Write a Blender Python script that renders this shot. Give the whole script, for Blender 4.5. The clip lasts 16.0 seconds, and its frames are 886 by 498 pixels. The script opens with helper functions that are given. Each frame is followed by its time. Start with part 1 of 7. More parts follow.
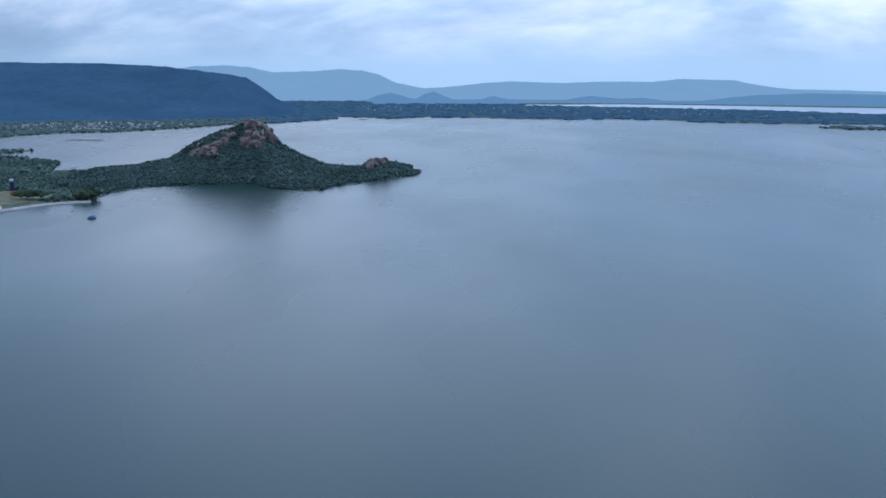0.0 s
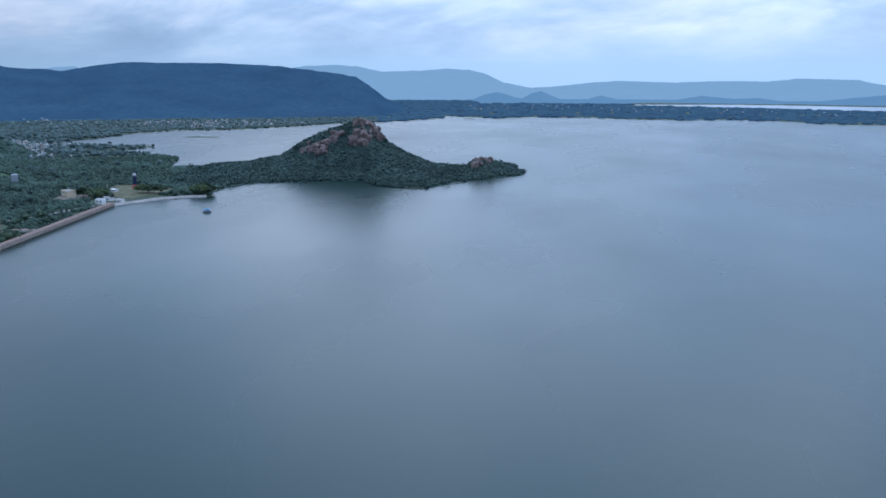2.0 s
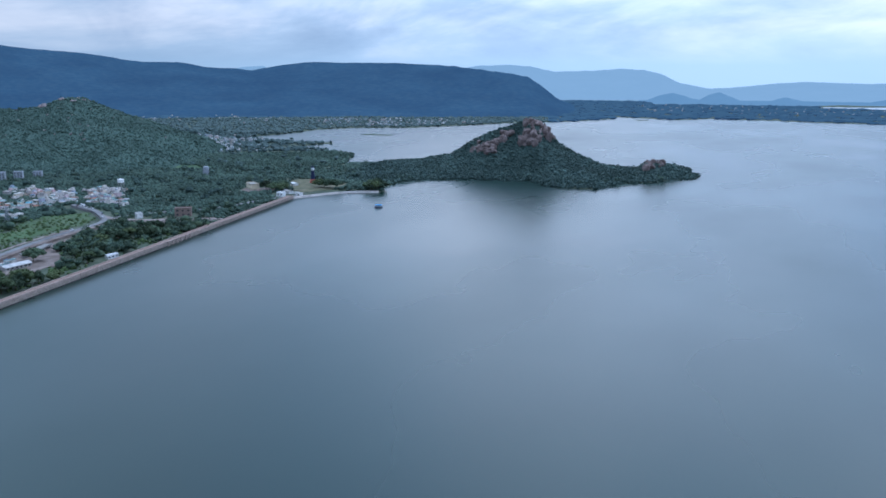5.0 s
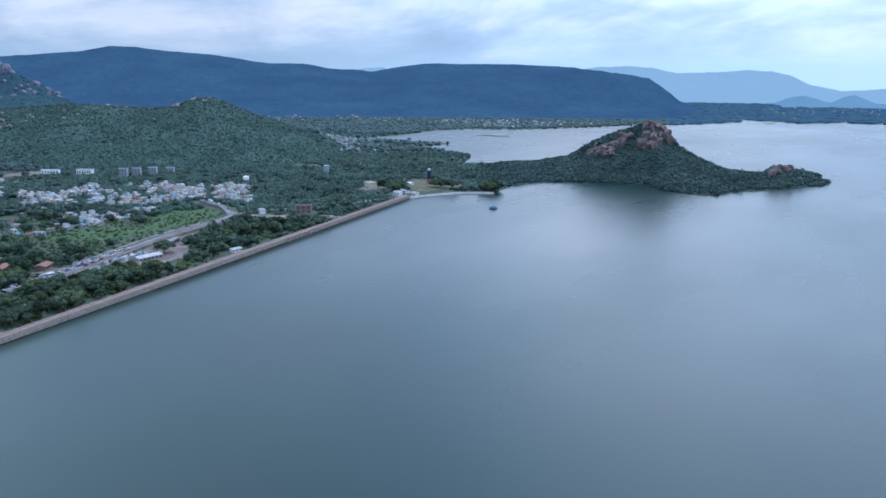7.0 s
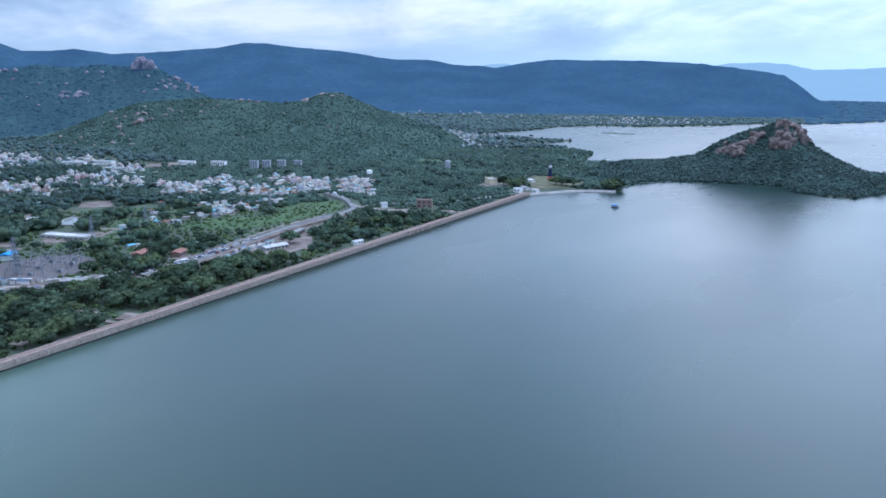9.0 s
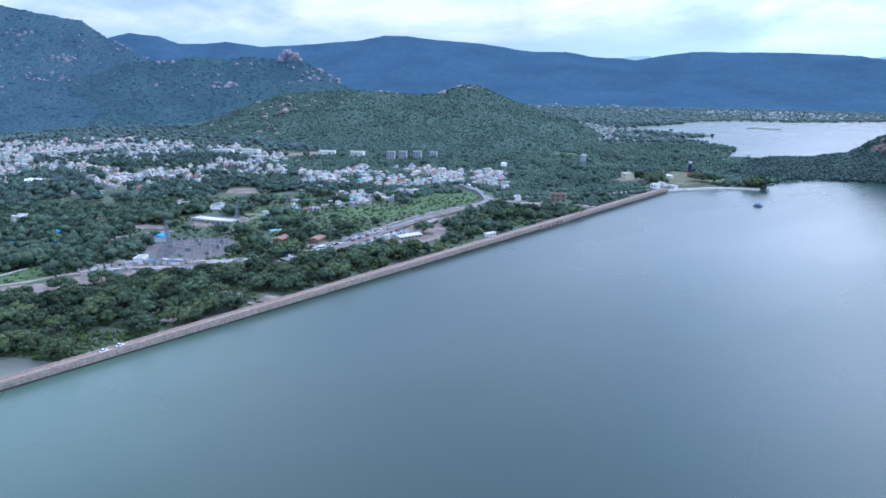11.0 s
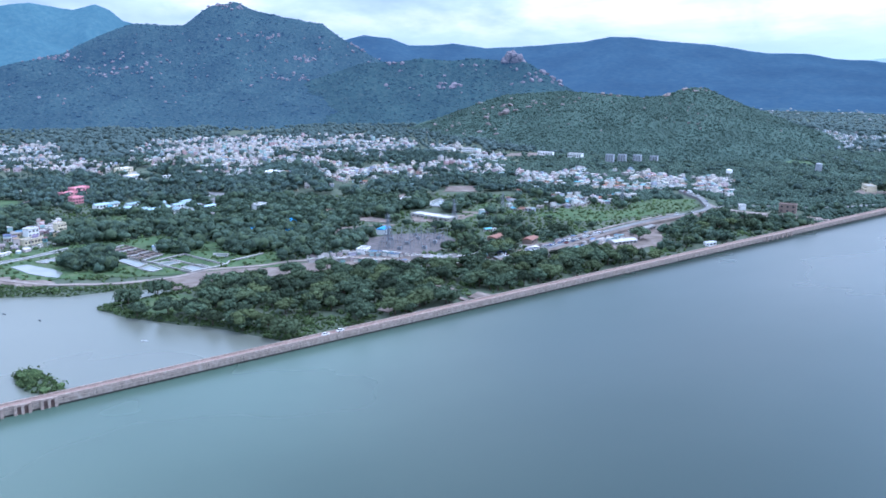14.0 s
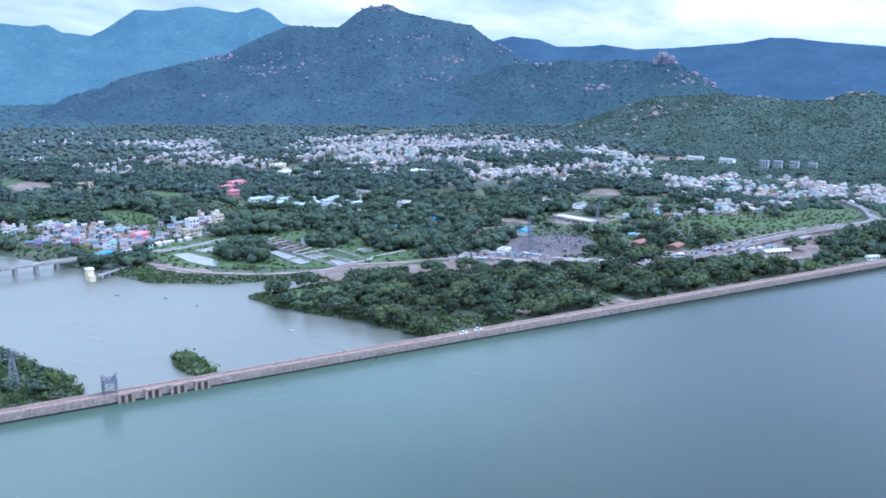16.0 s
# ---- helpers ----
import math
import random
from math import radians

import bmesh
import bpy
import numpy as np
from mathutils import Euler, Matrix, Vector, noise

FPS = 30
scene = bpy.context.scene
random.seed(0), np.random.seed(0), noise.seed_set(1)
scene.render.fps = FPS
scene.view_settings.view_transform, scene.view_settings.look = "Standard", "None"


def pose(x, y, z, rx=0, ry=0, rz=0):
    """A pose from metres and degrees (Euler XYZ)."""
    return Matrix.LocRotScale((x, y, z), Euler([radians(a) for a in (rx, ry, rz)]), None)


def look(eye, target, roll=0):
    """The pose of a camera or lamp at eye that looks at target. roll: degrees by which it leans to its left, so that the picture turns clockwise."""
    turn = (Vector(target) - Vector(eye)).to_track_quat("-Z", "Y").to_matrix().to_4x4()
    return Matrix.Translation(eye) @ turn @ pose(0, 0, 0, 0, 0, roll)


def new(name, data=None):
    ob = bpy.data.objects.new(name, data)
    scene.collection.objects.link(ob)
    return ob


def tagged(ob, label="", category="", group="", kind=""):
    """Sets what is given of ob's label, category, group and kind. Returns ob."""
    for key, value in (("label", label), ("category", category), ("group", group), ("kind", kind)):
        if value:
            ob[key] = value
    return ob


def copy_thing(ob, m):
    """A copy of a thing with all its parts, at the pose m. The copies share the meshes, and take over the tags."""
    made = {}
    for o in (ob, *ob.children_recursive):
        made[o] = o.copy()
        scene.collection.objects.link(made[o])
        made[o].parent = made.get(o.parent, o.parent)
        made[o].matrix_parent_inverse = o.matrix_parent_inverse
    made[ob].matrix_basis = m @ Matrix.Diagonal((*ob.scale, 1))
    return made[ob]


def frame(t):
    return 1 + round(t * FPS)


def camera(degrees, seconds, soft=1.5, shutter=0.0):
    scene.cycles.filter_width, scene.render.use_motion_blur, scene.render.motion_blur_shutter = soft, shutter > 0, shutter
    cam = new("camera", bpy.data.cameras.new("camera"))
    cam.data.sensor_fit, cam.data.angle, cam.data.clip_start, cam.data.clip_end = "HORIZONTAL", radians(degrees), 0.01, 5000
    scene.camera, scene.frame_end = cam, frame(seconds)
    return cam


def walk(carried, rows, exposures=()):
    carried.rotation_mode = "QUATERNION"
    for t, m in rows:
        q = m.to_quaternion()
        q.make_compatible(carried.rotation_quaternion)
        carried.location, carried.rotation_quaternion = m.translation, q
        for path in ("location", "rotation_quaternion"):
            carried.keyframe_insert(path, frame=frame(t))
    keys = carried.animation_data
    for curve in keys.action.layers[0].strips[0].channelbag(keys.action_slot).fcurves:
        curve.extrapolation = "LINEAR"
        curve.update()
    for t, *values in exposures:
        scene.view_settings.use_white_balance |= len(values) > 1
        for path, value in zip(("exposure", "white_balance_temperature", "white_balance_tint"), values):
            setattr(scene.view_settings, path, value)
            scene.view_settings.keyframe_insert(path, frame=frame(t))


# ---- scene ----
# The drone hovers 150 m over the reservoir and turns to its left: seconds, yaw, pitch, roll.
cam = camera(53.34, 16.0, 1.7)
EYE = 150.0
PATH = [
    (0.0, 2.03, -11.74, -0.03),
    (0.5, 3.44, -11.74, -0.02),
    (1.0, 5.18, -11.74, -0.01),
    (1.5, 6.98, -11.75, -0.05),
    (2.0, 8.84, -11.77, -0.09),
    (2.5, 10.62, -11.78, -0.08),
    (3.0, 12.50, -11.78, -0.08),
    (5.5, 21.67, -11.76, -0.08),
    (6.0, 23.60, -11.75, -0.11),
    (6.5, 25.41, -11.70, -0.05),
    (7.0, 27.30, -11.67, -0.05),
    (7.5, 29.07, -11.65, -0.03),
    (8.0, 31.07, -11.66, -0.03),
    (8.5, 33.04, -11.71, -0.03),
    (9.0, 35.17, -11.90, -0.01),
    (11.5, 46.24, -12.38, 0.00),
    (12.0, 48.62, -12.36, 0.03),
    (12.5, 50.88, -12.35, 0.02),
    (13.0, 53.31, -12.33, 0.06),
    (13.5, 55.58, -12.31, 0.03),
    (14.0, 58.01, -12.29, 0.07),
    (14.5, 60.26, -12.28, 0.10),
    (15.0, 62.68, -12.27, 0.12),
    (15.5, 64.94, -12.26, 0.15),
    (16.0, 67.36, -12.24, 0.19),
]
EXPOSURES = [(0.0, -0.60, 4930, 12), (3.0, -0.47, 4950, 12), (6.5, -0.26, 4990, 12), (9.0, 0.0, 5000, 13), (11.5, 0.34, 5000, 15), (12.5, 0.41, 5010, 16), (16.0, 0.52, 5030, 17)]
walk(cam, [(t, pose(0, 0, EYE, 90 + pitch, -roll, yaw)) for t, yaw, pitch, roll in PATH], EXPOSURES)

# ---- world and light ----
SUN_WAY = (0.20, 0.44, 0.875)


def build_world():
    w = bpy.data.worlds.new("overcast_sky")
    scene.world = w
    w.use_nodes = True
    nt = w.node_tree
    nt.nodes.clear()
    N, L = nt.nodes.new, nt.links.new
    out, bg = N("ShaderNodeOutputWorld"), N("ShaderNodeBackground")
    sky = N("ShaderNodeTexSky")
    sky.sky_type, sky.sun_disc = "NISHITA", False
    sky.sun_elevation, sky.sun_rotation = radians(61), radians(25)
    sky.air_density, sky.dust_density = 1.0, 2.0
    tc, sep = N("ShaderNodeTexCoord"), N("ShaderNodeSeparateXYZ")
    L(tc.outputs["Generated"], sep.inputs[0])

    def mth(op, a, b):
        m = N("ShaderNodeMath")
        m.operation = op
        for k, v in enumerate((a, b)):
            if isinstance(v, (int, float)):
                m.inputs[k].default_value = v
            else:
                L(v, m.inputs[k])
        return m.outputs[0]

    up = mth("MAXIMUM", sep.outputs["Z"], 0.0)
    comb = N("ShaderNodeMapping")
    comb.inputs["Scale"].default_value = (1.0, 1.0, 3.6)
    L(tc.outputs["Generated"], comb.inputs["Vector"])

    def cloud(scale, detail, rough, shift):
        n = N("ShaderNodeTexNoise")
        n.inputs["Scale"].default_value = scale
        n.inputs["Detail"].default_value = detail
        n.inputs["Roughness"].default_value = rough
        n.inputs["Distortion"].default_value = 0.35
        mp = N("ShaderNodeMapping")
        mp.inputs["Location"].default_value = shift
        L(comb.outputs[0], mp.inputs["Vector"])
        L(mp.outputs[0], n.inputs["Vector"])
        return n.outputs["Fac"]

    def ramp(fac, stops):
        r = N("ShaderNodeValToRGB")
        while len(r.color_ramp.elements) < len(stops):
            r.color_ramp.elements.new(0.5)
        for e, (p, c) in zip(r.color_ramp.elements, stops):
            e.position, e.color = p, (*c, 1)
        L(fac, r.inputs[0])
        return r.outputs[0]

    def mix(fac, a, b):
        m = N("ShaderNodeMix")
        m.data_type = "RGBA"
        if isinstance(fac, float):
            m.inputs[0].default_value = fac
        else:
            L(fac, m.inputs[0])
        for k, v in ((6, a), (7, b)):
            if isinstance(v, tuple):
                m.inputs[k].default_value = (*v, 1)
            else:
                L(v, m.inputs[k])
        return m.outputs[2]

    big = ramp(cloud(2.7, 7, 0.56, (7.3, 2.9, 1.4)), [(0.37, (0.37, 0.46, 0.57)), (0.50, (0.61, 0.70, 0.78)), (0.60, (0.98, 0.96, 0.94))])
    fine = ramp(cloud(6.2, 6, 0.58, (0.4, 6.2, 0.7)), [(0.36, (0.78, 0.82, 0.87)), (0.60, (1.08, 1.06, 1.03))])
    mm = N("ShaderNodeMix")
    mm.data_type, mm.blend_type = "RGBA", "MULTIPLY"
    mm.inputs[0].default_value = 1.0
    L(big, mm.inputs[6])
    L(fine, mm.inputs[7])
    low = ramp(up, [(0.0, (0.95, 0.95, 0.95)), (0.012, (0.6, 0.6, 0.6)), (0.04, (0.10, 0.10, 0.10)), (0.09, (0, 0, 0))])
    hazed = mix(low, mm.outputs[2], (0.57, 0.72, 0.81))
    scaled = N("ShaderNodeMix")
    scaled.data_type, scaled.blend_type = "RGBA", "MULTIPLY"
    scaled.inputs[0].default_value = 1.0
    L(sky.outputs[0], scaled.inputs[6])
    scaled.inputs[7].default_value = (0.10, 0.10, 0.10, 1)
    # overcast luminance: brighter overhead and on the side of the veiled sun
    sunward = N("ShaderNodeVectorMath")
    sunward.operation = "DOT_PRODUCT"
    L(tc.outputs["Generated"], sunward.inputs[0])
    sunward.inputs[1].default_value = (0.38, 0.90, 0.20)
    deck = N("ShaderNodeMapRange")
    deck.interpolation_type = "SMOOTHSTEP"
    deck.inputs["From Min"].default_value, deck.inputs["From Max"].default_value = 0.05, 0.24
    deck.inputs["To Min"].default_value, deck.inputs["To Max"].default_value = 1.0, 1.65
    L(up, deck.inputs[0])
    lift = mth("ADD", deck.outputs[0], mth("MULTIPLY", up, 0.45))
    veil = N("ShaderNodeMapRange")
    veil.interpolation_type = "SMOOTHSTEP"
    veil.inputs["From Min"].default_value, veil.inputs["From Max"].default_value = 0.40, 0.92
    veil.inputs["To Min"].default_value, veil.inputs["To Max"].default_value = 1.0, 1.50
    L(sunward.outputs["Value"], veil.inputs[0])
    gain = mth("MULTIPLY", lift, veil.outputs[0])
    whole = N("ShaderNodeVectorMath")
    whole.operation = "SCALE"
    L(mix(0.85, scaled.outputs[2], hazed), whole.inputs[0])
    L(gain, whole.inputs["Scale"])
    L(whole.outputs[0], bg.inputs["Color"])
    bg.inputs["Strength"].default_value = 1.0
    L(bg.outputs[0], out.inputs[0])


build_world()
sun_data = bpy.data.lights.new("sun", "SUN")
sun_data.energy, sun_data.angle, sun_data.color = 1.25, radians(25), (0.97, 0.98, 1.0)
sun = new("sun", sun_data)
sun.matrix_world = look(Vector(SUN_WAY) * 1000, (0, 0, 0))


# ---- materials ----
def material(name, stops, scale=1.0, rough=0.8, bump=0.0, metal=0.0, coarse=0.0, detail=6.0, island=0.0, rand=0.0, haze_glow=None, ior=1.45, spec=0.3, alt=None):
    """Noise between colour stops; coarse: scale of a second, slow variation; island, rand: brightness spread by piece or by object."""
    m = bpy.data.materials.new(name)
    m.use_nodes = True
    nt = m.node_tree
    N, L = nt.nodes.new, nt.links.new
    b = nt.nodes["Principled BSDF"]
    b.inputs["Roughness"].default_value, b.inputs["Metallic"].default_value = rough, metal
    b.inputs["IOR"].default_value, b.inputs["Specular IOR Level"].default_value = ior, spec
    tc = N("ShaderNodeTexCoord")
    pos = N("ShaderNodeNewGeometry").outputs["Position"]

    def nz(s, d=detail):
        n = N("ShaderNodeTexNoise")
        n.inputs["Scale"].default_value, n.inputs["Detail"].default_value = s, d
        L(pos, n.inputs["Vector"])
        return n.outputs["Fac"]

    r = N("ShaderNodeValToRGB")
    while len(r.color_ramp.elements) < len(stops):
        r.color_ramp.elements.new(0.5)
    for k, (e, c) in enumerate(zip(r.color_ramp.elements, stops)):
        e.position = 0.3 + 0.4 * k / max(1, len(stops) - 1)
        e.color = (*c, 1)
    fac = nz(scale)
    L(fac, r.inputs[0])
    col = r.outputs[0]

    def times(col, val, lo, hi):
        mr = N("ShaderNodeMapRange")
        mr.inputs["To Min"].default_value, mr.inputs["To Max"].default_value = lo, hi
        L(val, mr.inputs[0])
        mx = N("ShaderNodeMix")
        mx.data_type, mx.blend_type = "RGBA", "MULTIPLY"
        mx.inputs[0].default_value = 1.0
        L(col, mx.inputs[6])
        L(mr.outputs[0], mx.inputs[7])
        return mx.outputs[2]

    if coarse:
        col = times(col, nz(coarse, 4), 0.45, 1.55)
    if island:
        col = times(col, N("ShaderNodeNewGeometry").outputs["Random Per Island"], 1 - island, 1 + island)
    if rand:
        col = times(col, N("ShaderNodeObjectInfo").outputs["Random"], 1 - rand, 1 + rand)
    if alt:
        pick = N("ShaderNodeMapRange")
        pick.inputs["From Min"].default_value, pick.inputs["From Max"].default_value = 0.55, 0.95
        src = N("ShaderNodeObjectInfo").outputs["Random"] if rand else N("ShaderNodeNewGeometry").outputs["Random Per Island"]
        shuffle = N("ShaderNodeMath")
        shuffle.operation = "FRACT"
        scale_up = N("ShaderNodeMath")
        scale_up.operation = "MULTIPLY"
        scale_up.inputs[1].default_value = 17.3
        L(src, scale_up.inputs[0])
        L(scale_up.outputs[0], shuffle.inputs[0])
        L(shuffle.outputs[0], pick.inputs[0])
        mx = N("ShaderNodeMix")
        mx.data_type = "RGBA"
        L(pick.outputs[0], mx.inputs[0])
        L(col, mx.inputs[6])
        mx.inputs[7].default_value = (*alt, 1)
        col = mx.outputs[2]
    L(col, b.inputs["Base Color"])
    if bump:
        bp = N("ShaderNodeBump")
        bp.inputs["Strength"].default_value, bp.inputs["Distance"].default_value = 1.0, bump
        L(nz(scale * 1.7), bp.inputs["Height"])
        L(bp.outputs[0], b.inputs["Normal"])
    # emission stands in for air haze; these surfaces are no light sources
    if haze_glow:
        b.inputs["Emission Color"].default_value = (*haze_glow[:3], 1)
        b.inputs["Emission Strength"].default_value = haze_glow[3]
    return m


def palette(name, colours, by, rough=0.8):
    """Paint that picks one of several colours for each object or each separate piece, with a little grime."""
    m = material(name, [(0.82, 0.82, 0.82), (1.0, 1.0, 1.0)], 0.6, rough)
    nt = m.node_tree
    N, L = nt.nodes.new, nt.links.new
    r = N("ShaderNodeValToRGB")
    r.color_ramp.interpolation = "CONSTANT"
    while len(r.color_ramp.elements) < len(colours):
        r.color_ramp.elements.new(0.99)
    for k, (e, c) in enumerate(zip(r.color_ramp.elements, colours)):
        e.position, e.color = k / len(colours), (*c, 1)
    L(N("ShaderNodeObjectInfo").outputs["Random"] if by == "object" else N("ShaderNodeNewGeometry").outputs["Random Per Island"], r.inputs[0])
    b = nt.nodes["Principled BSDF"]
    grime = b.inputs["Base Color"].links[0].from_socket
    mx = N("ShaderNodeMix")
    mx.data_type, mx.blend_type = "RGBA", "MULTIPLY"
    mx.inputs[0].default_value = 1.0
    L(grime, mx.inputs[6])
    L(r.outputs[0], mx.inputs[7])
    L(mx.outputs[2], b.inputs["Base Color"])
    return m


MAT = {}


def make_materials():
    M = MAT
    M["land"] = material("scrub_land", [(0.053, 0.072, 0.05), (0.072, 0.093, 0.06), (0.097, 0.109, 0.076)], 0.09, 0.95, 0.4, coarse=0.02)
    # low hill: some blue haze is mixed into slope and bush colours
    M["slope"] = material("bushy_slope", [(0.036, 0.062, 0.053), (0.061, 0.096, 0.079), (0.09, 0.125, 0.098)], 0.30, 0.95, 1.6, coarse=0.012, spec=0.1)
    M["slopeleaf"] = material("slope_foliage", [(0.039, 0.066, 0.056), (0.068, 0.106, 0.086), (0.103, 0.141, 0.11)], 0.32, 0.95, 1.2, coarse=0.016, island=0.16, spec=0.1)
    M["scrub"] = material("scrub_slope", [(0.034, 0.057, 0.053), (0.055, 0.084, 0.073), (0.081, 0.108, 0.091)], 0.35, 0.95, 1.5, coarse=0.02, spec=0.1)
    # mountain and knoll: bluish emission paints the air haze onto their slopes
    M["mountain"] = material("hazed_forest_slope", [(0.018, 0.034, 0.030), (0.032, 0.054, 0.043), (0.060, 0.076, 0.060)], 0.16, 0.95, 3.0, coarse=0.010, spec=0.0, haze_glow=(0.026, 0.053, 0.112, 0.95))
    M["knoll"] = material("hazed_knoll_slope", [(0.022, 0.042, 0.034), (0.034, 0.058, 0.044), (0.054, 0.072, 0.056)], 0.12, 0.95, 2.0, coarse=0.012, spec=0.0, haze_glow=(0.022, 0.046, 0.094, 0.88))
    M["knollleaf"] = material("hazed_knoll_foliage", [(0.026, 0.048, 0.036), (0.040, 0.066, 0.046), (0.058, 0.082, 0.058)], 0.1, 0.95, 0.3, island=0.18, spec=0.0, haze_glow=(0.022, 0.046, 0.094, 0.88))
    # far ridge, ranges and cones: haze colour is emitted over dark bases
    M["ridge"] = material("hazed_ridge_slope", [(0.020, 0.040, 0.048), (0.027, 0.049, 0.056), (0.036, 0.058, 0.062)], 0.05, 1.0, 0.8, coarse=0.006, spec=0.0, haze_glow=(0.034, 0.070, 0.158, 0.80))
    M["far"] = material("hazed_range", [(0.03, 0.05, 0.07), (0.04, 0.06, 0.08)], 0.008, 1.0, 4.0, spec=0.0, haze_glow=(0.36, 0.505, 0.60, 0.87))
    M["farther"] = material("hazed_cones", [(0.03, 0.05, 0.07), (0.04, 0.06, 0.08)], 0.01, 1.0, 4.0, spec=0.0, haze_glow=(0.21, 0.345, 0.46, 0.85))
    M["leftfar"] = material("hazed_forest_range", [(0.024, 0.046, 0.044), (0.034, 0.060, 0.054), (0.050, 0.078, 0.066)], 0.05, 1.0, 5.0, spec=0.0, coarse=0.006, haze_glow=(0.068, 0.160, 0.262, 0.85))
    M["rock"] = material("granite", [(0.082, 0.062, 0.057), (0.138, 0.106, 0.097), (0.220, 0.176, 0.162)], 0.18, 0.9, 0.6, coarse=0.03, island=0.2)
    M["palerock"] = material("pale_granite", [(0.14, 0.115, 0.112), (0.26, 0.215, 0.205)], 0.15, 0.9, 0.5, island=0.3)
    # granite for knoll and mountain, blue haze painted in by emission
    M["hazerock"] = material("hazed_granite", [(0.12, 0.10, 0.11), (0.22, 0.18, 0.19)], 0.15, 0.9, 0.5, island=0.3, spec=0.0, haze_glow=(0.020, 0.042, 0.075, 0.8))
    M["scrubleaf"] = material("thicket_foliage", [(0.032, 0.052, 0.043), (0.059, 0.09, 0.07), (0.095, 0.129, 0.093)], 0.45, 0.95, 1.0, coarse=0.014, island=0.25, spec=0.1)
    # leaf colours shifted towards blue to paint in haze at middle distance
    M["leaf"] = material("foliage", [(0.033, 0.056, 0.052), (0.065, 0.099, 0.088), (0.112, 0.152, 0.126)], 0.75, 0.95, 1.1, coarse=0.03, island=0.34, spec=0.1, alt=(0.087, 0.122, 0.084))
    M["darkleaf"] = material("dark_foliage", [(0.034, 0.056, 0.044), (0.057, 0.087, 0.063), (0.098, 0.132, 0.087)], 0.85, 0.95, 1.0, coarse=0.06, island=0.34, spec=0.1, alt=(0.079, 0.110, 0.063))
    M["treeleaf"] = material("tree_foliage", [(0.032, 0.051, 0.036), (0.052, 0.077, 0.048), (0.086, 0.112, 0.063)], 0.95, 0.95, 0.7, island=0.24, rand=0.55, spec=0.1, alt=(0.095, 0.122, 0.057))
    M["bark"] = material("bark", [(0.06, 0.045, 0.035), (0.12, 0.09, 0.07)], 2.0, 0.95, 0.05)
    M["grass"] = material("grass", [(0.042, 0.076, 0.034), (0.062, 0.106, 0.043), (0.104, 0.130, 0.066)], 0.10, 0.95, 0.3, coarse=0.035)
    M["meadow"] = material("lush_meadow", [(0.045, 0.076, 0.036), (0.064, 0.100, 0.045), (0.096, 0.120, 0.062)], 0.12, 0.95, 0.3, coarse=0.05)
    M["lawn"] = material("dry_lawn", [(0.075, 0.082, 0.045), (0.110, 0.108, 0.062), (0.150, 0.138, 0.090)], 0.10, 0.95, 0.3, coarse=0.05)
    M["earth"] = material("bare_earth", [(0.12, 0.095, 0.08), (0.18, 0.145, 0.125), (0.25, 0.21, 0.185)], 0.12, 0.95, 0.1, coarse=0.02)
    M["asphalt"] = material("asphalt", [(0.15, 0.15, 0.153), (0.225, 0.22, 0.218)], 0.3, 0.9, 0.02, coarse=0.03)
    M["masonry"] = material("dam_masonry", [(0.215, 0.172, 0.146), (0.29, 0.24, 0.206), (0.40, 0.345, 0.30)], 0.5, 0.9, 0.1)
    M["parapet"] = material("parapet_masonry", [(0.26, 0.20, 0.168), (0.335, 0.265, 0.226), (0.43, 0.355, 0.31)], 0.7, 0.9, 0.05)
    # near-black tone standing in for the dam's reflection at the water
    M["wallreflection"] = material("painted_wall_reflection", [(0.022, 0.022, 0.019), (0.04, 0.038, 0.033)], 0.4, 0.5, 0.05)
    M["deck"] = material("dam_road", [(0.21, 0.145, 0.118), (0.26, 0.182, 0.15), (0.315, 0.23, 0.192)], 0.25, 0.9, 0.02)
    M["concrete"] = material("concrete", [(0.23, 0.22, 0.21), (0.35, 0.34, 0.32)], 0.4, 0.9, 0.02, coarse=0.06)
    M["palecement"] = material("pale_cement", [(0.38, 0.37, 0.36), (0.56, 0.55, 0.53)], 0.3, 0.85, 0.02, coarse=0.08)
    M["white"] = material("white_paint", [(0.66, 0.66, 0.66), (0.80, 0.80, 0.79)], 0.5, 0.6, 0.0)
    M["steel"] = material("painted_steel", [(0.16, 0.18, 0.21), (0.26, 0.28, 0.31)], 1.0, 0.5, 0.0, metal=0.3)
    M["window"] = material("dark_window", [(0.02, 0.025, 0.03), (0.05, 0.06, 0.07)], 1.0, 0.2, 0.0)
    M["rust"] = material("rusty_steel", [(0.07, 0.045, 0.04), (0.13, 0.085, 0.075)], 1.0, 0.8, 0.02)
    M["streak"] = material("drain_streak", [(0.09, 0.08, 0.07), (0.17, 0.15, 0.13)], 0.8, 0.9, 0.0)
    M["gravel"] = material("gravel", [(0.075, 0.07, 0.072), (0.16, 0.14, 0.135)], 0.3, 0.95, 0.05, coarse=0.04)
    M["bushleaf"] = material("bush_foliage", [(0.030, 0.050, 0.022), (0.064, 0.097, 0.040), (0.108, 0.142, 0.058)], 1.1, 0.95, 0.6, coarse=0.02, island=0.3, spec=0.1)
    # leaves of mountain and foothills, with emitted blue as painted haze
    M["hazeleaf"] = material("hazed_foliage", [(0.024, 0.044, 0.036), (0.042, 0.068, 0.052), (0.066, 0.092, 0.068)], 0.25, 0.95, 1.0, island=0.14, spec=0.0, haze_glow=(0.025, 0.053, 0.112, 0.95))
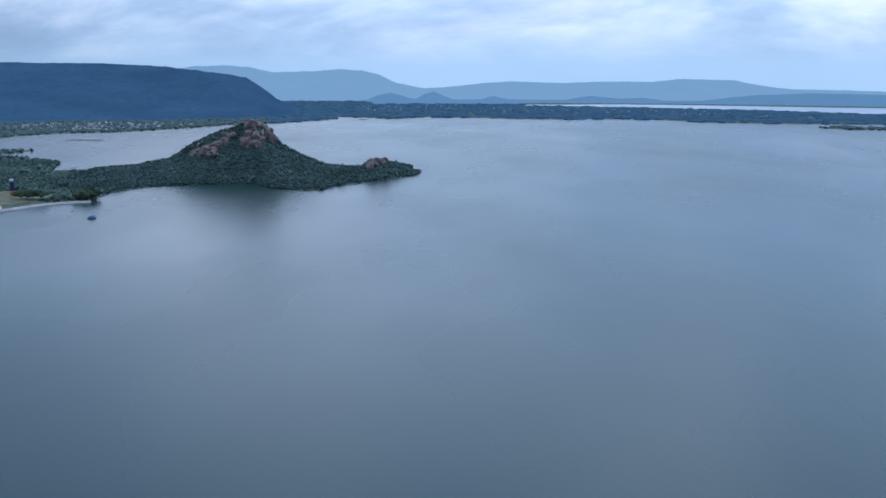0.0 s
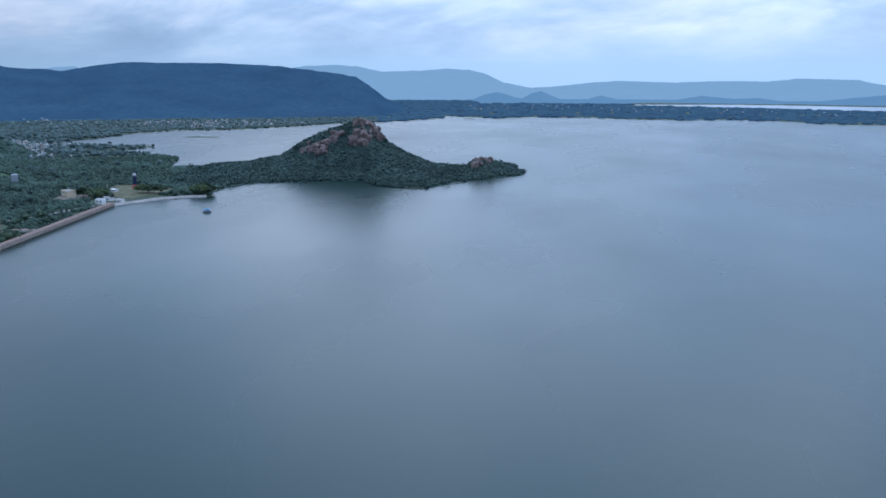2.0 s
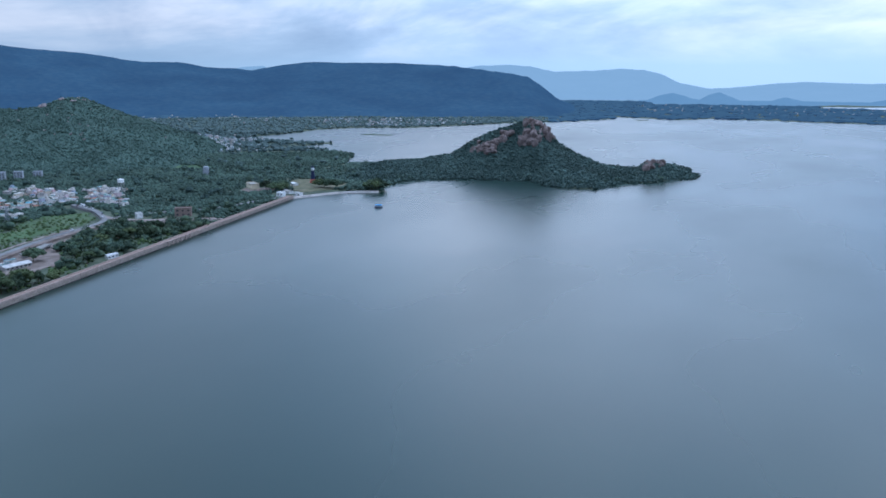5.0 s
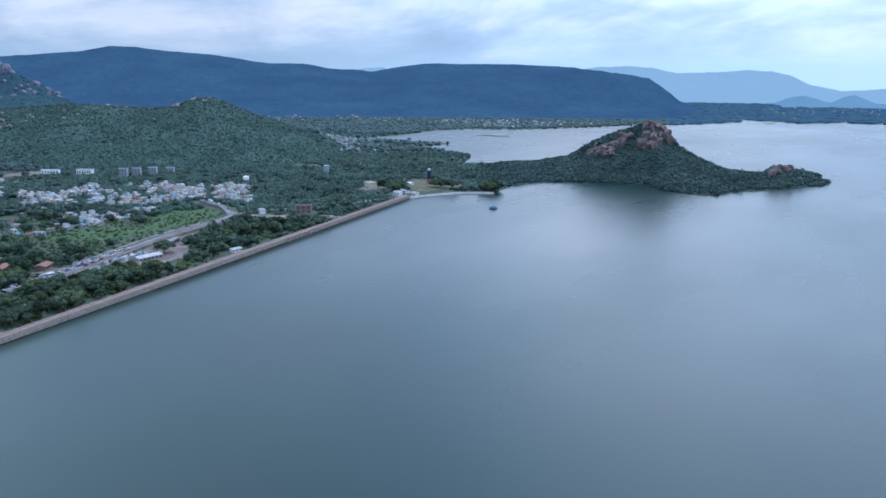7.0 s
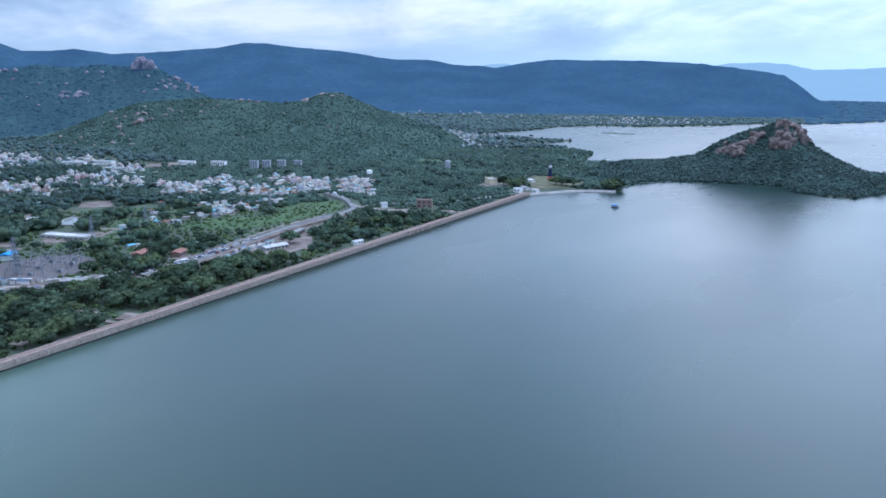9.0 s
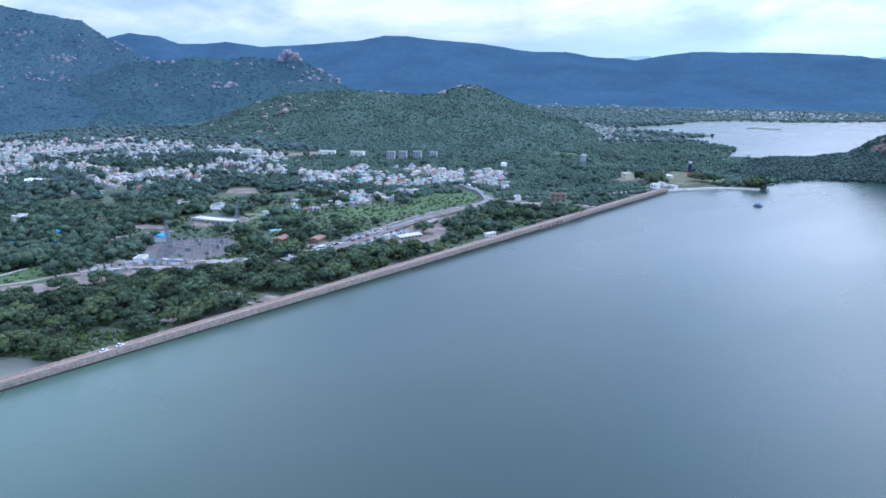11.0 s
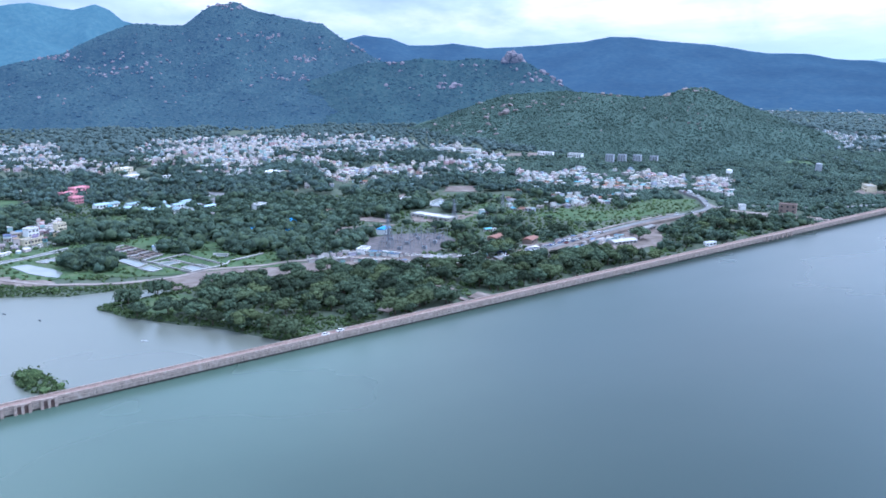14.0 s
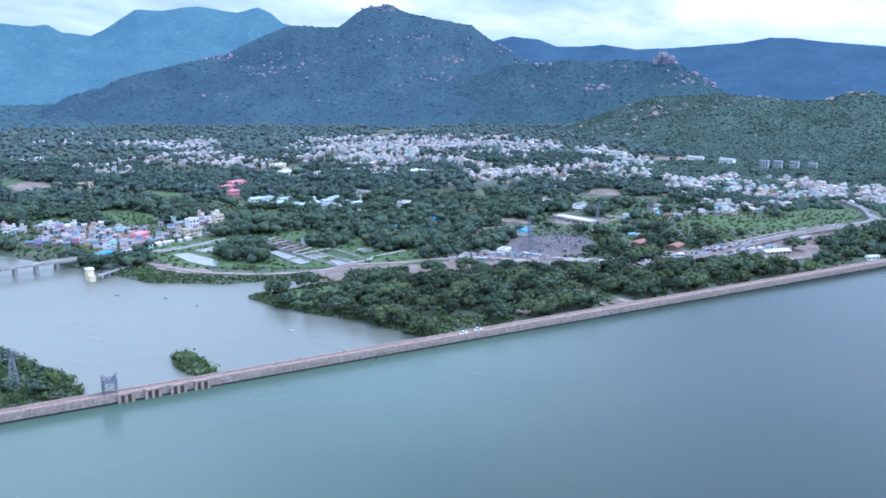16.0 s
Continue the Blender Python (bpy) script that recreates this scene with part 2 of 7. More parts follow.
    # bluer leaf colours with the haze of far shores mixed in
    M["shoreleaf"] = material("haze_tinted_foliage", [(0.054, 0.084, 0.081), (0.069, 0.101, 0.096), (0.086, 0.12, 0.111)], 0.1, 0.95, 0.3, island=0.12)
    # woods beyond the lake: emission carries a stronger painted haze
    M["farleaf"] = material("far_plain_woods", [(0.022, 0.04, 0.045), (0.034, 0.055, 0.055)], 0.02, 1.0, 0.0, island=0.25, spec=0.0, haze_glow=(0.044, 0.084, 0.152, 0.9))
    # blue raised in these leaf colours as a painted touch of haze
    M["hillleaf"] = material("hill_scrub_foliage", [(0.03, 0.051, 0.048), (0.06, 0.091, 0.081), (0.101, 0.136, 0.112)], 0.45, 0.95, 1.0, coarse=0.02, island=0.28, spec=0.1)
    M["door"] = material("painted_door", [(0.10, 0.06, 0.04), (0.18, 0.12, 0.08)], 2.0, 0.7, 0.0, rand=0.4)
    walls = [(0.57, 0.52, 0.49), (0.64, 0.59, 0.55), (0.45, 0.48, 0.51), (0.59, 0.55, 0.53), (0.53, 0.36, 0.36), (0.62, 0.57, 0.53), (0.41, 0.38, 0.36), (0.34, 0.48, 0.47), (0.48, 0.44, 0.41), (0.59, 0.50, 0.39), (0.64, 0.60, 0.56),
             (0.32, 0.30, 0.29), (0.57, 0.45, 0.47), (0.61, 0.56, 0.53), (0.36, 0.41, 0.50)]
    roofs = [(0.50, 0.47, 0.44), (0.61, 0.58, 0.54), (0.37, 0.36, 0.34), (0.55, 0.53, 0.49), (0.32, 0.20, 0.15), (0.62, 0.60, 0.56), (0.43, 0.39, 0.36), (0.32, 0.45, 0.45), (0.30, 0.28, 0.28), (0.66, 0.63, 0.60)]
    near_walls = [(0.70, 0.67, 0.63), (0.72, 0.70, 0.66), (0.40, 0.52, 0.54), (0.66, 0.62, 0.58), (0.32, 0.50, 0.47), (0.66, 0.63, 0.60), (0.57, 0.48, 0.48), (0.59, 0.51, 0.39), (0.41, 0.38, 0.36), (0.66, 0.61, 0.58), (0.43, 0.43, 0.52), (0.53, 0.49, 0.45)]
    M["plaster"] = palette("plaster", near_walls, "object")
    M["plaster_island"] = palette("plaster_walls", walls, "island")
    M["plaster_bright"] = palette("bright_plaster", [(0.475, 0.418, 0.396), (0.446, 0.23, 0.274), (0.245, 0.346, 0.461), (0.504, 0.446, 0.418), (0.202, 0.389, 0.403), (0.49, 0.432, 0.418), (0.446, 0.302, 0.36), (0.49, 0.389, 0.245), (0.317, 0.274, 0.432), (0.518, 0.468, 0.446)], "object")
    M["roof_bright"] = palette("bright_roof", [(0.347, 0.329, 0.31), (0.211, 0.124, 0.099), (0.124, 0.248, 0.36), (0.372, 0.273, 0.285), (0.285, 0.273, 0.26), (0.161, 0.31, 0.322), (0.186, 0.174, 0.174), (0.397, 0.372, 0.347)], "object")
    M["roof_slab"] = palette("roof_slab", roofs, "object")
    M["roof_island"] = palette("roof_slabs", roofs, "island")
    # house colours for the far shore, greyed to paint in haze
    M["far_plaster"] = palette("hazed_plaster", [(0.45, 0.43, 0.42), (0.54, 0.52, 0.50), (0.34, 0.36, 0.38), (0.60, 0.58, 0.56), (0.40, 0.33, 0.30), (0.36, 0.41, 0.45)], "island")
    M["roof_tile"] = palette("pitched_roof", [(0.32, 0.15, 0.10), (0.24, 0.12, 0.09), (0.16, 0.40, 0.50), (0.45, 0.45, 0.46)], "object")
    M["tarp"] = palette("stall_roof", [(0.60, 0.57, 0.53), (0.34, 0.31, 0.29), (0.12, 0.22, 0.38), (0.50, 0.47, 0.44), (0.30, 0.17, 0.14), (0.66, 0.63, 0.60), (0.24, 0.22, 0.21), (0.44, 0.40, 0.37), (0.22, 0.40, 0.42), (0.58, 0.55, 0.52), (0.20, 0.16, 0.15), (0.68, 0.66, 0.63)], "object")
    M["paint"] = palette("car_paint", [(0.75, 0.75, 0.76), (0.45, 0.46, 0.48), (0.70, 0.70, 0.70), (0.10, 0.10, 0.11), (0.22, 0.06, 0.06), (0.75, 0.74, 0.70), (0.08, 0.14, 0.30)], "object", 0.3)
    M["blue"] = material("blue_sheet", [(0.03, 0.20, 0.48), (0.06, 0.32, 0.62)], 0.5, 0.6, 0.0)
    M["paleblue"] = material("pale_blue_sheet", [(0.23, 0.34, 0.391), (0.34, 0.433, 0.468)], 0.3, 0.6, 0.0, rand=0.3)
    M["navy"] = material("navy_paint", [(0.012, 0.016, 0.05), (0.02, 0.03, 0.08)], 1.0, 0.5, 0.0)
    M["red"] = material("red_paint", [(0.34, 0.09, 0.07), (0.42, 0.14, 0.10)], 1.0, 0.6, 0.0)
    M["brick"] = material("brown_brick", [(0.17, 0.125, 0.105), (0.25, 0.19, 0.165)], 0.8, 0.9, 0.05)
    M["cream"] = material("cream_plaster", [(0.58, 0.50, 0.34), (0.70, 0.62, 0.45)], 0.6, 0.8, 0.0)
    M["pink"] = material("pink_plaster", [(0.58, 0.22, 0.26), (0.66, 0.32, 0.34)], 0.6, 0.8, 0.0)
    M["greyblock"] = material("grey_block", [(0.26, 0.28, 0.31), (0.36, 0.38, 0.41)], 0.5, 0.9, 0.0)
    M["rooftile"] = material("clay_tiles", [(0.22, 0.11, 0.08), (0.30, 0.16, 0.12)], 0.8, 0.9, 0.03)
    M["promenade"] = material("pale_concrete", [(0.34, 0.31, 0.29), (0.52, 0.48, 0.45)], 0.5, 0.9, 0.02, coarse=0.1)
    M["track"] = material("pale_dirt", [(0.20, 0.165, 0.145), (0.28, 0.24, 0.215)], 0.2, 0.95, 0.03, coarse=0.05)
    M["gantrysteel"] = material("dark_steel", [(0.12, 0.13, 0.16), (0.20, 0.21, 0.25)], 1.0, 0.6, 0.0)
    # pale base colour stands in for bright sky mirrored by the far lake
    M["lagoon"] = material("painted_sky_reflection", [(0.22, 0.25, 0.28), (0.36, 0.38, 0.40)], 0.01, 0.3, 0.0)
    M["tyre"] = material("tyre", [(0.02, 0.02, 0.02), (0.03, 0.03, 0.03)], 2.0, 0.9, 0.0)


def water_material():
    m = bpy.data.materials.new("lake_water")
    m.use_nodes = True
    nt = m.node_tree
    N, L = nt.nodes.new, nt.links.new
    b = nt.nodes["Principled BSDF"]
    b.inputs["IOR"].default_value = 1.42
    b.inputs["Specular Tint"].default_value = (0.86, 1.0, 0.97, 1)
    b.inputs["Roughness"].default_value = 0.10
    pos = N("ShaderNodeNewGeometry").outputs["Position"]

    def nz(s, d, stretch=(1, 1, 1)):
        mp = N("ShaderNodeMapping")
        mp.inputs["Scale"].default_value = stretch
        L(pos, mp.inputs["Vector"])
        n = N("ShaderNodeTexNoise")
        n.inputs["Scale"].default_value, n.inputs["Detail"].default_value = s, d
        L(mp.outputs[0], n.inputs["Vector"])
        return n.outputs["Fac"]

    r = N("ShaderNodeValToRGB")
    r.color_ramp.elements[0].position, r.color_ramp.elements[0].color = 0.3, (0.010, 0.026, 0.021, 1)
    r.color_ramp.elements[1].position, r.color_ramp.elements[1].color = 0.7, (0.015, 0.035, 0.028, 1)
    L(nz(0.006, 3), r.inputs[0])
    # silt makes the water paler towards the dam and its tail pond
    across = N("ShaderNodeVectorMath")
    across.operation = "DOT_PRODUCT"
    L(pos, across.inputs[0])
    across.inputs[1].default_value = (0.80, 0.60, 0)
    warp = N("ShaderNodeMath")
    warp.operation = "MULTIPLY_ADD"
    L(nz(0.006, 4), warp.inputs[0])
    warp.inputs[1].default_value = 160.0
    L(across.outputs["Value"], warp.inputs[2])
    silt = N("ShaderNodeMapRange")
    silt.interpolation_type = "SMOOTHERSTEP"
    silt.inputs["From Min"].default_value, silt.inputs["From Max"].default_value = 60.0, -220.0
    L(warp.outputs[0], silt.inputs[0])
    mx = N("ShaderNodeMix")
    mx.data_type = "RGBA"
    L(silt.outputs[0], mx.inputs[0])
    L(r.outputs[0], mx.inputs[6])
    mx.inputs[7].default_value = (0.066, 0.107, 0.081, 1)
    # the shallow tail pond behind the dam is muddier
    behind = N("ShaderNodeVectorMath")
    behind.operation = "DOT_PRODUCT"
    L(pos, behind.inputs[0])
    behind.inputs[1].default_value = (0.9927, 0.1207, 0)
    pond = N("ShaderNodeMapRange")
    pond.inputs["From Min"].default_value, pond.inputs["From Max"].default_value = -393.0, -397.0
    L(behind.outputs["Value"], pond.inputs[0])
    muddy = N("ShaderNodeMix")
    muddy.data_type = "RGBA"
    place = N("ShaderNodeSeparateXYZ")
    L(pos, place.inputs[0])
    south = N("ShaderNodeMath")
    south.operation = "LESS_THAN"
    L(place.outputs["Y"], south.inputs[0])
    south.inputs[1].default_value = 300.0
    here = N("ShaderNodeMath")
    here.operation = "MULTIPLY"
    L(pond.outputs[0], here.inputs[0])
    L(south.outputs[0], here.inputs[1])
    L(here.outputs[0], muddy.inputs[0])
    L(mx.outputs[2], muddy.inputs[6])
    muddy.inputs[7].default_value = (0.130, 0.140, 0.115, 1)
    L(muddy.outputs[2], b.inputs["Base Color"])
    rr = N("ShaderNodeMapRange")
    rr.inputs["From Min"].default_value, rr.inputs["From Max"].default_value = 0.3, 0.7
    rr.inputs["To Min"].default_value, rr.inputs["To Max"].default_value = 0.21, 0.34
    L(nz(0.004, 4, (1.0, 0.5, 1)), rr.inputs[0])
    L(rr.outputs[0], b.inputs["Roughness"])
    return m


make_materials()
MAT["water"] = water_material()
MAT["poolwater"] = material("pool_water", [(0.13, 0.15, 0.14), (0.19, 0.21, 0.20)], 0.05, 0.15, 0.0, ior=1.33, spec=0.5)


# ---- helpers ----
def mesh_object(name, verts, faces, mat, parent=None, smooth=False):
    me = bpy.data.meshes.new(name)
    me.from_pydata(verts if isinstance(verts, list) else np.asarray(verts).tolist(), [], faces if isinstance(faces, list) else np.asarray(faces).tolist())
    me.materials.append(mat)
    if smooth:
        me.polygons.foreach_set("use_smooth", [True] * len(me.polygons))
    me.update()
    ob = new(name, me)
    if parent:
        ob.parent = parent
    return ob


def part(name, bm, mat, parent=None, label=""):
    me = bpy.data.meshes.new(name)
    bm.to_mesh(me)
    bm.free()
    me.materials.append(mat)
    ob = new(name, me)
    if parent:
        ob.parent = parent
    return tagged(ob, label)


def empty(name, m):
    ob = new(name)
    ob.matrix_world = m
    return ob


def box(bm, x0, y0, z0, x1, y1, z1):
    v = [bm.verts.new(p) for p in ((x0, y0, z0), (x1, y0, z0), (x1, y1, z0), (x0, y1, z0), (x0, y0, z1), (x1, y0, z1), (x1, y1, z1), (x0, y1, z1))]
    for f in ((3, 2, 1, 0), (4, 5, 6, 7), (0, 1, 5, 4), (1, 2, 6, 5), (2, 3, 7, 6), (3, 0, 4, 7)):
        bm.faces.new([v[k] for k in f])
    return v


def boxes(*dims):
    bm = bmesh.new()
    for d in dims:
        box(bm, *d)
    return bm


def value_noise(x, y, seed=0):
    xi, yi = np.floor(x).astype(np.int64), np.floor(y).astype(np.int64)
    u, v = x - xi, y - yi
    u, v = u * u * (3 - 2 * u), v * v * (3 - 2 * v)

    def h(a, b):
        n = (a * 374761393 + b * 668265263 + seed * 974711) & 0x7FFFFFFF
        n = ((n ^ (n >> 13)) * 1274126177) & 0x7FFFFFFF
        return ((n ^ (n >> 16)) & 0xFFFF) / 65535.0

    return (h(xi, yi) * (1 - u) + h(xi + 1, yi) * u) * (1 - v) + (h(xi, yi + 1) * (1 - u) + h(xi + 1, yi + 1) * u) * v


def fbm(x, y, size, octaves=4, seed=0):
    """About -1 to 1."""
    total, amp, norm = 0.0, 1.0, 0.0
    for k in range(octaves):
        total = total + amp * (value_noise(x / size, y / size, seed + 31 * k) * 2 - 1)
        norm += amp
        size, amp = size / 2.03, amp * 0.5
    return total / norm


def smoothstep(a, b, x):
    t = np.clip((x - a) / (b - a), 0, 1)
    return t * t * (3 - 2 * t)


def inside_distance(x, y, poly):
    """Signed distance to a polygon, positive inside."""
    best = np.full(np.shape(x), 1e9)
    odd = np.zeros(np.shape(x), bool)
    n = len(poly)
    for k in range(n):
        (ax, ay), (bx, by) = poly[k], poly[(k + 1) % n]
        dx, dy = bx - ax, by - ay
        t = np.clip(((x - ax) * dx + (y - ay) * dy) / (dx * dx + dy * dy + 1e-9), 0, 1)
        best = np.minimum(best, np.hypot(x - ax - t * dx, y - ay - t * dy))
        cross = ((ay > y) != (by > y)) & (x < (bx - ax) * (y - ay) / (by - ay + 1e-12) + ax)
        odd ^= cross
    return np.where(odd, best, -best)


def polar(az, r):
    a = np.radians(az)
    return -np.sin(a) * r, np.cos(a) * r


# ---- the lie of the land ----
DAM_A, DAM_B = Vector((-364.5, -230, 0)), Vector((-500.5, 885, 0))
DAM_DIR = (DAM_B - DAM_A).normalized()
DAM_LEN = (DAM_B - DAM_A).length
SHORE = [(-385, -230), (-512, 888), (-486, 949), (-465, 979), (-428, 967), (-442, 1015), (-446, 1058), (-428, 1095), (-397, 1112), (-336, 1125),
         (-273, 1127), (-255, 1090), (-220, 1075), (-182, 1076), (-181, 1108), (-167, 1136), (-128, 1178), (-87, 1223), (-78, 1263), (-120, 1300),
         (-190, 1290), (-260, 1330), (-380, 1340), (-470, 1300), (-540, 1235), (-600, 1219), (-655, 1369), (-741, 1434), (-830, 1469), (-788, 1574),
         (-862, 1570), (-979, 1609), (-1045, 1661), (-1005, 1720), (-994, 1900), (-925, 1988), (-809, 2026), (-715, 2140), (-639, 2267), (-488, 2387)]
SHORE_FAR = [(-393, 2572), (-406, 2658), (-320, 2600), (-226, 2548), (-133, 2636), (17, 2611), (130, 2558), (257, 2534), (421, 2565), (565, 2490), (617, 2393),
             (826, 2352), (1053, 2313), (2200, 2050), (4900, 1500), (5200, 5200), (-5200, 5200), (-5200, -900), (-900, -700)]
LAND = SHORE + SHORE_FAR
POND = [(-400, -4), (-439, -12), (-468, -30), (-502, -48), (-560, -110), (-760, -190), (-800, -120), (-744, -60), (-691, -17), (-668, 2), (-634, 25), (-611, 40),
        (-588, 84), (-589, 110), (-583, 128), (-574, 148), (-565, 150), (-560, 128), (-557, 104), (-550, 97), (-520, 105), (-492, 126), (-469, 147), (-425, 172), (-405, 170)]
FAR_LAKE = [(196, 3438), (541, 3305), (719, 3180), (1048, 2992), (1283, 2826), (2500, 2300), (3100, 2600), (1540, 3200), (1000, 3400), (780, 3490), (567, 3540), (205, 3500)]
ISLANDS = [[(-446, 36), (-456, 42), (-446, 50), (-430, 53), (-414, 58), (-412, 46), (-430, 38)],
           [(-845, 1786), (-800, 1778), (-752, 1788), (-760, 1800), (-810, 1806)],
           [(836, 2203), (901, 2245), (1200, 2260), (1200, 2100), (970, 2130), (888, 2146)],
           [(-335, 2500), (-290, 2500), (-290, 2520), (-330, 2522)]]


def land_distance(x, y):
    jx, jy = x + 9 * fbm(x, y, 45, 3, 5), y + 9 * fbm(x, y, 45, 3, 9)
    d = inside_distance(jx, jy, LAND)
    for water in (POND, FAR_LAKE):
        d = np.minimum(d, -inside_distance(jx * 0.5 + x * 0.5, jy * 0.5 + y * 0.5, water))
    for isle in ISLANDS:
        d = np.maximum(d, inside_distance(jx * 0.4 + x * 0.6, jy * 0.4 + y * 0.6, isle))
    return d


def ground_z(x, y):
    d = land_distance(x, y)
    r = np.hypot(x, y)
    rise = 1.6 + 0.15 * fbm(x, y, 150, 2, 2) + 3.0 * smoothstep(150, 900, d) * (1 + 0.5 * fbm(x, y, 400, 2, 3)) * smoothstep(4800, 3000, r)
    return np.where(d > 0, np.minimum(d * 0.22, 1.0) * rise, np.maximum(d * 0.25, -5))


# Crest lines: bearing (degrees to the left of north) and elevation above the drone's level, with the crest's distance.
HILLS = {}
HILLS["rocky"] = dict(crest=[(28, -7.2), (25.85, -6.45), (23.5, -6.25), (22, -6.12), (20.5, -5.85), (19.2, -5.62), (18.4, -5.1), (17.6, -4.62), (16.7, -4.18), (15.3, -3.76), (14.5, -3.5), (13.7, -3.45),
                         (13.35, -4.1), (12.8, -4.5), (11.95, -5.15), (10.6, -5.8), (9.4, -6.35), (8.2, -6.65), (7.4, -6.6), (6.9, -6.15), (5.85, -6.0), (5.0, -6.2), (4.1, -6.7), (3.5, -7.1)],
                  far=[(3, 1262), (5, 1250), (6.5, 1228), (9, 1240), (14, 1235), (17, 1255), (20, 1290), (28, 1330)],
                  near=[(3, 1262), (4.1, 1226), (6.2, 1185), (9.3, 1115), (9.6, 1091), (13.1, 1110), (14, 1155), (20, 1181), (23, 1140), (25.4, 1100), (28, 1100)], back=95, rough=5, size=38, power=1.1, uneven=0.0)
HILLS["scrub"] = dict(crest=[(62, -5.2), (59, -4.15), (56.1, -3.1), (53.9, -2.4), (50.3, -2.16), (46.7, -2.36), (45.4, -2.5), (43.8, -2.32), (42.7, -1.85), (41.7, -1.88), (40.3, -2.5), (38.2, -3.27), (36.1, -4.0), (34.6, -4.5), (33, -5.3)],
                  far=[(33, 1620), (40, 1650), (50, 1700), (62, 1850)], near=[(33, 1540), (34.6, 1500), (36.8, 1343), (40, 1275), (43, 1283), (51, 1330), (54, 1450), (57, 1560), (62, 1680)], back=330, rough=14, size=150, power=1.25)
HILLS["knoll"] = dict(crest=[(74, -5.0), (70, -3.2), (66.5, -1.5), (63, -0.40), (61, -0.34), (59.5, -0.08), (57.5, -0.25), (56, -0.08), (54.3, -0.22), (53, -0.2), (51.8, -0.85), (50.4, -1.75), (49.5, -2.25), (46, -4)],
                  far=[(46, 2100), (63, 2250), (74, 2150)], near=[(46, 1800), (63, 1900), (74, 1960)], back=350, rough=34, size=200, power=1.2)
HILLS["mountain"] = dict(crest=[(97, -4.6), (93.9, -3.7), (90.8, -3.12), (89.2, -2.5), (87.6, -1.52), (85.9, -0.95), (83.3, -0.34), (80.9, 0.17), (79.2, 1.03), (77.5, 1.68), (76.7, 1.92), (75.3, 1.82), (73.9, 1.85),
                            (72.9, 2.62), (72.2, 3.04), (70.8, 3.3), (70.05, 2.95), (68.6, 2.53), (66.8, 2.25), (65.6, 2.06), (64.3, 1.1), (62.5, 0.06), (61.1, -0.65), (59, -1.6), (56, -3)],
                     far=[(56, 2500), (72, 2650), (97, 2600)], near=[(56, 1950), (62, 1950), (70, 1800), (80, 1850), (97, 2000)], back=600, rough=95, size=360, power=1.3)
HILLS["ridge"] = dict(crest=[(7.8, -3.6), (8.7, -3.25), (10.1, -3.02), (11.5, -2.6), (12.55, -2.05), (13.55, -1.24), (14.4, -0.69), (15.5, -0.49), (18.9, -0.06), (23.2, 0.19), (28.5, 0.21), (30.35, -0.03), (31.8, -0.24), (34.5, -0.06),
                         (36.2, 0.25), (38.2, 0.21), (39.9, 0.51), (41.7, 0.79), (43.9, 0.93), (46, 1.18), (47.6, 1.25), (49.2, 0.95), (52.5, 0.67), (55.3, 0.53), (57.4, 0.87), (58.8, 0.73), (60.2, 0.72), (61.3, 1.14), (63, 1.33), (64, 1.08), (67, 0.5), (71, -1)],
                  far=[(7, 2900), (12, 3200), (20, 3500), (71, 3700)], near=[(7, 2690), (12, 2620), (20, 2560), (40, 2700), (71, 3000)], back=500, rough=9, size=420, power=1.0)
HILLS["forest"] = dict(crest=[(99, 1.4), (96, 1.9), (93.4, 1.86), (91.6, 1.71), (90.9, 1.85), (90.15, 1.44), (88.6, 1.24), (87.7, 1.71), (86, 2.8), (84.4, 2.74), (82.4, 3.1), (80.1, 2.67), (78.9, 3.02), (78.05, 2.7), (77.4, 2.1), (75, 1.5), (70, 0)],
                   far=[(70, 4000), (99, 4000)], near=[(70, 3100), (99, 2900)], back=500, rough=110, size=420, power=1.1)
HILLS["range"] = dict(crest=[(40, -1), (34, -0.6), (32.8, -0.2), (32.1, -0.02), (31.05, 0.01), (30.7, -0.2), (29, -0.9), (20, -0.3), (17.6, -0.01), (15.6, 0.06), (14.2, -0.05), (12.8, -0.39), (11.4, -0.36), (8.6, -0.19), (7.2, -0.26), (6.1, -0.54), (5.05, -1.04), (3.25, -1.4), (1.4, -1.3),
                         (-0.4, -1.1), (-2.1, -0.97), (-5.7, -1.07), (-7.8, -0.96), (-11, -1.0), (-12.6, -0.78), (-16, -0.87), (-17.6, -1.19), (-19.2, -1.36), (-20.8, -1.4), (-24.3, -1.45), (-32, -1.3), (-40, -1.7)],
                  far=[(-40, 4650), (40, 4650)], near=[(-40, 3815), (40, 3815)], back=160, rough=12, size=300, power=1.0)
HILLS["cones"] = dict(crest=[(8, -2.12), (6.9, -2.12), (6.2, -1.85), (5.4, -1.66), (4.8, -1.8), (4.3, -1.98), (3.8, -2.07), (3.2, -1.75), (2.6, -1.6), (2.0, -1.85), (1.4, -2.12), (0.2, -2.12), (-0.4, -2.12), (-1.2, -1.88), (-2.2, -2.12), (-4.8, -2.12), (-5.8, -2.12),
                         (-7.3, -1.85), (-9.3, -2.05), (-10.6, -1.98), (-11.8, -2.12), (-14, -2.12), (-17, -1.75), (-20, -1.6), (-24, -1.62), (-32, -1.6), (-40, -2.12)],
                  far=[(-40, 3800), (40, 3800)], near=[(-40, 3640), (-4, 3640), (-2, 3480), (40, 3480)], back=60, rough=5, size=160, power=1.0)


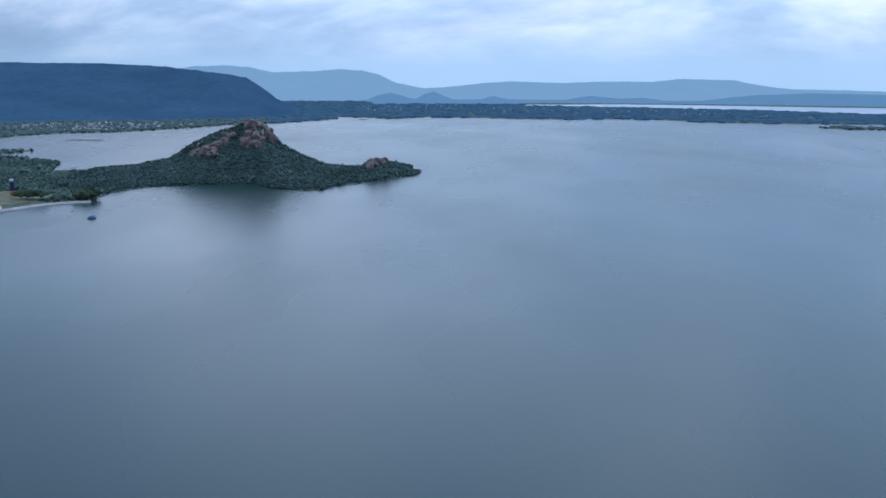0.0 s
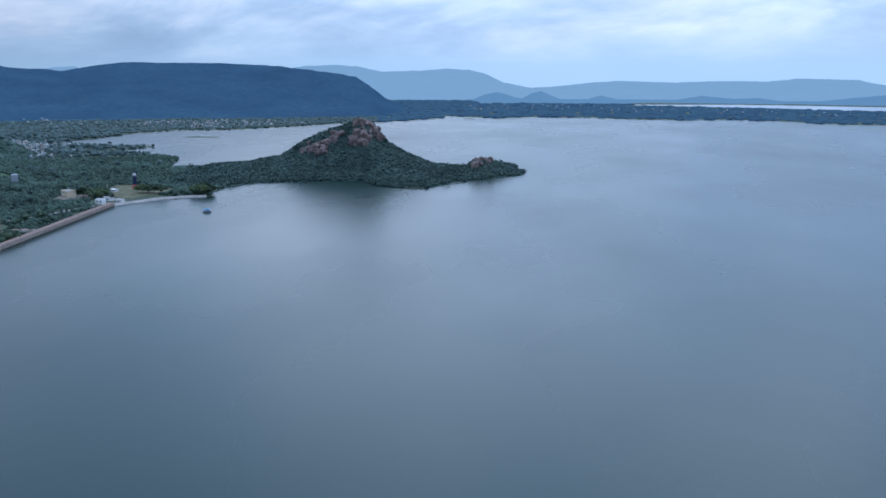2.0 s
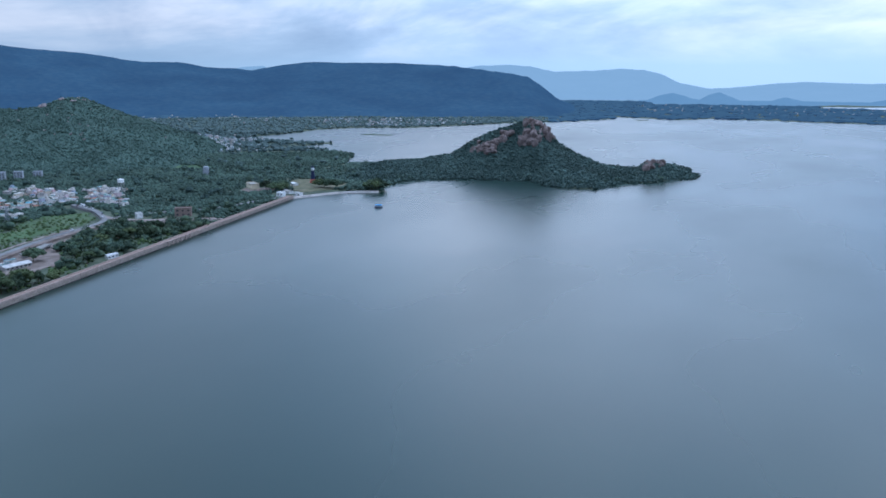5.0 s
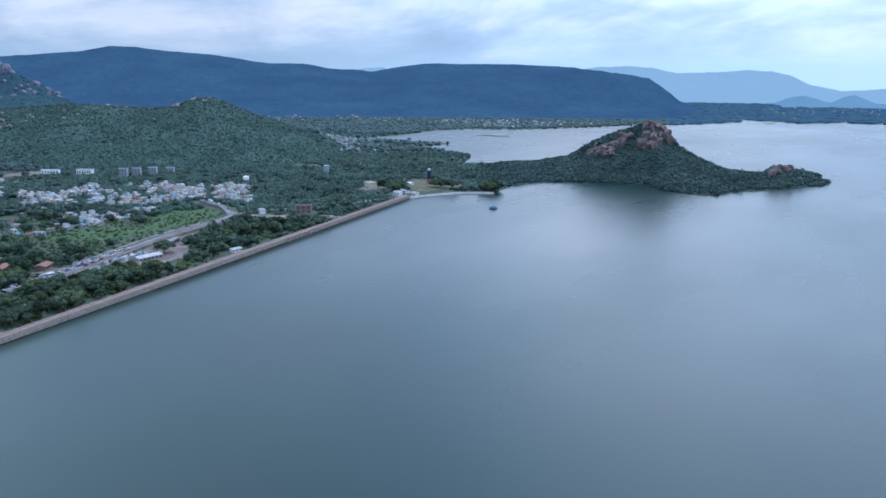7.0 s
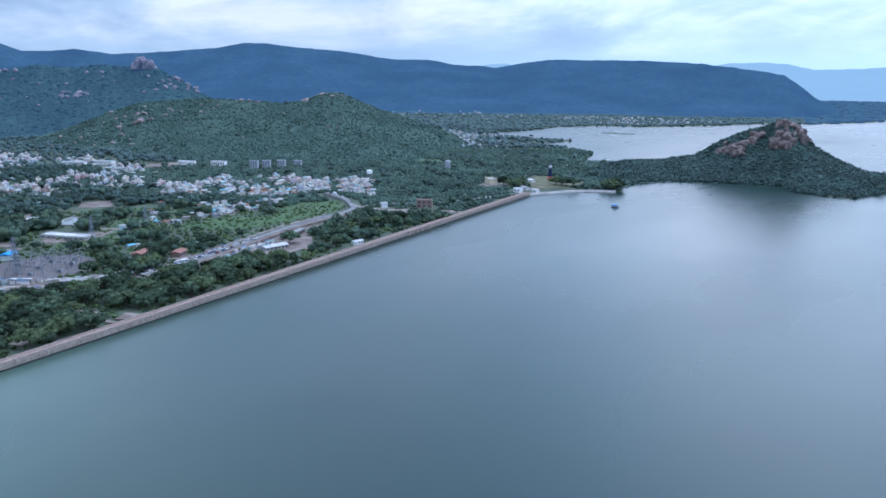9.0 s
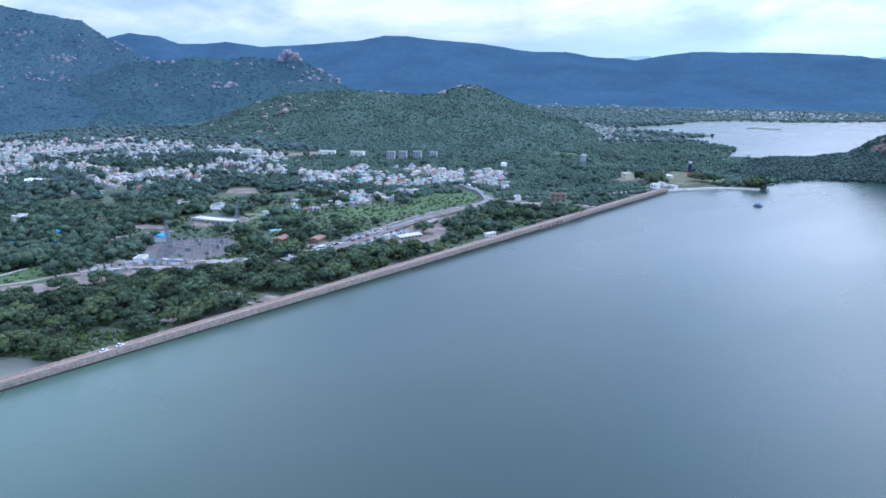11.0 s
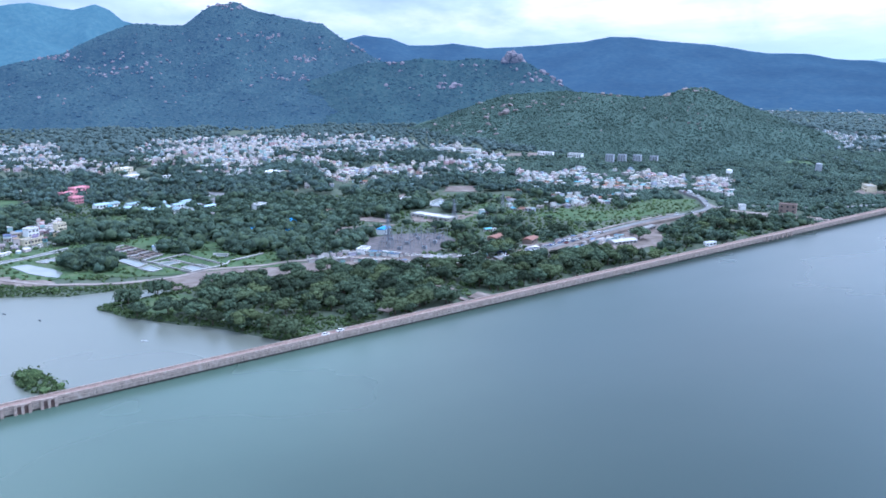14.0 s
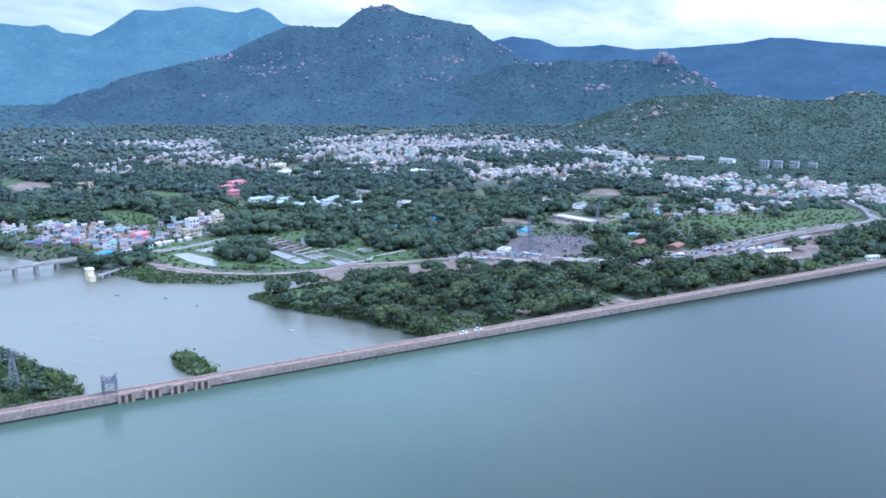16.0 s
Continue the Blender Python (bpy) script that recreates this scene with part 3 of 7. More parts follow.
def hill_z(spec, az, r, canopy=True):
    crest, far, near = (np.array(spec[k], float) for k in ("crest", "far", "near"))
    crest, far, near = (a[np.argsort(a[:, 0])] for a in (crest, far, near))
    dc = np.interp(az, far[:, 0], far[:, 1])
    dn = np.minimum(np.interp(az, near[:, 0], near[:, 1]), dc - 4)
    uneven = spec.get("uneven", 0.05) * fbm(az + 50, 0 * az + 3, 0.9, 4, 71)
    top = EYE + dc * np.tan(np.radians(np.interp(az, crest[:, 0], crest[:, 1]) + uneven))
    s = np.clip((r - dn) / (dc - dn), -0.5, 1.0)
    b = np.clip((r - dc) / spec["back"], 0, 1.6)
    x, y = polar(az, r)
    shape = np.where(r < dc, np.sign(s) * np.abs(s) ** spec["power"], 1 - b ** 1.5)
    bumpy = fbm(x, y, spec["size"], 5, 11)
    gully = -np.abs(fbm(x + 40, y, spec["size"] * 0.7, 4, 17))
    env = np.clip(s, 0, 1) * (1 - smoothstep(0.80, 1.0, s) * 0.93)
    z = top * shape + spec["rough"] * (bumpy * 0.8 + gully * 0.9 + 0.15) * env
    z = np.where(top > 0, z, -6.0 + 0 * z)
    ends = np.minimum(az - crest[0, 0], crest[-1, 0] - az)
    return np.where(ends < 0, -30.0, z - 60 * smoothstep(0.6, 0.0, ends))


def surface_z(x, y):
    az, r = np.degrees(np.arctan2(-x, y)), np.hypot(x, y)
    z = ground_z(x, y)
    for key in ("rocky", "scrub", "knoll", "mountain"):
        z = np.maximum(z, hill_z(HILLS[key], az, r))
    return z


def grid_faces(rows, cols):
    k = (np.arange(rows - 1)[:, None] * cols + np.arange(cols - 1)[None, :]).ravel()
    return np.stack([k, k + cols, k + cols + 1, k + 1], 1)


def build_ground():
    az = np.concatenate([np.arange(-34, 100, 0.45), np.arange(100, 326.1, 3.0)])
    az[-1] = 326
    r = np.concatenate([np.array([330.0]), 330 * 1.0125 ** np.arange(1, 300)])
    r = np.append(r[r < 4850], 4900)
    A, R = np.meshgrid(az, r)
    X, Y = polar(A, R)
    Z = ground_z(X, Y)
    ob = mesh_object("ground", np.stack([X.ravel(), Y.ravel(), Z.ravel()], 1), grid_faces(len(r), len(az)), MAT["land"], smooth=True)
    tagged(ob, "flat green plain of scrub, fields and bare earth", "ground", kind="structure")
    bm = bmesh.new()
    bmesh.ops.create_circle(bm, cap_ends=True, radius=4950, segments=128)
    tagged(part("water", bm, MAT["water"]), "calm grey-blue reservoir water with faint ripples", "water", kind="structure")
    # sheet added over the far lake, sky reflection painted as its colour
    bm = bmesh.new()
    bm.faces.new([bm.verts.new((x, y, 0.5)) for x, y in FAR_LAKE])
    tagged(part("water_lagoon", bm, MAT["lagoon"]), "far lake strip, pale colour painted for the sky it reflects", "water", kind="structure")


def build_hill(name, key, mat, step, rstep, label, category, kind=""):
    spec = HILLS[key]
    lo, hi = spec["crest"][-1][0], spec["crest"][0][0]
    lo, hi = min(lo, hi), max(lo, hi)
    near = min(v for _, v in spec["near"])
    far = max(v for _, v in spec["far"]) + spec["back"] * 1.3
    az, r = np.arange(lo, hi, step), np.arange(near - 10, min(far, 4900), rstep)
    A, R = np.meshgrid(az, r)
    Z = np.maximum(hill_z(spec, A, R), -8)
    X, Y = polar(A, R)
    ob = mesh_object(name, np.stack([X.ravel(), Y.ravel(), Z.ravel()], 1), grid_faces(len(r), len(az)), mat, smooth=True)
    return tagged(ob, label, category, kind=kind)


build_ground()
rocky_hill = build_hill("rocky_hill", "rocky", MAT["scrub"], 0.14, 2.8, "steep wooded hill with reddish boulders, on a peninsula in the lake", "hill")
scrub_hill = build_hill("scrub_hill", "scrub", MAT["slope"], 0.15, 8, "low rounded hill covered in green scrub and pale boulders", "hill")
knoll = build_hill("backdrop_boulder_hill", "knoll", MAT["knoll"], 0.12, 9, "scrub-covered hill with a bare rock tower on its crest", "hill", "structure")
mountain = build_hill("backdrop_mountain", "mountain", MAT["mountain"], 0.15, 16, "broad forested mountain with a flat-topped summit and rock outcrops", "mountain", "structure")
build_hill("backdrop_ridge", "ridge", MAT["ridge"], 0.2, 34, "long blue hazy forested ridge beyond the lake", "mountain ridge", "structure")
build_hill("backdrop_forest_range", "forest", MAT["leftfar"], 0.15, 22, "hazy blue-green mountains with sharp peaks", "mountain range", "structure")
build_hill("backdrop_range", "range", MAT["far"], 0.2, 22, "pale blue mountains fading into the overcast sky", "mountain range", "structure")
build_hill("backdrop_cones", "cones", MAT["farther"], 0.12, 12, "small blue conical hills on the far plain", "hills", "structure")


# ---- the dam ----
def dam_matrix(s, z=0.0, off=0.0):
    p = DAM_A + DAM_DIR * s + Vector((-DAM_DIR.y, DAM_DIR.x, 0)) * off
    a = math.atan2(DAM_DIR.y, DAM_DIR.x)
    return Matrix.LocRotScale((p.x, p.y, z), Euler((0, 0, a)), None)


DECK = 3.75


def build_dam():
    # local x runs along the dam, local +y points downstream
    dam = empty("dam", dam_matrix(0))
    tagged(dam, "long straight masonry dam wall with a narrow road on top", "dam")
    part("wall", boxes((0, 0.0, -6, DAM_LEN, 5.4, DECK)), MAT["masonry"], dam)
    part("roadway", boxes((0, 0.45, DECK, DAM_LEN, 4.95, DECK + 0.06)), MAT["deck"], dam)
    part("parapet", boxes((0, -0.12, DECK - 0.25, DAM_LEN, 0.35, DECK + 0.85)), MAT["parapet"], dam)
    part("parapet", boxes((0, 5.05, DECK - 0.25, DAM_LEN, 5.5, DECK + 0.85)), MAT["parapet"], dam)
    part("ledge", boxes((0, -0.25, DECK - 1.15, DAM_LEN, 0.0, DECK - 0.9)), MAT["parapet"], dam)
    # dark strip added on the wall's foot to imitate its reflection
    part("waterline", boxes((0, -0.06, -4, DAM_LEN, 0.0, 0.8)), MAT["wallreflection"], dam, "dark strip along the water, painted in for the wall's reflection")
    # two rows of sluice bays, each with three piers and two openings
    for start in (240.7, 252.4, 263.6, 274.4):
        bay = part("sluice_bay", boxes((start, -0.95, -4, start + 1.3, 0, DECK + 0.5), (start + 3.0, -0.95, -4, start + 4.2, 0, DECK + 0.5), (start + 5.9, -0.95, -4, start + 7.2, 0, DECK + 0.5),
                                       (start, -0.95, DECK - 0.1, start + 7.2, 0, DECK + 0.7)), MAT["parapet"], dam)
        for k in (1.3, 4.2):
            part("gate", boxes((start + k, -0.30, -3, start + k + 1.75, -0.10, DECK - 0.1)), MAT["rust"], bay, "rust-brown steel sluice gate")
    for k in range(6):
        s = 846.0 + 7.4 * k
        part("pier", boxes((s, -0.6, -4, s + 1.8, 0, DECK + 0.9)), MAT["parapet"], dam)
    part("outlet_slab", boxes((845, -0.7, DECK + 0.1, 886, 0, DECK + 0.6)), MAT["parapet"], dam)
    # weathered vertical drain streaks, set slightly proud of the face
    rng = random.Random(4)
    bm = bmesh.new()
    s = 6.0
    while s < DAM_LEN - 10:
        w, h = rng.uniform(0.2, 0.6), rng.uniform(0.8, 2.6)
        box(bm, s, -0.03, DECK - 0.3 - h, s + w, 0.01, DECK - 0.3)
        s += rng.uniform(5, 28)
    tagged(part("drain_stain", bm, MAT["streak"], dam, "dark drain streaks down the wall"), kind="stuff")
    bm = bmesh.new()
    for k in range(int(DAM_LEN / 18)):
        box(bm, 9 + 18 * k, -0.02, 0.6, 9.1 + 18 * k, 0.01, DECK - 0.25)
    tagged(part("joint", bm, MAT["streak"], dam), kind="stuff")
    return dam


def strut(bm, a, b, w):
    a, b = Vector(a), Vector(b)
    d = b - a
    side = d.cross(Vector((0.3, 0.2, 1))).normalized() * w / 2
    up = d.cross(side).normalized() * w / 2
    v = [bm.verts.new(p + q) for p in (a, b) for q in (side + up, side - up, -side - up, -side + up)]
    for k in range(4):
        bm.faces.new((v[k], v[(k + 1) % 4], v[4 + (k + 1) % 4], v[4 + k]))


def build_gantry():
    g = empty("hoist_gantry", dam_matrix(238.2, DECK, 2.7))
    tagged(g, "steel lattice hoist gantry standing on the dam road", "gantry")
    for sx in (-2.7, 2.7):
        for sy in (-1.7, 1.7):
            bm = bmesh.new()
            for dx in (-0.35, 0.35):
                strut(bm, (sx + dx, sy, 0), (sx + dx, sy, 7.6), 0.22)
            for k in range(6):
                strut(bm, (sx - 0.35, sy, 1.25 * k), (sx + 0.35, sy, 1.25 * (k + 1)), 0.14)
            part("leg", bm, MAT["gantrysteel"], g)
    bm = bmesh.new()
    for y in (-1.9, 1.9):
        strut(bm, (-3.2, y, 6.2), (3.2, y, 6.2), 0.4)
        strut(bm, (-3.2, y, 7.6), (3.2, y, 7.6), 0.4)
        for k in range(5):
            strut(bm, (-3.2 + 1.28 * k, y, 6.2), (-1.92 + 1.28 * k, y, 7.6), 0.16)
    part("beam", bm, MAT["gantrysteel"], g)
    for x in (-1.2, 1.2):
        bm = bmesh.new()
        bmesh.ops.create_cone(bm, cap_ends=True, segments=14, radius1=0.75, radius2=0.75, depth=0.7, matrix=pose(x, 0, 7.2, 90))
        part("drum", bm, MAT["gantrysteel"], g)
    for y in (-1.7, 1.7):
        bm = bmesh.new()
        for z in (0.2, 2.2, 4.2):
            strut(bm, (-2.7, y, z), (2.7, y, z + 2.0), 0.16)
            strut(bm, (2.7, y, z), (-2.7, y, z + 2.0), 0.16)
        part("bracing", bm, MAT["gantrysteel"], g)
    part("platform", boxes((-3.3, -2.2, 5.9, 3.3, 2.2, 6.1)), MAT["gantrysteel"], g)
    for x in (-3.0, -2.0, 2.0, 3.0):
        bm = bmesh.new()
        strut(bm, (x * 0.8, 0, 7.6), (x * 1.25, 0, 10.0), 0.26)
        part("mast", bm, MAT["gantrysteel"], g)


# ---- plants and boulders ----
def ico(sub):
    bm = bmesh.new()
    bmesh.ops.create_icosphere(bm, subdivisions=sub, radius=1.0)
    v = np.array([p.co[:] for p in bm.verts])
    f = np.array([[p.index for p in q.verts] for q in bm.faces])
    bm.free()
    return v, f


ICO = {1: ico(1), 2: ico(2)}
RNG = np.random.default_rng(7)


def clump_cloud(name, x, y, z, size, height, sub, mat, jitter=0.28, parent=None, smooth=False):
    """Many uneven leafy clumps as one mesh."""
    v, f = ICO[sub]
    n = len(x)
    V = np.repeat(v[None], n, 0)
    V = V * (1 + jitter * RNG.uniform(-1, 1, (n, len(v), 1))) + 0.12 * RNG.uniform(-1, 1, (n, len(v), 3))
    a = RNG.uniform(0, 2 * np.pi, n)
    c, s = np.cos(a)[:, None], np.sin(a)[:, None]
    V = np.stack([V[:, :, 0] * c - V[:, :, 1] * s, V[:, :, 0] * s + V[:, :, 1] * c, V[:, :, 2]], 2)
    V[:, :, :2] *= np.asarray(size)[:, None, None] * RNG.uniform(0.8, 1.2, (n, 1, 2))
    V[:, :, 2] *= np.asarray(height)[:, None]
    V += np.stack([x, y, z], 1)[:, None, :]
    F = (f[None] + (np.arange(n) * len(v))[:, None, None]).reshape(-1, 3)
    return mesh_object(name, V.reshape(-1, 3), F, mat, parent, smooth)


def scatter(x0, y0, x1, y1, step, jit=0.45):
    X, Y = np.meshgrid(np.arange(x0, x1, step), np.arange(y0, y1, step))
    X = X.ravel() + RNG.uniform(-jit, jit, X.size) * step
    Y = Y.ravel() + RNG.uniform(-jit, jit, Y.size) * step
    return X, Y


def boulder_mesh(seed, blocky):
    rng = np.random.default_rng(seed)
    v, f = ICO[2]
    v = v.copy()
    for _ in range(13):
        n = rng.normal(size=3) * (1, 1, 0.7)
        n /= np.linalg.norm(n)
        d = rng.uniform(0.38, 0.72)
        over = np.maximum(v @ n - d, 0)
        v -= over[:, None] * n * blocky
    v *= 1.25 + 0.05 * rng.uniform(-1, 1, (len(v), 1))
    me = bpy.data.meshes.new("boulder")
    me.from_pydata(v.tolist(), [], f.tolist())
    return me


BOULDERS = [boulder_mesh(k, 0.95) for k in range(8)]


def boulder(parent, mat, p, size, rng, name="boulder"):
    me = rng.choice(BOULDERS)
    key = (me.name, mat.name)
    if key not in BOULDER_SKINS:
        own = me.copy()
        own.materials.append(mat)
        BOULDER_SKINS[key] = own
    ob = new(name, BOULDER_SKINS[key])
    ob.matrix_world = Matrix.LocRotScale(p, Euler((rng.uniform(-0.3, 0.3), rng.uniform(-0.3, 0.3), rng.uniform(0, 6.3))), size)
    ob.parent = parent
    return ob


BOULDER_SKINS = {}


def slope_point(spec, az, el):
    r = np.arange(min(v for _, v in spec["near"]) - 5, max(v for _, v in spec["far"]) + 10, 2.0)
    z = hill_z(spec, np.full(r.shape, az), r)
    hit = np.nonzero((z - EYE) / r >= math.tan(radians(el)))[0]
    k = hit[0] if len(hit) else int(np.argmax((z - EYE) / r))
    x, y = polar(az, r[k])
    return Vector((float(x), float(y), float(z[k])))


def rock_patch(parent, spec, mat, count, az0, az1, el0, el1, lo, hi, tall, seed, sink=0.35, tilt=0.0):
    """Boulders spread over a patch of a slope, given as ranges of azimuth and elevation; tilt follows a slanting patch."""
    rng = random.Random(seed)
    for _ in range(count):
        a = rng.uniform(az0, az1)
        p = slope_point(spec, a, rng.uniform(el0, el1) + tilt * (a - (az0 + az1) / 2))
        s = rng.uniform(lo, hi)
        size = Vector((s * rng.uniform(0.7, 1.2), s * rng.uniform(0.7, 1.2), s * rng.uniform(0.7, 1.1) * tall))
        boulder(parent, mat, p + Vector((0, 0, size.z * (0.5 - sink))), size, rng)


def build_rocks():
    rk = HILLS["rocky"]
    rock_patch(rocky_hill, rk, MAT["rock"], 20, 12.95, 14.75, -5.0, -3.7, 4.5, 8.5, 1.45, 1)
    rock_patch(rocky_hill, rk, MAT["rock"], 16, 12.95, 14.75, -5.1, -3.7, 2.0, 4.2, 1.2, 8)
    rock_patch(rocky_hill, rk, MAT["rock"], 14, 13.45, 14.5, -3.75, -3.5, 2.5, 4.2, 1.3, 2, sink=0.5)
    rock_patch(rocky_hill, rk, MAT["rock"], 20, 15.2, 17.6, -5.2, -4.55, 3.5, 7.5, 1.0, 3, tilt=-0.38)
    rock_patch(rocky_hill, rk, MAT["rock"], 16, 16.2, 18.0, -5.75, -5.05, 4.0, 7.5, 0.9, 7, tilt=-0.25)
    rock_patch(rocky_hill, rk, MAT["rock"], 9, 14.2, 15.0, -5.1, -4.85, 3.0, 5.0, 1.2, 4)
    rock_patch(rocky_hill, rk, MAT["rock"], 12, 12.6, 13.3, -4.7, -4.3, 2.5, 4.5, 1.3, 5)
    rock_patch(rocky_hill, rk, MAT["rock"], 20, 5.75, 6.95, -6.55, -5.9, 2.8, 5.6, 1.35, 6)
    sc = HILLS["scrub"]
    for seed, (n, a0, a1, e0, e1, lo, hi) in enumerate([(9, 52.0, 56.0, -3.4, -2.6, 4, 9), (7, 53.5, 55.5, -3.9, -3.3, 4, 10), (8, 48, 52.5, -3.0, -2.3, 3, 7), (6, 46.5, 48, -2.45, -2.3, 4, 8),
                                                        (3, 43.6, 44.2, -2.4, -2.25, 6, 10), (8, 41.2, 43.2, -2.1, -1.8, 3, 6), (70, 37, 58, -4.6, -2.4, 1.2, 4.0), (14, 54.5, 59, -4.9, -4.2, 3, 8)]):
        rock_patch(scrub_hill, sc, MAT["palerock"], n, a0, a1, e0, e1, lo * 0.8, hi * 0.8, 0.75, 20 + seed, 0.55)
    kn = HILLS["knoll"]
    rng = random.Random(9)
    base = slope_point(kn, 53.5, -0.30)
    along = Vector((math.cos(radians(53.5)), math.sin(radians(53.5)), 0))
    for _ in range(30):
        a = rng.uniform(-1, 1)
        s, top = rng.uniform(8, 14) * (1.15 - 0.5 * abs(a)), 30 * (1 - abs(a + 0.1) ** 1.6)
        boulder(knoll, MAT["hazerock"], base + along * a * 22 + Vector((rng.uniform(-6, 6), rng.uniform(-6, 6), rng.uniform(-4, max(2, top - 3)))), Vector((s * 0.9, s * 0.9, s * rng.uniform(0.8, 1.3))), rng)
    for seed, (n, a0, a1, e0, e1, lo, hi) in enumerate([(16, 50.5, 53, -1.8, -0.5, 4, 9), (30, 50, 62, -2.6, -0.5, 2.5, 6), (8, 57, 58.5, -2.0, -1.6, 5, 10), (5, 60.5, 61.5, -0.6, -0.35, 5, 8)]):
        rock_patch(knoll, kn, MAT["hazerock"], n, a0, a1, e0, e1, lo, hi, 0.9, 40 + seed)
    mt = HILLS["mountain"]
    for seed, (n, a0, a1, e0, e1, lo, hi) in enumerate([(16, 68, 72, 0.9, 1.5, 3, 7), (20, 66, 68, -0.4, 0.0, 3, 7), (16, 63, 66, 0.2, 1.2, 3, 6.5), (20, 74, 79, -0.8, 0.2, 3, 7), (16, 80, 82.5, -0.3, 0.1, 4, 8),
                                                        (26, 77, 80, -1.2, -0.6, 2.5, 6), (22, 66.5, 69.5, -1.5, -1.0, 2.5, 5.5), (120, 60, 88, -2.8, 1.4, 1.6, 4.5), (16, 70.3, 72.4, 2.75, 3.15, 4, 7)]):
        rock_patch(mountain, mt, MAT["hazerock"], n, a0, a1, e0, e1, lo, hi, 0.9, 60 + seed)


# ---- plan of the plain: fields, pools, roads, built-up zones ----
ROAD = [(-690, 746), (-662, 732), (-640, 722), (-614, 701), (-594, 682), (-585, 664), (-580, 638), (-576, 600), (-568, 560), (-556, 516), (-542, 470), (-528, 427), (-521, 398), (-522, 372)]
TRACK = [(-524, 375), (-532, 345), (-556, 316), (-585, 285), (-598, 240), (-597, 219), (-604, 180), (-596, 156), (-598, 120), (-609, 95), (-619, 78), (-637, 62), (-662, 44)]
SIDE_ROAD = [(-604, 694), (-590, 730), (-575, 752), (-540, 790), (-525, 850), (-514, 884)]
DAM_TRACK = [(-628, 712), (-600, 700), (-576, 700), (-551, 708), (-528, 717), (-506, 728), (-489, 742)]
TOWN_ROAD = [(-880, 250), (-900, 280), (-935, 300), (-960, 290)]
PARK_PATH = [(-440, 300), (-452, 292), (-470, 300), (-492, 296), (-510, 310)]
GRASS_NEAR = [[(-748, 100), (-738, 160), (-650, 218), (-592, 205), (-604, 160), (-640, 62), (-690, 45), (-720, 50)],
    [(-678, 561), (-660, 575), (-641, 593), (-632, 631), (-675, 682), (-646, 722), (-612, 680), (-602, 612), (-604, 543), (-626, 519)],
    [(-884, 3), (-919, 25), (-895, 60), (-847, 71), (-838, 26)],
    [(-575, 1000), (-578, 1040), (-534, 1040), (-490, 1012), (-478, 975), (-512, 925), (-530, 935)]]
GRASS_MIDDLE = [[(-548, 100), (-557, 120), (-546, 150), (-524, 158), (-505, 128), (-522, 108)],
    [(-640, 200), (-600, 190), (-590, 230), (-640, 260)],
    [(-735, 130), (-715, 150), (-640, 200), (-690, 220), (-750, 180)],
    [(-850, 1080), (-770, 1090), (-760, 1130), (-850, 1125)],
    [(-1000, 30), (-1040, 80), (-980, 130), (-930, 80)]]
GRASS = GRASS_NEAR + GRASS_MIDDLE
EARTH_NEAR = [[(-1134, -75), (-1168, -55), (-1124, -23), (-1079, -32), (-1092, -64)],
    [(-1085, 784), (-1108, 816), (-1084, 872), (-1037, 835)],
    [(-832, 520), (-862, 545), (-850, 575), (-814, 553)],
    [(-588, 141), (-600, 158), (-602, 180), (-591, 220), (-580, 216), (-573, 172), (-560, 164), (-565, 147)],
    [(-560, 420), (-550, 450), (-560, 500), (-570, 555), (-562, 606), (-549, 570), (-498, 520), (-494, 482), (-520, 466), (-522, 425)],
    [(-594, 262), (-600, 302), (-578, 325), (-548, 360), (-530, 347), (-562, 280), (-575, 258)]]
EARTH_MIDDLE = [[(-695, 395), (-720, 420), (-690, 470), (-670, 430)],
    [(-738, 360), (-735, 378), (-712, 388), (-698, 376), (-715, 362)],
    [(-577, 675), (-566, 706), (-540, 722), (-505, 738), (-496, 720), (-520, 700), (-548, 668)],
    [(-585, 905), (-600, 940), (-560, 950), (-545, 915)],
    [(-447, 298), (-455, 312), (-443, 318), (-438, 304)],
    [(-452, 236), (-458, 244), (-448, 248), (-444, 240)],
    [(-690, 385), (-700, 330), (-665, 300), (-655, 320)]]
EARTH = EARTH_NEAR + EARTH_MIDDLE
def small_clearings():
    rng = random.Random(33)
    earth, grass = [], []
    while len(earth) + len(grass) < 34:
        x, y = rng.uniform(-1120, -640), rng.uniform(-20, 640)
        a, b, t = rng.uniform(7, 22), rng.uniform(6, 12), rng.uniform(0, 3.1)
        shape = [(x + math.cos(k) * a * math.cos(t) - math.sin(k) * b * math.sin(t), y + math.cos(k) * a * math.sin(t) + math.sin(k) * b * math.cos(t)) for k in (j * 6.2832 / 9 for j in range(9))]
        (earth if len(earth) < 13 else grass).append(shape)
    return earth, grass


MORE_EARTH, MORE_GRASS = small_clearings()
MEADOWS = [[(-663, 644), (-669, 686), (-640, 712), (-612, 690), (-600, 655), (-613, 612), (-640, 620)], [(-916, 13), (-908, 33), (-855, 64), (-832, 60), (-815, 28), (-850, 28)], [(-872, 122), (-861, 186), (-823, 178), (-824, 144)], [(-1201, -88), (-1192, -65), (-1082, -42), (-1088, -81)],
           [(-879, -44), (-889, -6), (-859, -8), (-866, -42)], [(-700, 415), (-680, 435), (-705, 462), (-746, 520), (-730, 527), (-711, 508), (-660, 433), (-665, 394)]]
EARTH.append([(-588, 196), (-572, 196), (-562, 215), (-562, 262), (-566, 288), (-586, 272), (-589, 236)])
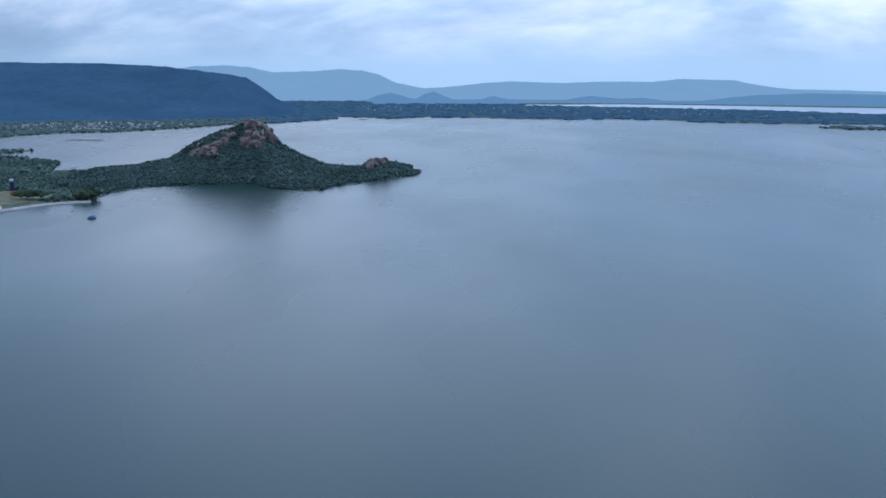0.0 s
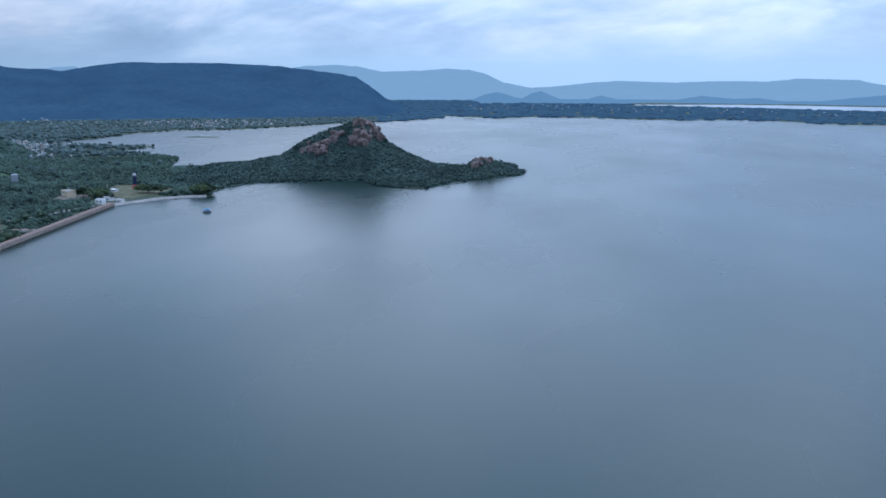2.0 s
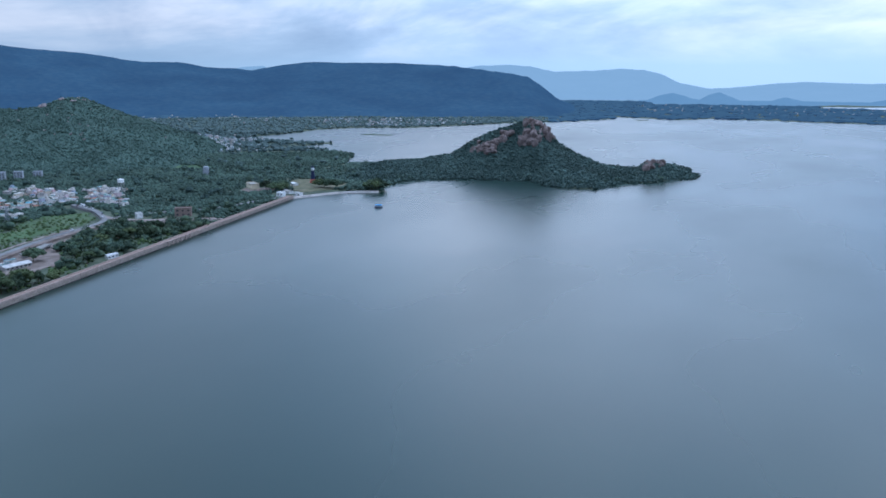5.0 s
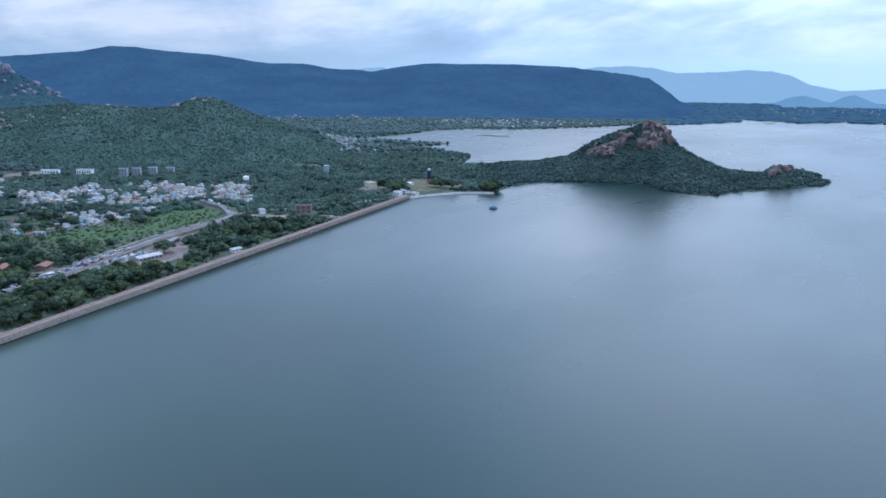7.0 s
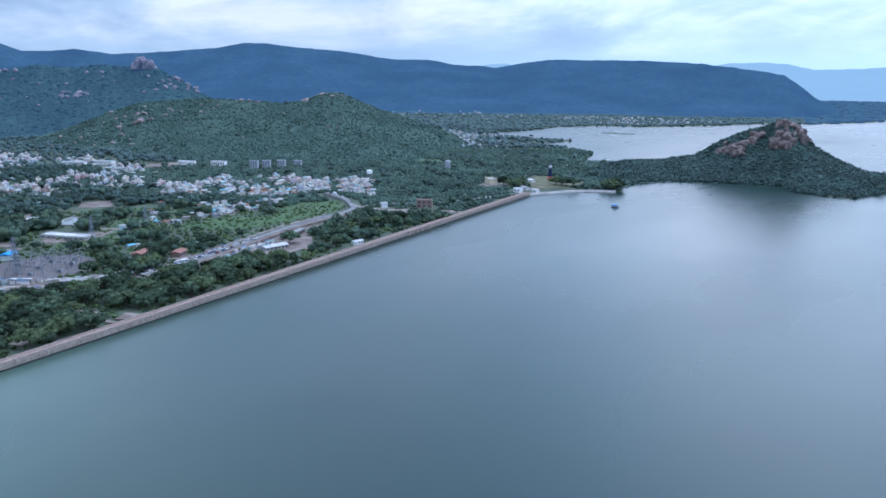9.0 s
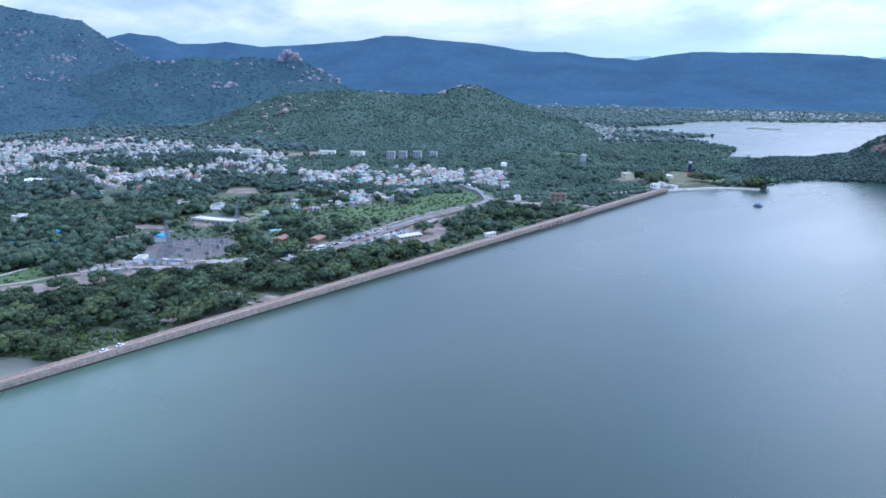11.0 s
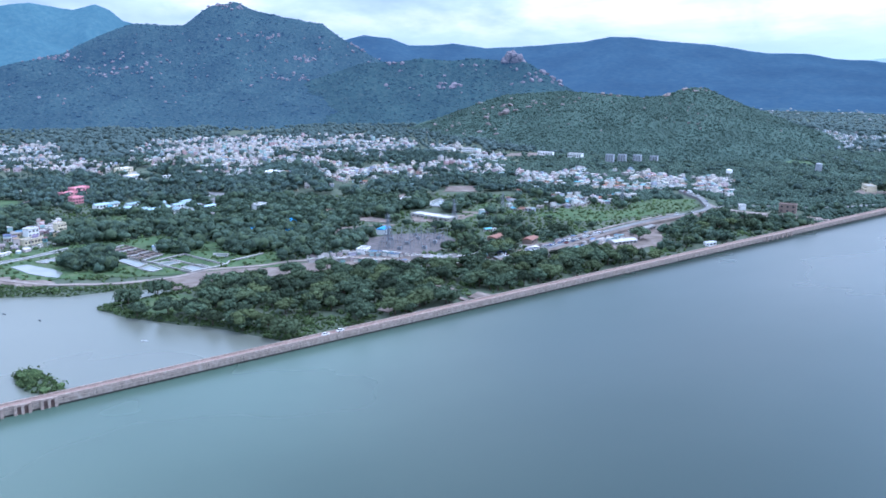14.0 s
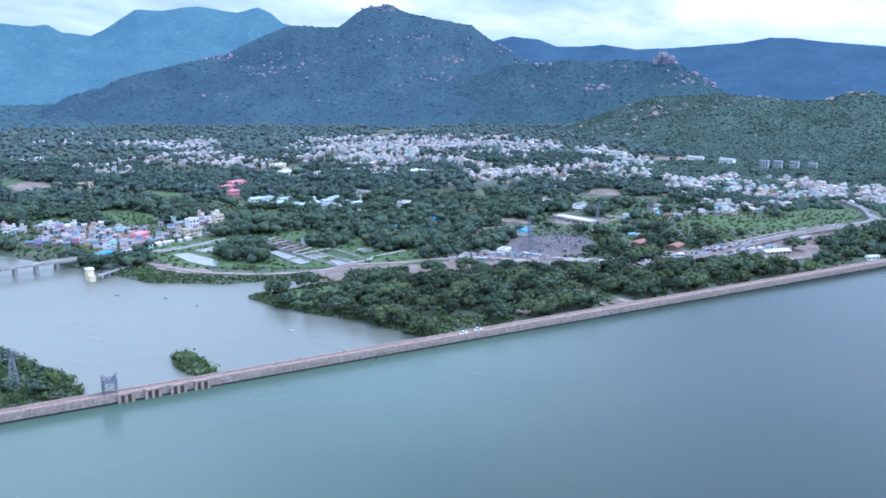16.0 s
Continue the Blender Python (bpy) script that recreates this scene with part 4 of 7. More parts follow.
EARTH.append([(-661, 45), (-650, 62), (-627, 80), (-613, 84), (-620, 66), (-642, 48)])
EARTH, GRASS = EARTH + MORE_EARTH, GRASS + MEADOWS + MORE_GRASS
SUBSTATION = [(-645, 330), (-648, 362), (-630, 392), (-598, 386), (-570, 350), (-572, 312), (-592, 298)]
BUSHY = [(-473, 166), (-476, 177), (-460, 197), (-444, 213), (-431, 205), (-430, 190), (-448, 173)]
STRIP = [(-662, 44), (-637, 62), (-619, 78), (-609, 95), (-598, 120), (-588, 141), (-565, 147), (-570, 128), (-588, 110), (-588, 84), (-611, 40), (-640, 22)]
POOLS = [[(-687, 63), (-689, 74), (-663, 88), (-648, 92), (-635, 87), (-643, 80), (-659, 71)],
         [(-704, 47), (-714, 78), (-734, 109), (-724, 108), (-710, 80), (-699, 56)],
         [(-694, 81), (-703, 99), (-692, 100), (-686, 86)],
         [(-682, 129), (-683, 136), (-646, 149), (-637, 140)],
         [(-634, 140), (-640, 150), (-624, 154), (-619, 146)],
         [(-644, 154), (-645, 169), (-637, 171), (-631, 156)],
         [(-621, 167), (-624, 182), (-611, 185), (-605, 171)],
         [(-654, 201), (-646, 210), (-638, 206), (-645, 198)],
         [(-757, 456), (-780, 473), (-789, 490), (-768, 484), (-745, 464)]]
KERBS = [[(-649, 152), (-662, 181), (-626, 192), (-612, 197), (-602, 168), (-649, 152)], [(-655, 166), (-610, 182)], [(-621, 202), (-633, 233)], [(-694, 120), (-684, 139), (-646, 152)], [(-612, 197), (-621, 202)]]
TOWNS_NEAR = [('village', 0.70, 9.6, [(-924, 678), (-879, 704), (-905, 788), (-810, 827), (-755, 823), (-701, 765), (-717, 702), (-761, 665), (-765, 622), (-777, 572)]),
    ('village', 0.78, 9.6, [(-772, 561), (-713, 573), (-752, 612), (-699, 685), (-666, 654), (-665, 569), (-676, 525), (-696, 507)]),
    ('village', 0.75, 9.2, [(-763, 841), (-741, 868), (-718, 870), (-650, 790), (-625, 752), (-660, 762), (-691, 768)])]
TOWNS_MIDDLE = [('town', 0.60, 9.6, [(-1442, 321), (-1589, 401), (-1568, 558), (-1492, 762), (-1312, 774), (-1125, 626), (-1023, 613), (-905, 543), (-932, 459), (-978, 450), (-1037, 446), (-1008, 373), (-1028, 321), (-1189, 307), (-1259, 275)]),
    ('town', 0.42, 10.5, [(-1278, 754), (-1258, 807), (-1066, 781), (-888, 652), (-945, 624), (-917, 550), (-1026, 606), (-1104, 680)])]
TOWNS_FAR = [('town', 0.72, 10.0, [(-1583, 56), (-1634, 186), (-1580, 237), (-1440, 224), (-1445, 163), (-1452, 96)]),
    ('town', 0.72, 9.8, [(-1398, 102), (-1416, 238), (-1271, 245), (-1193, 296), (-1166, 210), (-1260, 141), (-1296, 85)]),
    ('town', 0.72, 9.8, [(-1264, -12), (-1349, 81), (-1159, 71), (-1154, 41)]),
    ('town', 0.70, 10.0, [(-1393, -91), (-1396, -40), (-1314, -37), (-1297, -79)]),
    ('town', 0.35, 12.0, [(-1596, -86), (-1741, -38), (-1782, 20), (-1675, 44), (-1534, 28), (-1574, -27)]),
    ('town', 0.70, 9.6, [(-1075, -79), (-1044, -22), (-993, -32), (-1006, -75)]),
    ('town', 0.65, 10.0, [(-1145, 217), (-1184, 266), (-1086, 258), (-1058, 217)])]
RIVER_TOWN = ('river', 0.90, 7.0, [(-872, -68), (-849, -39), (-838, 3), (-812, 54), (-840, 91), (-852, 126), (-779, 116), (-734, 65), (-712, 37), (-700, 18), (-736, 1), (-744, -20), (-784, -62)])
TOWNS_EDGE = [('far', 0.32, 13, [(-1060, 1500), (-1010, 1640), (-930, 1560), (-812, 1345), (-873, 1302), (-960, 1400)]),
    ('far', 0.38, 18, [(-1122, 2062), (-1149, 2260), (-1000, 2330), (-775, 2300), (-690, 2230), (-830, 2060), (-930, 2020)]),
    ('far', 0.34, 16, [(-1200, 1560), (-1050, 1500), (-985, 1480), (-990, 1610), (-1060, 1680), (-1200, 1700)]),
    ('far', 0.24, 27, [(-500, 3300), (-300, 2900), (100, 2850), (600, 2780), (900, 2600), (700, 3000), (100, 3300), (-300, 3450)])]
TOWNS_REST = [('far', 0.1, 55, [(900, 2500), (1300, 2450), (1500, 2600), (1000, 2750)]),
    ('scatter', 0.024, 12, [(-1150, -40), (-1100, 560), (-700, 560), (-640, 640), (-600, 640), (-640, 420), (-680, 240), (-760, 130), (-900, 60)]),
    ('scatter', 0.1, 11, [(-690, 395), (-650, 440), (-600, 480), (-575, 440), (-600, 405)]),
    ('far', 0.2, 24, [(-1800, 2300), (-1650, 2000), (-1250, 2000), (-1250, 2250)])]
TOWNS = TOWNS_NEAR + TOWNS_MIDDLE + TOWNS_FAR + [RIVER_TOWN] + TOWNS_EDGE + TOWNS_REST


def polyline_distance(x, y, line):
    best = np.full(np.shape(x), 1e9)
    for (ax, ay), (bx, by) in zip(line, line[1:]):
        dx, dy = bx - ax, by - ay
        t = np.clip(((x - ax) * dx + (y - ay) * dy) / (dx * dx + dy * dy), 0, 1)
        best = np.minimum(best, np.hypot(x - ax - t * dx, y - ay - t * dy))
    return best


def smooth_line(line, step=4.0):
    """Catmull-Rom through the points."""
    p = [Vector(q) for q in line]
    p = [p[0] * 2 - p[1]] + p + [p[-1] * 2 - p[-2]]
    out = []
    for k in range(1, len(p) - 2):
        n = max(2, int((p[k + 1] - p[k]).length / step))
        for j in range(n):
            t = j / n
            out.append(0.5 * ((2 * p[k]) + (p[k + 1] - p[k - 1]) * t + (2 * p[k - 1] - 5 * p[k] + 4 * p[k + 1] - p[k + 2]) * t * t + (3 * p[k] - p[k - 1] - 3 * p[k + 1] + p[k + 2]) * t ** 3))
    out.append(p[-2])
    return out


def ribbon(line, width, lift, depth=1.2, offset=0.0):
    bm = bmesh.new()
    rows = []
    pts = smooth_line(line)
    for k, p in enumerate(pts):
        d = (pts[min(k + 1, len(pts) - 1)] - pts[max(k - 1, 0)]).normalized()
        n = Vector((-d.y, d.x))
        z = float(ground_z(np.array([p.x]), np.array([p.y]))[0]) + lift
        c = p + n * offset
        a, b = c + n * width / 2, c - n * width / 2
        rows.append([bm.verts.new(q) for q in ((a.x, a.y, z - depth), (a.x, a.y, z), (b.x, b.y, z), (b.x, b.y, z - depth))])
    for r, s in zip(rows, rows[1:]):
        for j in range(3):
            bm.faces.new((r[j], r[j + 1], s[j + 1], s[j]))
    return bm


def patch(poly, lift, rough=0.0, seed=0, depth=1.0):
    """A thin slab that follows the ground inside a polygon with an uneven edge."""
    rng = random.Random(seed)
    edge = []
    for k in range(len(poly)):
        a, b = Vector(poly[k]), Vector(poly[(k + 1) % len(poly)])
        n = max(1, int((b - a).length / 6)) if rough else 1
        edge += [a.lerp(b, j / n) + Vector((rng.uniform(-rough, rough), rng.uniform(-rough, rough))) for j in range(n)]
    bm = bmesh.new()
    xs, ys = np.array([p.x for p in edge]), np.array([p.y for p in edge])
    zs = np.full(len(edge), float(ground_z(xs, ys).max())) if not rough else np.maximum(ground_z(xs, ys), 0.6)
    top = [bm.verts.new((p.x, p.y, z + lift)) for p, z in zip(edge, zs)]
    low = [bm.verts.new((p.x, p.y, z + lift - depth)) for p, z in zip(edge, zs)]
    face = bm.faces.new(top)
    for k in range(len(top)):
        j = (k + 1) % len(top)
        bm.faces.new((top[j], top[k], low[k], low[j]))
    bmesh.ops.triangulate(bm, faces=[face])
    bmesh.ops.recalc_face_normals(bm, faces=bm.faces)
    return bm


def build_plan():
    tagged(part("embankment", ribbon(ROAD[5:], 10.0, 2.5, 4.0, 2.9), MAT["earth"]), "bare earth embankment under the main road", "embankment", kind="structure")
    tagged(part("road", ribbon(ROAD, 5.4, 2.8, 3.0), MAT["asphalt"]), "grey asphalt main road curving through the plain", "road", kind="structure")
    tagged(part("track", ribbon(TRACK, 4.6, 0.75), MAT["track"]), "pale dirt track along the tail pond", "track", kind="structure")
    tagged(part("road", ribbon(SIDE_ROAD, 6, 0.55), MAT["asphalt"]), "narrow asphalt road to the end of the dam", "road", kind="structure")
    tagged(part("track", ribbon(DAM_TRACK, 7.0, 0.55), MAT["track"]), "pinkish dirt track past a brick building", "track", kind="structure")
    tagged(part("service_road", ribbon(ROAD[6:11], 2.8, 0.7, 1.2, -14.0), MAT["track"]), "narrow pale service road beside the embankment", "road", kind="structure")
    tagged(part("road", ribbon(TOWN_ROAD, 14, 0.6), MAT["asphalt"]), "wide grey street between trees at the town's edge", "road", kind="structure")
    tagged(part("path", ribbon(PARK_PATH, 4, 0.5), MAT["earth"]), "pale earth path through the trees", "path", kind="structure")
    for k, poly in enumerate(GRASS):
        tagged(part("field", patch(poly, 0.34, 2.5, k), MAT["lawn" if k == 3 else "meadow" if poly in MEADOWS or k == 4 else "grass"]), "lush bright green meadow" if poly in MEADOWS else "open light green grass field", "field", kind="structure")
    for k, poly in enumerate(EARTH):
        tagged(part("bare_ground", patch(poly, 0.42, 3.0, 50 + k), MAT["earth"]), "bare reddish-brown trampled earth", "ground", kind="structure")
    tagged(part("gravel_yard", patch(SUBSTATION, 0.46, 0.8, 3), MAT["gravel"]), "grey gravel yard of an electric substation", "yard", kind="structure")
    for k, poly in enumerate(POOLS):
        pool = tagged(part("pool", patch(poly, 0.62, 0, k), MAT["poolwater"]), "pale rectangular settling pool with concrete kerbs" if k else "murky pale pond edged by grass", "pool", kind="structure")
        bm = bmesh.new()
        z = max(v.co.z for v in pool.data.vertices)
        for a, b in zip(poly, poly[1:] + poly[:1]):
            strut(bm, (*a, z - 0.1), (*b, z - 0.1), 0.9)
        if k:
            part("kerb", bm, MAT["concrete"], pool)
        else:
            bm.free()
    for line in KERBS:
        bm = bmesh.new()
        for a, b in zip(line, line[1:]):
            strut(bm, (*a, 2.5), (*b, 2.5), 1.1)
        tagged(part("causeway", bm, MAT["concrete"]), "pale concrete causeway between settling pools", "causeway", kind="structure")
    # drained basins with low brown dividing walls
    basin = tagged(part("basin_floor", patch([(-709, 132), (-718, 149), (-668, 166), (-656, 149)], 0.5, 0.8, 9), MAT["gravel"]), "drained settling basins with low brown walls", "basin", kind="structure")
    for k in range(7):
        t = k / 6
        a, b = Vector((-709, 132)).lerp(Vector((-656, 149)), t), Vector((-718, 149)).lerp(Vector((-668, 166)), t)
        bm = bmesh.new()
        strut(bm, (a.x, a.y, 2.8), (b.x, b.y, 2.8), 1.0)
        part("dividing_wall", bm, MAT["earth"] if k % 2 else MAT["concrete"], basin)
    for t in (0.0, 0.5, 1.0):
        a, b = Vector((-709, 132)).lerp(Vector((-718, 149)), t), Vector((-656, 149)).lerp(Vector((-668, 166)), t)
        bm = bmesh.new()
        strut(bm, (a.x, a.y, 2.8), (b.x, b.y, 2.8), 1.0)
        part("dividing_wall", bm, MAT["earth"], basin)


# ---- houses ----
def in_zones(x, y, zones, margin=0.0):
    hit = np.zeros(np.shape(x), bool)
    for z in zones:
        hit |= inside_distance(x, y, z) > -margin
    return hit


def plan_houses():
    """Places of all houses: x, y, turn, width, depth, height, kind."""
    out = []
    for kind, dens, step, poly in TOWNS:
        px, py = [p[0] for p in poly], [p[1] for p in poly]
        x, y = scatter(min(px), min(py), max(px), max(py), step, 0.33)
        d = inside_distance(x, y, poly)
        keep = (d > 2) & (RNG.uniform(0, 1, x.size) < dens * np.clip(0.95 + 2.6 * fbm(x, y, 46, 3, 23), 0.04, 1.5) * (1.1 if kind == "river" else 1.0))
        keep &= polyline_distance(x, y, ROAD) > 13
        keep &= ~in_zones(x, y, POOLS + EARTH[:3] + GRASS[:3], 5) & (land_distance(x, y) > 6)
        x, y = x[keep], y[keep]
        turn = 0.5 * fbm(x, y, 260, 1, 41) + RNG.choice([0, np.pi / 2], x.size) + RNG.normal(0, 0.06, x.size)
        k = {"river": 0.60, "far": 0.62}.get(kind, 0.62)
        w, dp = RNG.uniform(7.0, 14.5, x.size) * k, RNG.uniform(5.5, 9.0, x.size) * k
        h = (0.62 if kind == "far" else 0.9) * RNG.choice([2.9, 3.2, 3.5, 6.0, 6.4, 8.8], x.size, p=[0.32, 0.26, 0.18, 0.15, 0.07, 0.02])
        for q in zip(x, y, turn, w, dp, h):
            out.append((*q, kind))
    return out


def house_mesh_parts(w, d, h, pitched):
    """Wall, roof, door and window shapes of a small plastered house."""
    wall = boxes((-w / 2, -d / 2, -1.5, w / 2, d / 2, h))
    if pitched:
        roof = bmesh.new()
        e = 0.5
        v = [roof.verts.new(p) for p in ((-w / 2 - e, -d / 2 - e, h), (w / 2 + e, -d / 2 - e, h), (w / 2 + e, d / 2 + e, h), (-w / 2 - e, d / 2 + e, h), (-w / 2 - e, 0, h + d * 0.22), (w / 2 + e, 0, h + d * 0.22))]
        for f in ((0, 1, 5, 4), (2, 3, 4, 5), (0, 4, 3), (1, 2, 5), (3, 2, 1, 0)):
            roof.faces.new([v[k] for k in f])
    else:
        roof = boxes((-w / 2 - 0.2, -d / 2 - 0.2, h, w / 2 + 0.2, d / 2 + 0.2, h + 0.15))
    return wall, roof


def house_prototype(w, d, h, pitched, wall_mat, roof_mat):
    ob = empty("house", Matrix.Identity(4))
    tagged(ob, "small flat-roofed plastered house among trees" if not pitched else "small house with a low pitched roof", "house", "houses of the town")
    wall, roof = house_mesh_parts(w, d, h, pitched)
    wall = part("wall", wall, wall_mat, ob)
    part("roof", roof, roof_mat, ob)
    if not pitched:
        # one closed ring of parapet, and a low stair room on some roofs
        ring = bmesh.new()
        loops = [[ring.verts.new((sx * (w / 2 - o), sy * (d / 2 - o), z)) for sx, sy in ((-1, -1), (1, -1), (1, 1), (-1, 1))] for o, z in ((0, h + 0.15), (0, h + 0.6), (0.25, h + 0.6), (0.25, h + 0.15))]
        for a, b in zip(loops, loops[1:]):
            for k in range(4):
                ring.faces.new((a[k], a[(k + 1) % 4], b[(k + 1) % 4], b[k]))
        part("parapet", ring, wall_mat, ob)
        if w > 6.2:
            part("stair_room", boxes((-w / 2 + 0.6, -d / 2 + 0.6, h + 0.15, -w / 2 + 2.6, -d / 2 + 2.4, h + 1.9)), wall_mat, ob)
    part("door", boxes((-0.5, -d / 2 - 0.05, 0, 0.5, -d / 2, 2.1)), MAT["door"], wall)
    for x in (-w * 0.3, w * 0.3):
        for fl in range(max(1, int(h // 3.2))):
            part("window", boxes((x - 0.65, -d / 2 - 0.05, 1.0 + 3.2 * fl, x + 0.65, -d / 2, 2.2 + 3.2 * fl)), MAT["window"], wall)
    part("window", boxes((w / 2, -0.7, 1.0, w / 2 + 0.05, 0.7, 2.2)), MAT["window"], wall)
    return ob


def merged_houses(name, rows, label, wall_mat, roof_mat):
    bv, bf, wv, wf, rv, rf = [], [], [], [], [], []
    cube = np.array([(-1, -1, 0), (1, -1, 0), (1, 1, 0), (-1, 1, 0), (-1, -1, 1), (1, -1, 1), (1, 1, 1), (-1, 1, 1)], float)
    quads = np.array([(3, 2, 1, 0), (4, 5, 6, 7), (0, 1, 5, 4), (1, 2, 6, 5), (2, 3, 7, 6), (3, 0, 4, 7)])

    def add(vs, fs, x, y, z, a, ox, oy, sx, sy, z0, z1):
        c = cube * (sx, sy, z1 - z0) + (ox, oy, z0)
        ca, sa = math.cos(a), math.sin(a)
        p = np.stack([c[:, 0] * ca - c[:, 1] * sa + x, c[:, 0] * sa + c[:, 1] * ca + y, c[:, 2] + z], 1)
        fs.append(quads + 8 * len(vs))
        vs.append(p)

    rng = random.Random(3)
    for x, y, a, w, d, h, kind in rows:
        z = float(surface_z(np.array([x]), np.array([y]))[0])
        add(bv, bf, x, y, z, a, 0, 0, w / 2, d / 2, -2, h)
        add(rv, rf, x, y, z, a, 0, 0, w / 2 + 0.25, d / 2 + 0.25, h, h + 0.45)
        if rng.random() < 0.6:
            add(bv, bf, x, y, z, a, rng.uniform(-w / 4, w / 4), rng.uniform(-d / 4, d / 4), rng.uniform(1.2, 2.2), 1.4, h + 0.45, h + 2.6)
        for fl in range(max(1, int(h // 3.2))):
            for k in (-0.28, 0.28):
                add(wv, wf, x, y, z, a, w * k, -d / 2, 0.7, 0.06, 1 + 3.2 * fl, 2.3 + 3.2 * fl)
            if x * x + y * y < 1300 ** 2:
                add(wv, wf, x, y, z, a, w / 2, 0, 0.06, 0.7, 1 + 3.2 * fl, 2.3 + 3.2 * fl)
    ob = mesh_object(name, np.concatenate(bv), np.concatenate(bf), wall_mat)
    tagged(ob, label, "houses", kind="stuff")
    tagged(mesh_object("roofs", np.concatenate(rv), np.concatenate(rf), roof_mat, ob), kind="stuff")
    tagged(mesh_object("windows", np.concatenate(wv), np.concatenate(wf), MAT["window"], ob), kind="stuff")


def build_houses():
    rows = plan_houses()
    rows.sort(key=lambda q: q[0] ** 2 + q[1] ** 2)
    near = [q for q in rows if q[6] == "river"][:150]
    near += [q for q in rows if q[6] not in ("river", "far")][:200]
    taken = {q[:2] for q in near}
    rest = [q for q in rows if q[:2] not in taken]
    rng = random.Random(12)
    protos = [house_prototype(w, d, h, p, MAT["plaster"], MAT["roof_tile"] if p else MAT["roof_slab"]) for w, d, h, p in
              [(6.0, 4.6, 2.9, False), (5.0, 4.3, 5.4, False), (5.6, 4.2, 2.8, True), (6.8, 5.0, 5.4, False), (4.4, 4.0, 2.9, False), (6.4, 4.4, 3.0, True), (5.6, 4.8, 8.0, False)]]
    bright = [house_prototype(w, d, h, p, MAT["plaster_bright"], MAT["roof_bright"]) for w, d, h, p in [(6.0, 5.0, 3.0, False), (5.2, 4.6, 5.6, False), (5.6, 4.4, 2.8, True), (4.6, 4.2, 3.0, False), (6.6, 4.6, 3.0, True)]]
    for ob in bright:
        tagged(ob, "small brightly painted house of the river town")
    plain = len(protos)
    protos += bright
    weights = [6, 1.6, 2, 1, 5, 1.5, 0.15]
    used = set()
    for x, y, a, w, d, h, kind in near:
        k = plain + rng.choices(range(5), (5, 2, 3, 5, 2))[0] if kind == "river" else rng.choices(range(plain), weights)[0]
        z = float(surface_z(np.array([x]), np.array([y]))[0])
        m = Matrix.LocRotScale((x, y, z), Euler((0, 0, a)), None)
        if k not in used:
            used.add(k)
            protos[k].matrix_world = m
        else:
            copy_thing(protos[k], m)
    for k, ob in enumerate(protos):
        if k not in used:
            discard(ob)
    merged_houses("distant_houses", [q for q in rest if q[6] != "far"], "dense white and pastel houses of a spread-out town", MAT["plaster_island"], MAT["roof_island"])
    merged_houses("lakeside_houses", [q for q in rest if q[6] == "far"], "scattered pale houses of villages on the far shore", MAT["far_plaster"], MAT["far_plaster"])
    return rows


# ---- trees ----
def leaf_quads(points, outward, half, rng):
    """Small sprays of leaves lying roughly along a crown's surface: verts and faces."""
    n = len(points)
    nrm = outward + 0.55 * rng.normal(size=(n, 3))
    nrm /= np.linalg.norm(nrm, axis=1)[:, None] + 1e-9
    t = np.cross(nrm, rng.normal(size=(n, 3)))
    t /= np.linalg.norm(t, axis=1)[:, None] + 1e-9
    u = np.cross(nrm, t)
    h, w = half[:, None], (half * rng.uniform(0.6, 1.0, n))[:, None]
    quad = np.stack([points + t * h, points + u * w + nrm * h * 0.25, points - t * h, points - u * w + nrm * h * 0.25], 1)
    return quad.reshape(-1, 3), np.arange(4 * n).reshape(n, 4)


def sprays(centres, sizes, heights, count, half, rng):
    """Leaf sprays over many ellipsoid clumps."""
    pick = np.repeat(np.arange(len(centres)), count)
    d = rng.normal(size=(len(pick), 3))
    d[:, 2] = np.abs(d[:, 2]) * 0.95 - 0.3
    d /= np.linalg.norm(d, axis=1)[:, None]
    s = np.stack([sizes, sizes, heights], 1)[pick]
    p = centres[pick] + d * s * rng.uniform(0.80, 1.16, len(pick))[:, None]
    return leaf_quads(p, d, rng.uniform(half[0], half[1], len(pick)) * np.clip(s[:, 0] / 1.8, 0.8, 1.9), rng)


def crown_mesh(seed, spread, tall):
    """Crown of uneven leaf clumps with sprays of leaves over them."""
    rng = np.random.default_rng(seed)
    v, f = ICO[1]
    V, F, n = [], [], 0
    centres, sizes, heights = [], [], []
    for k in range(15):
        a, q = rng.uniform(0, 6.283), math.sqrt(rng.uniform(0.0, 0.66))
        c = np.array([math.cos(a) * q * spread, math.sin(a) * q * spread, tall * (0.74 - 0.34 * q * q + rng.uniform(-0.10, 0.08))])
        sx, sz = spread * rng.uniform(0.27, 0.45), tall * rng.uniform(0.13, 0.22)
        centres.append(c)
        sizes.append(sx)
        heights.append(sz)
        V.append(v * (1 + 0.2 * rng.uniform(-1, 1, (len(v), 1))) * (sx * 0.92, sx * 0.92, sz * 0.92) + c)
        F += (f + n).tolist()
        n += len(v)
    P, Q = sprays(np.array(centres), np.array(sizes), np.array(heights), 42, (0.22, 0.52), rng)
    return np.concatenate(V + [P]), F + (Q + n).tolist()


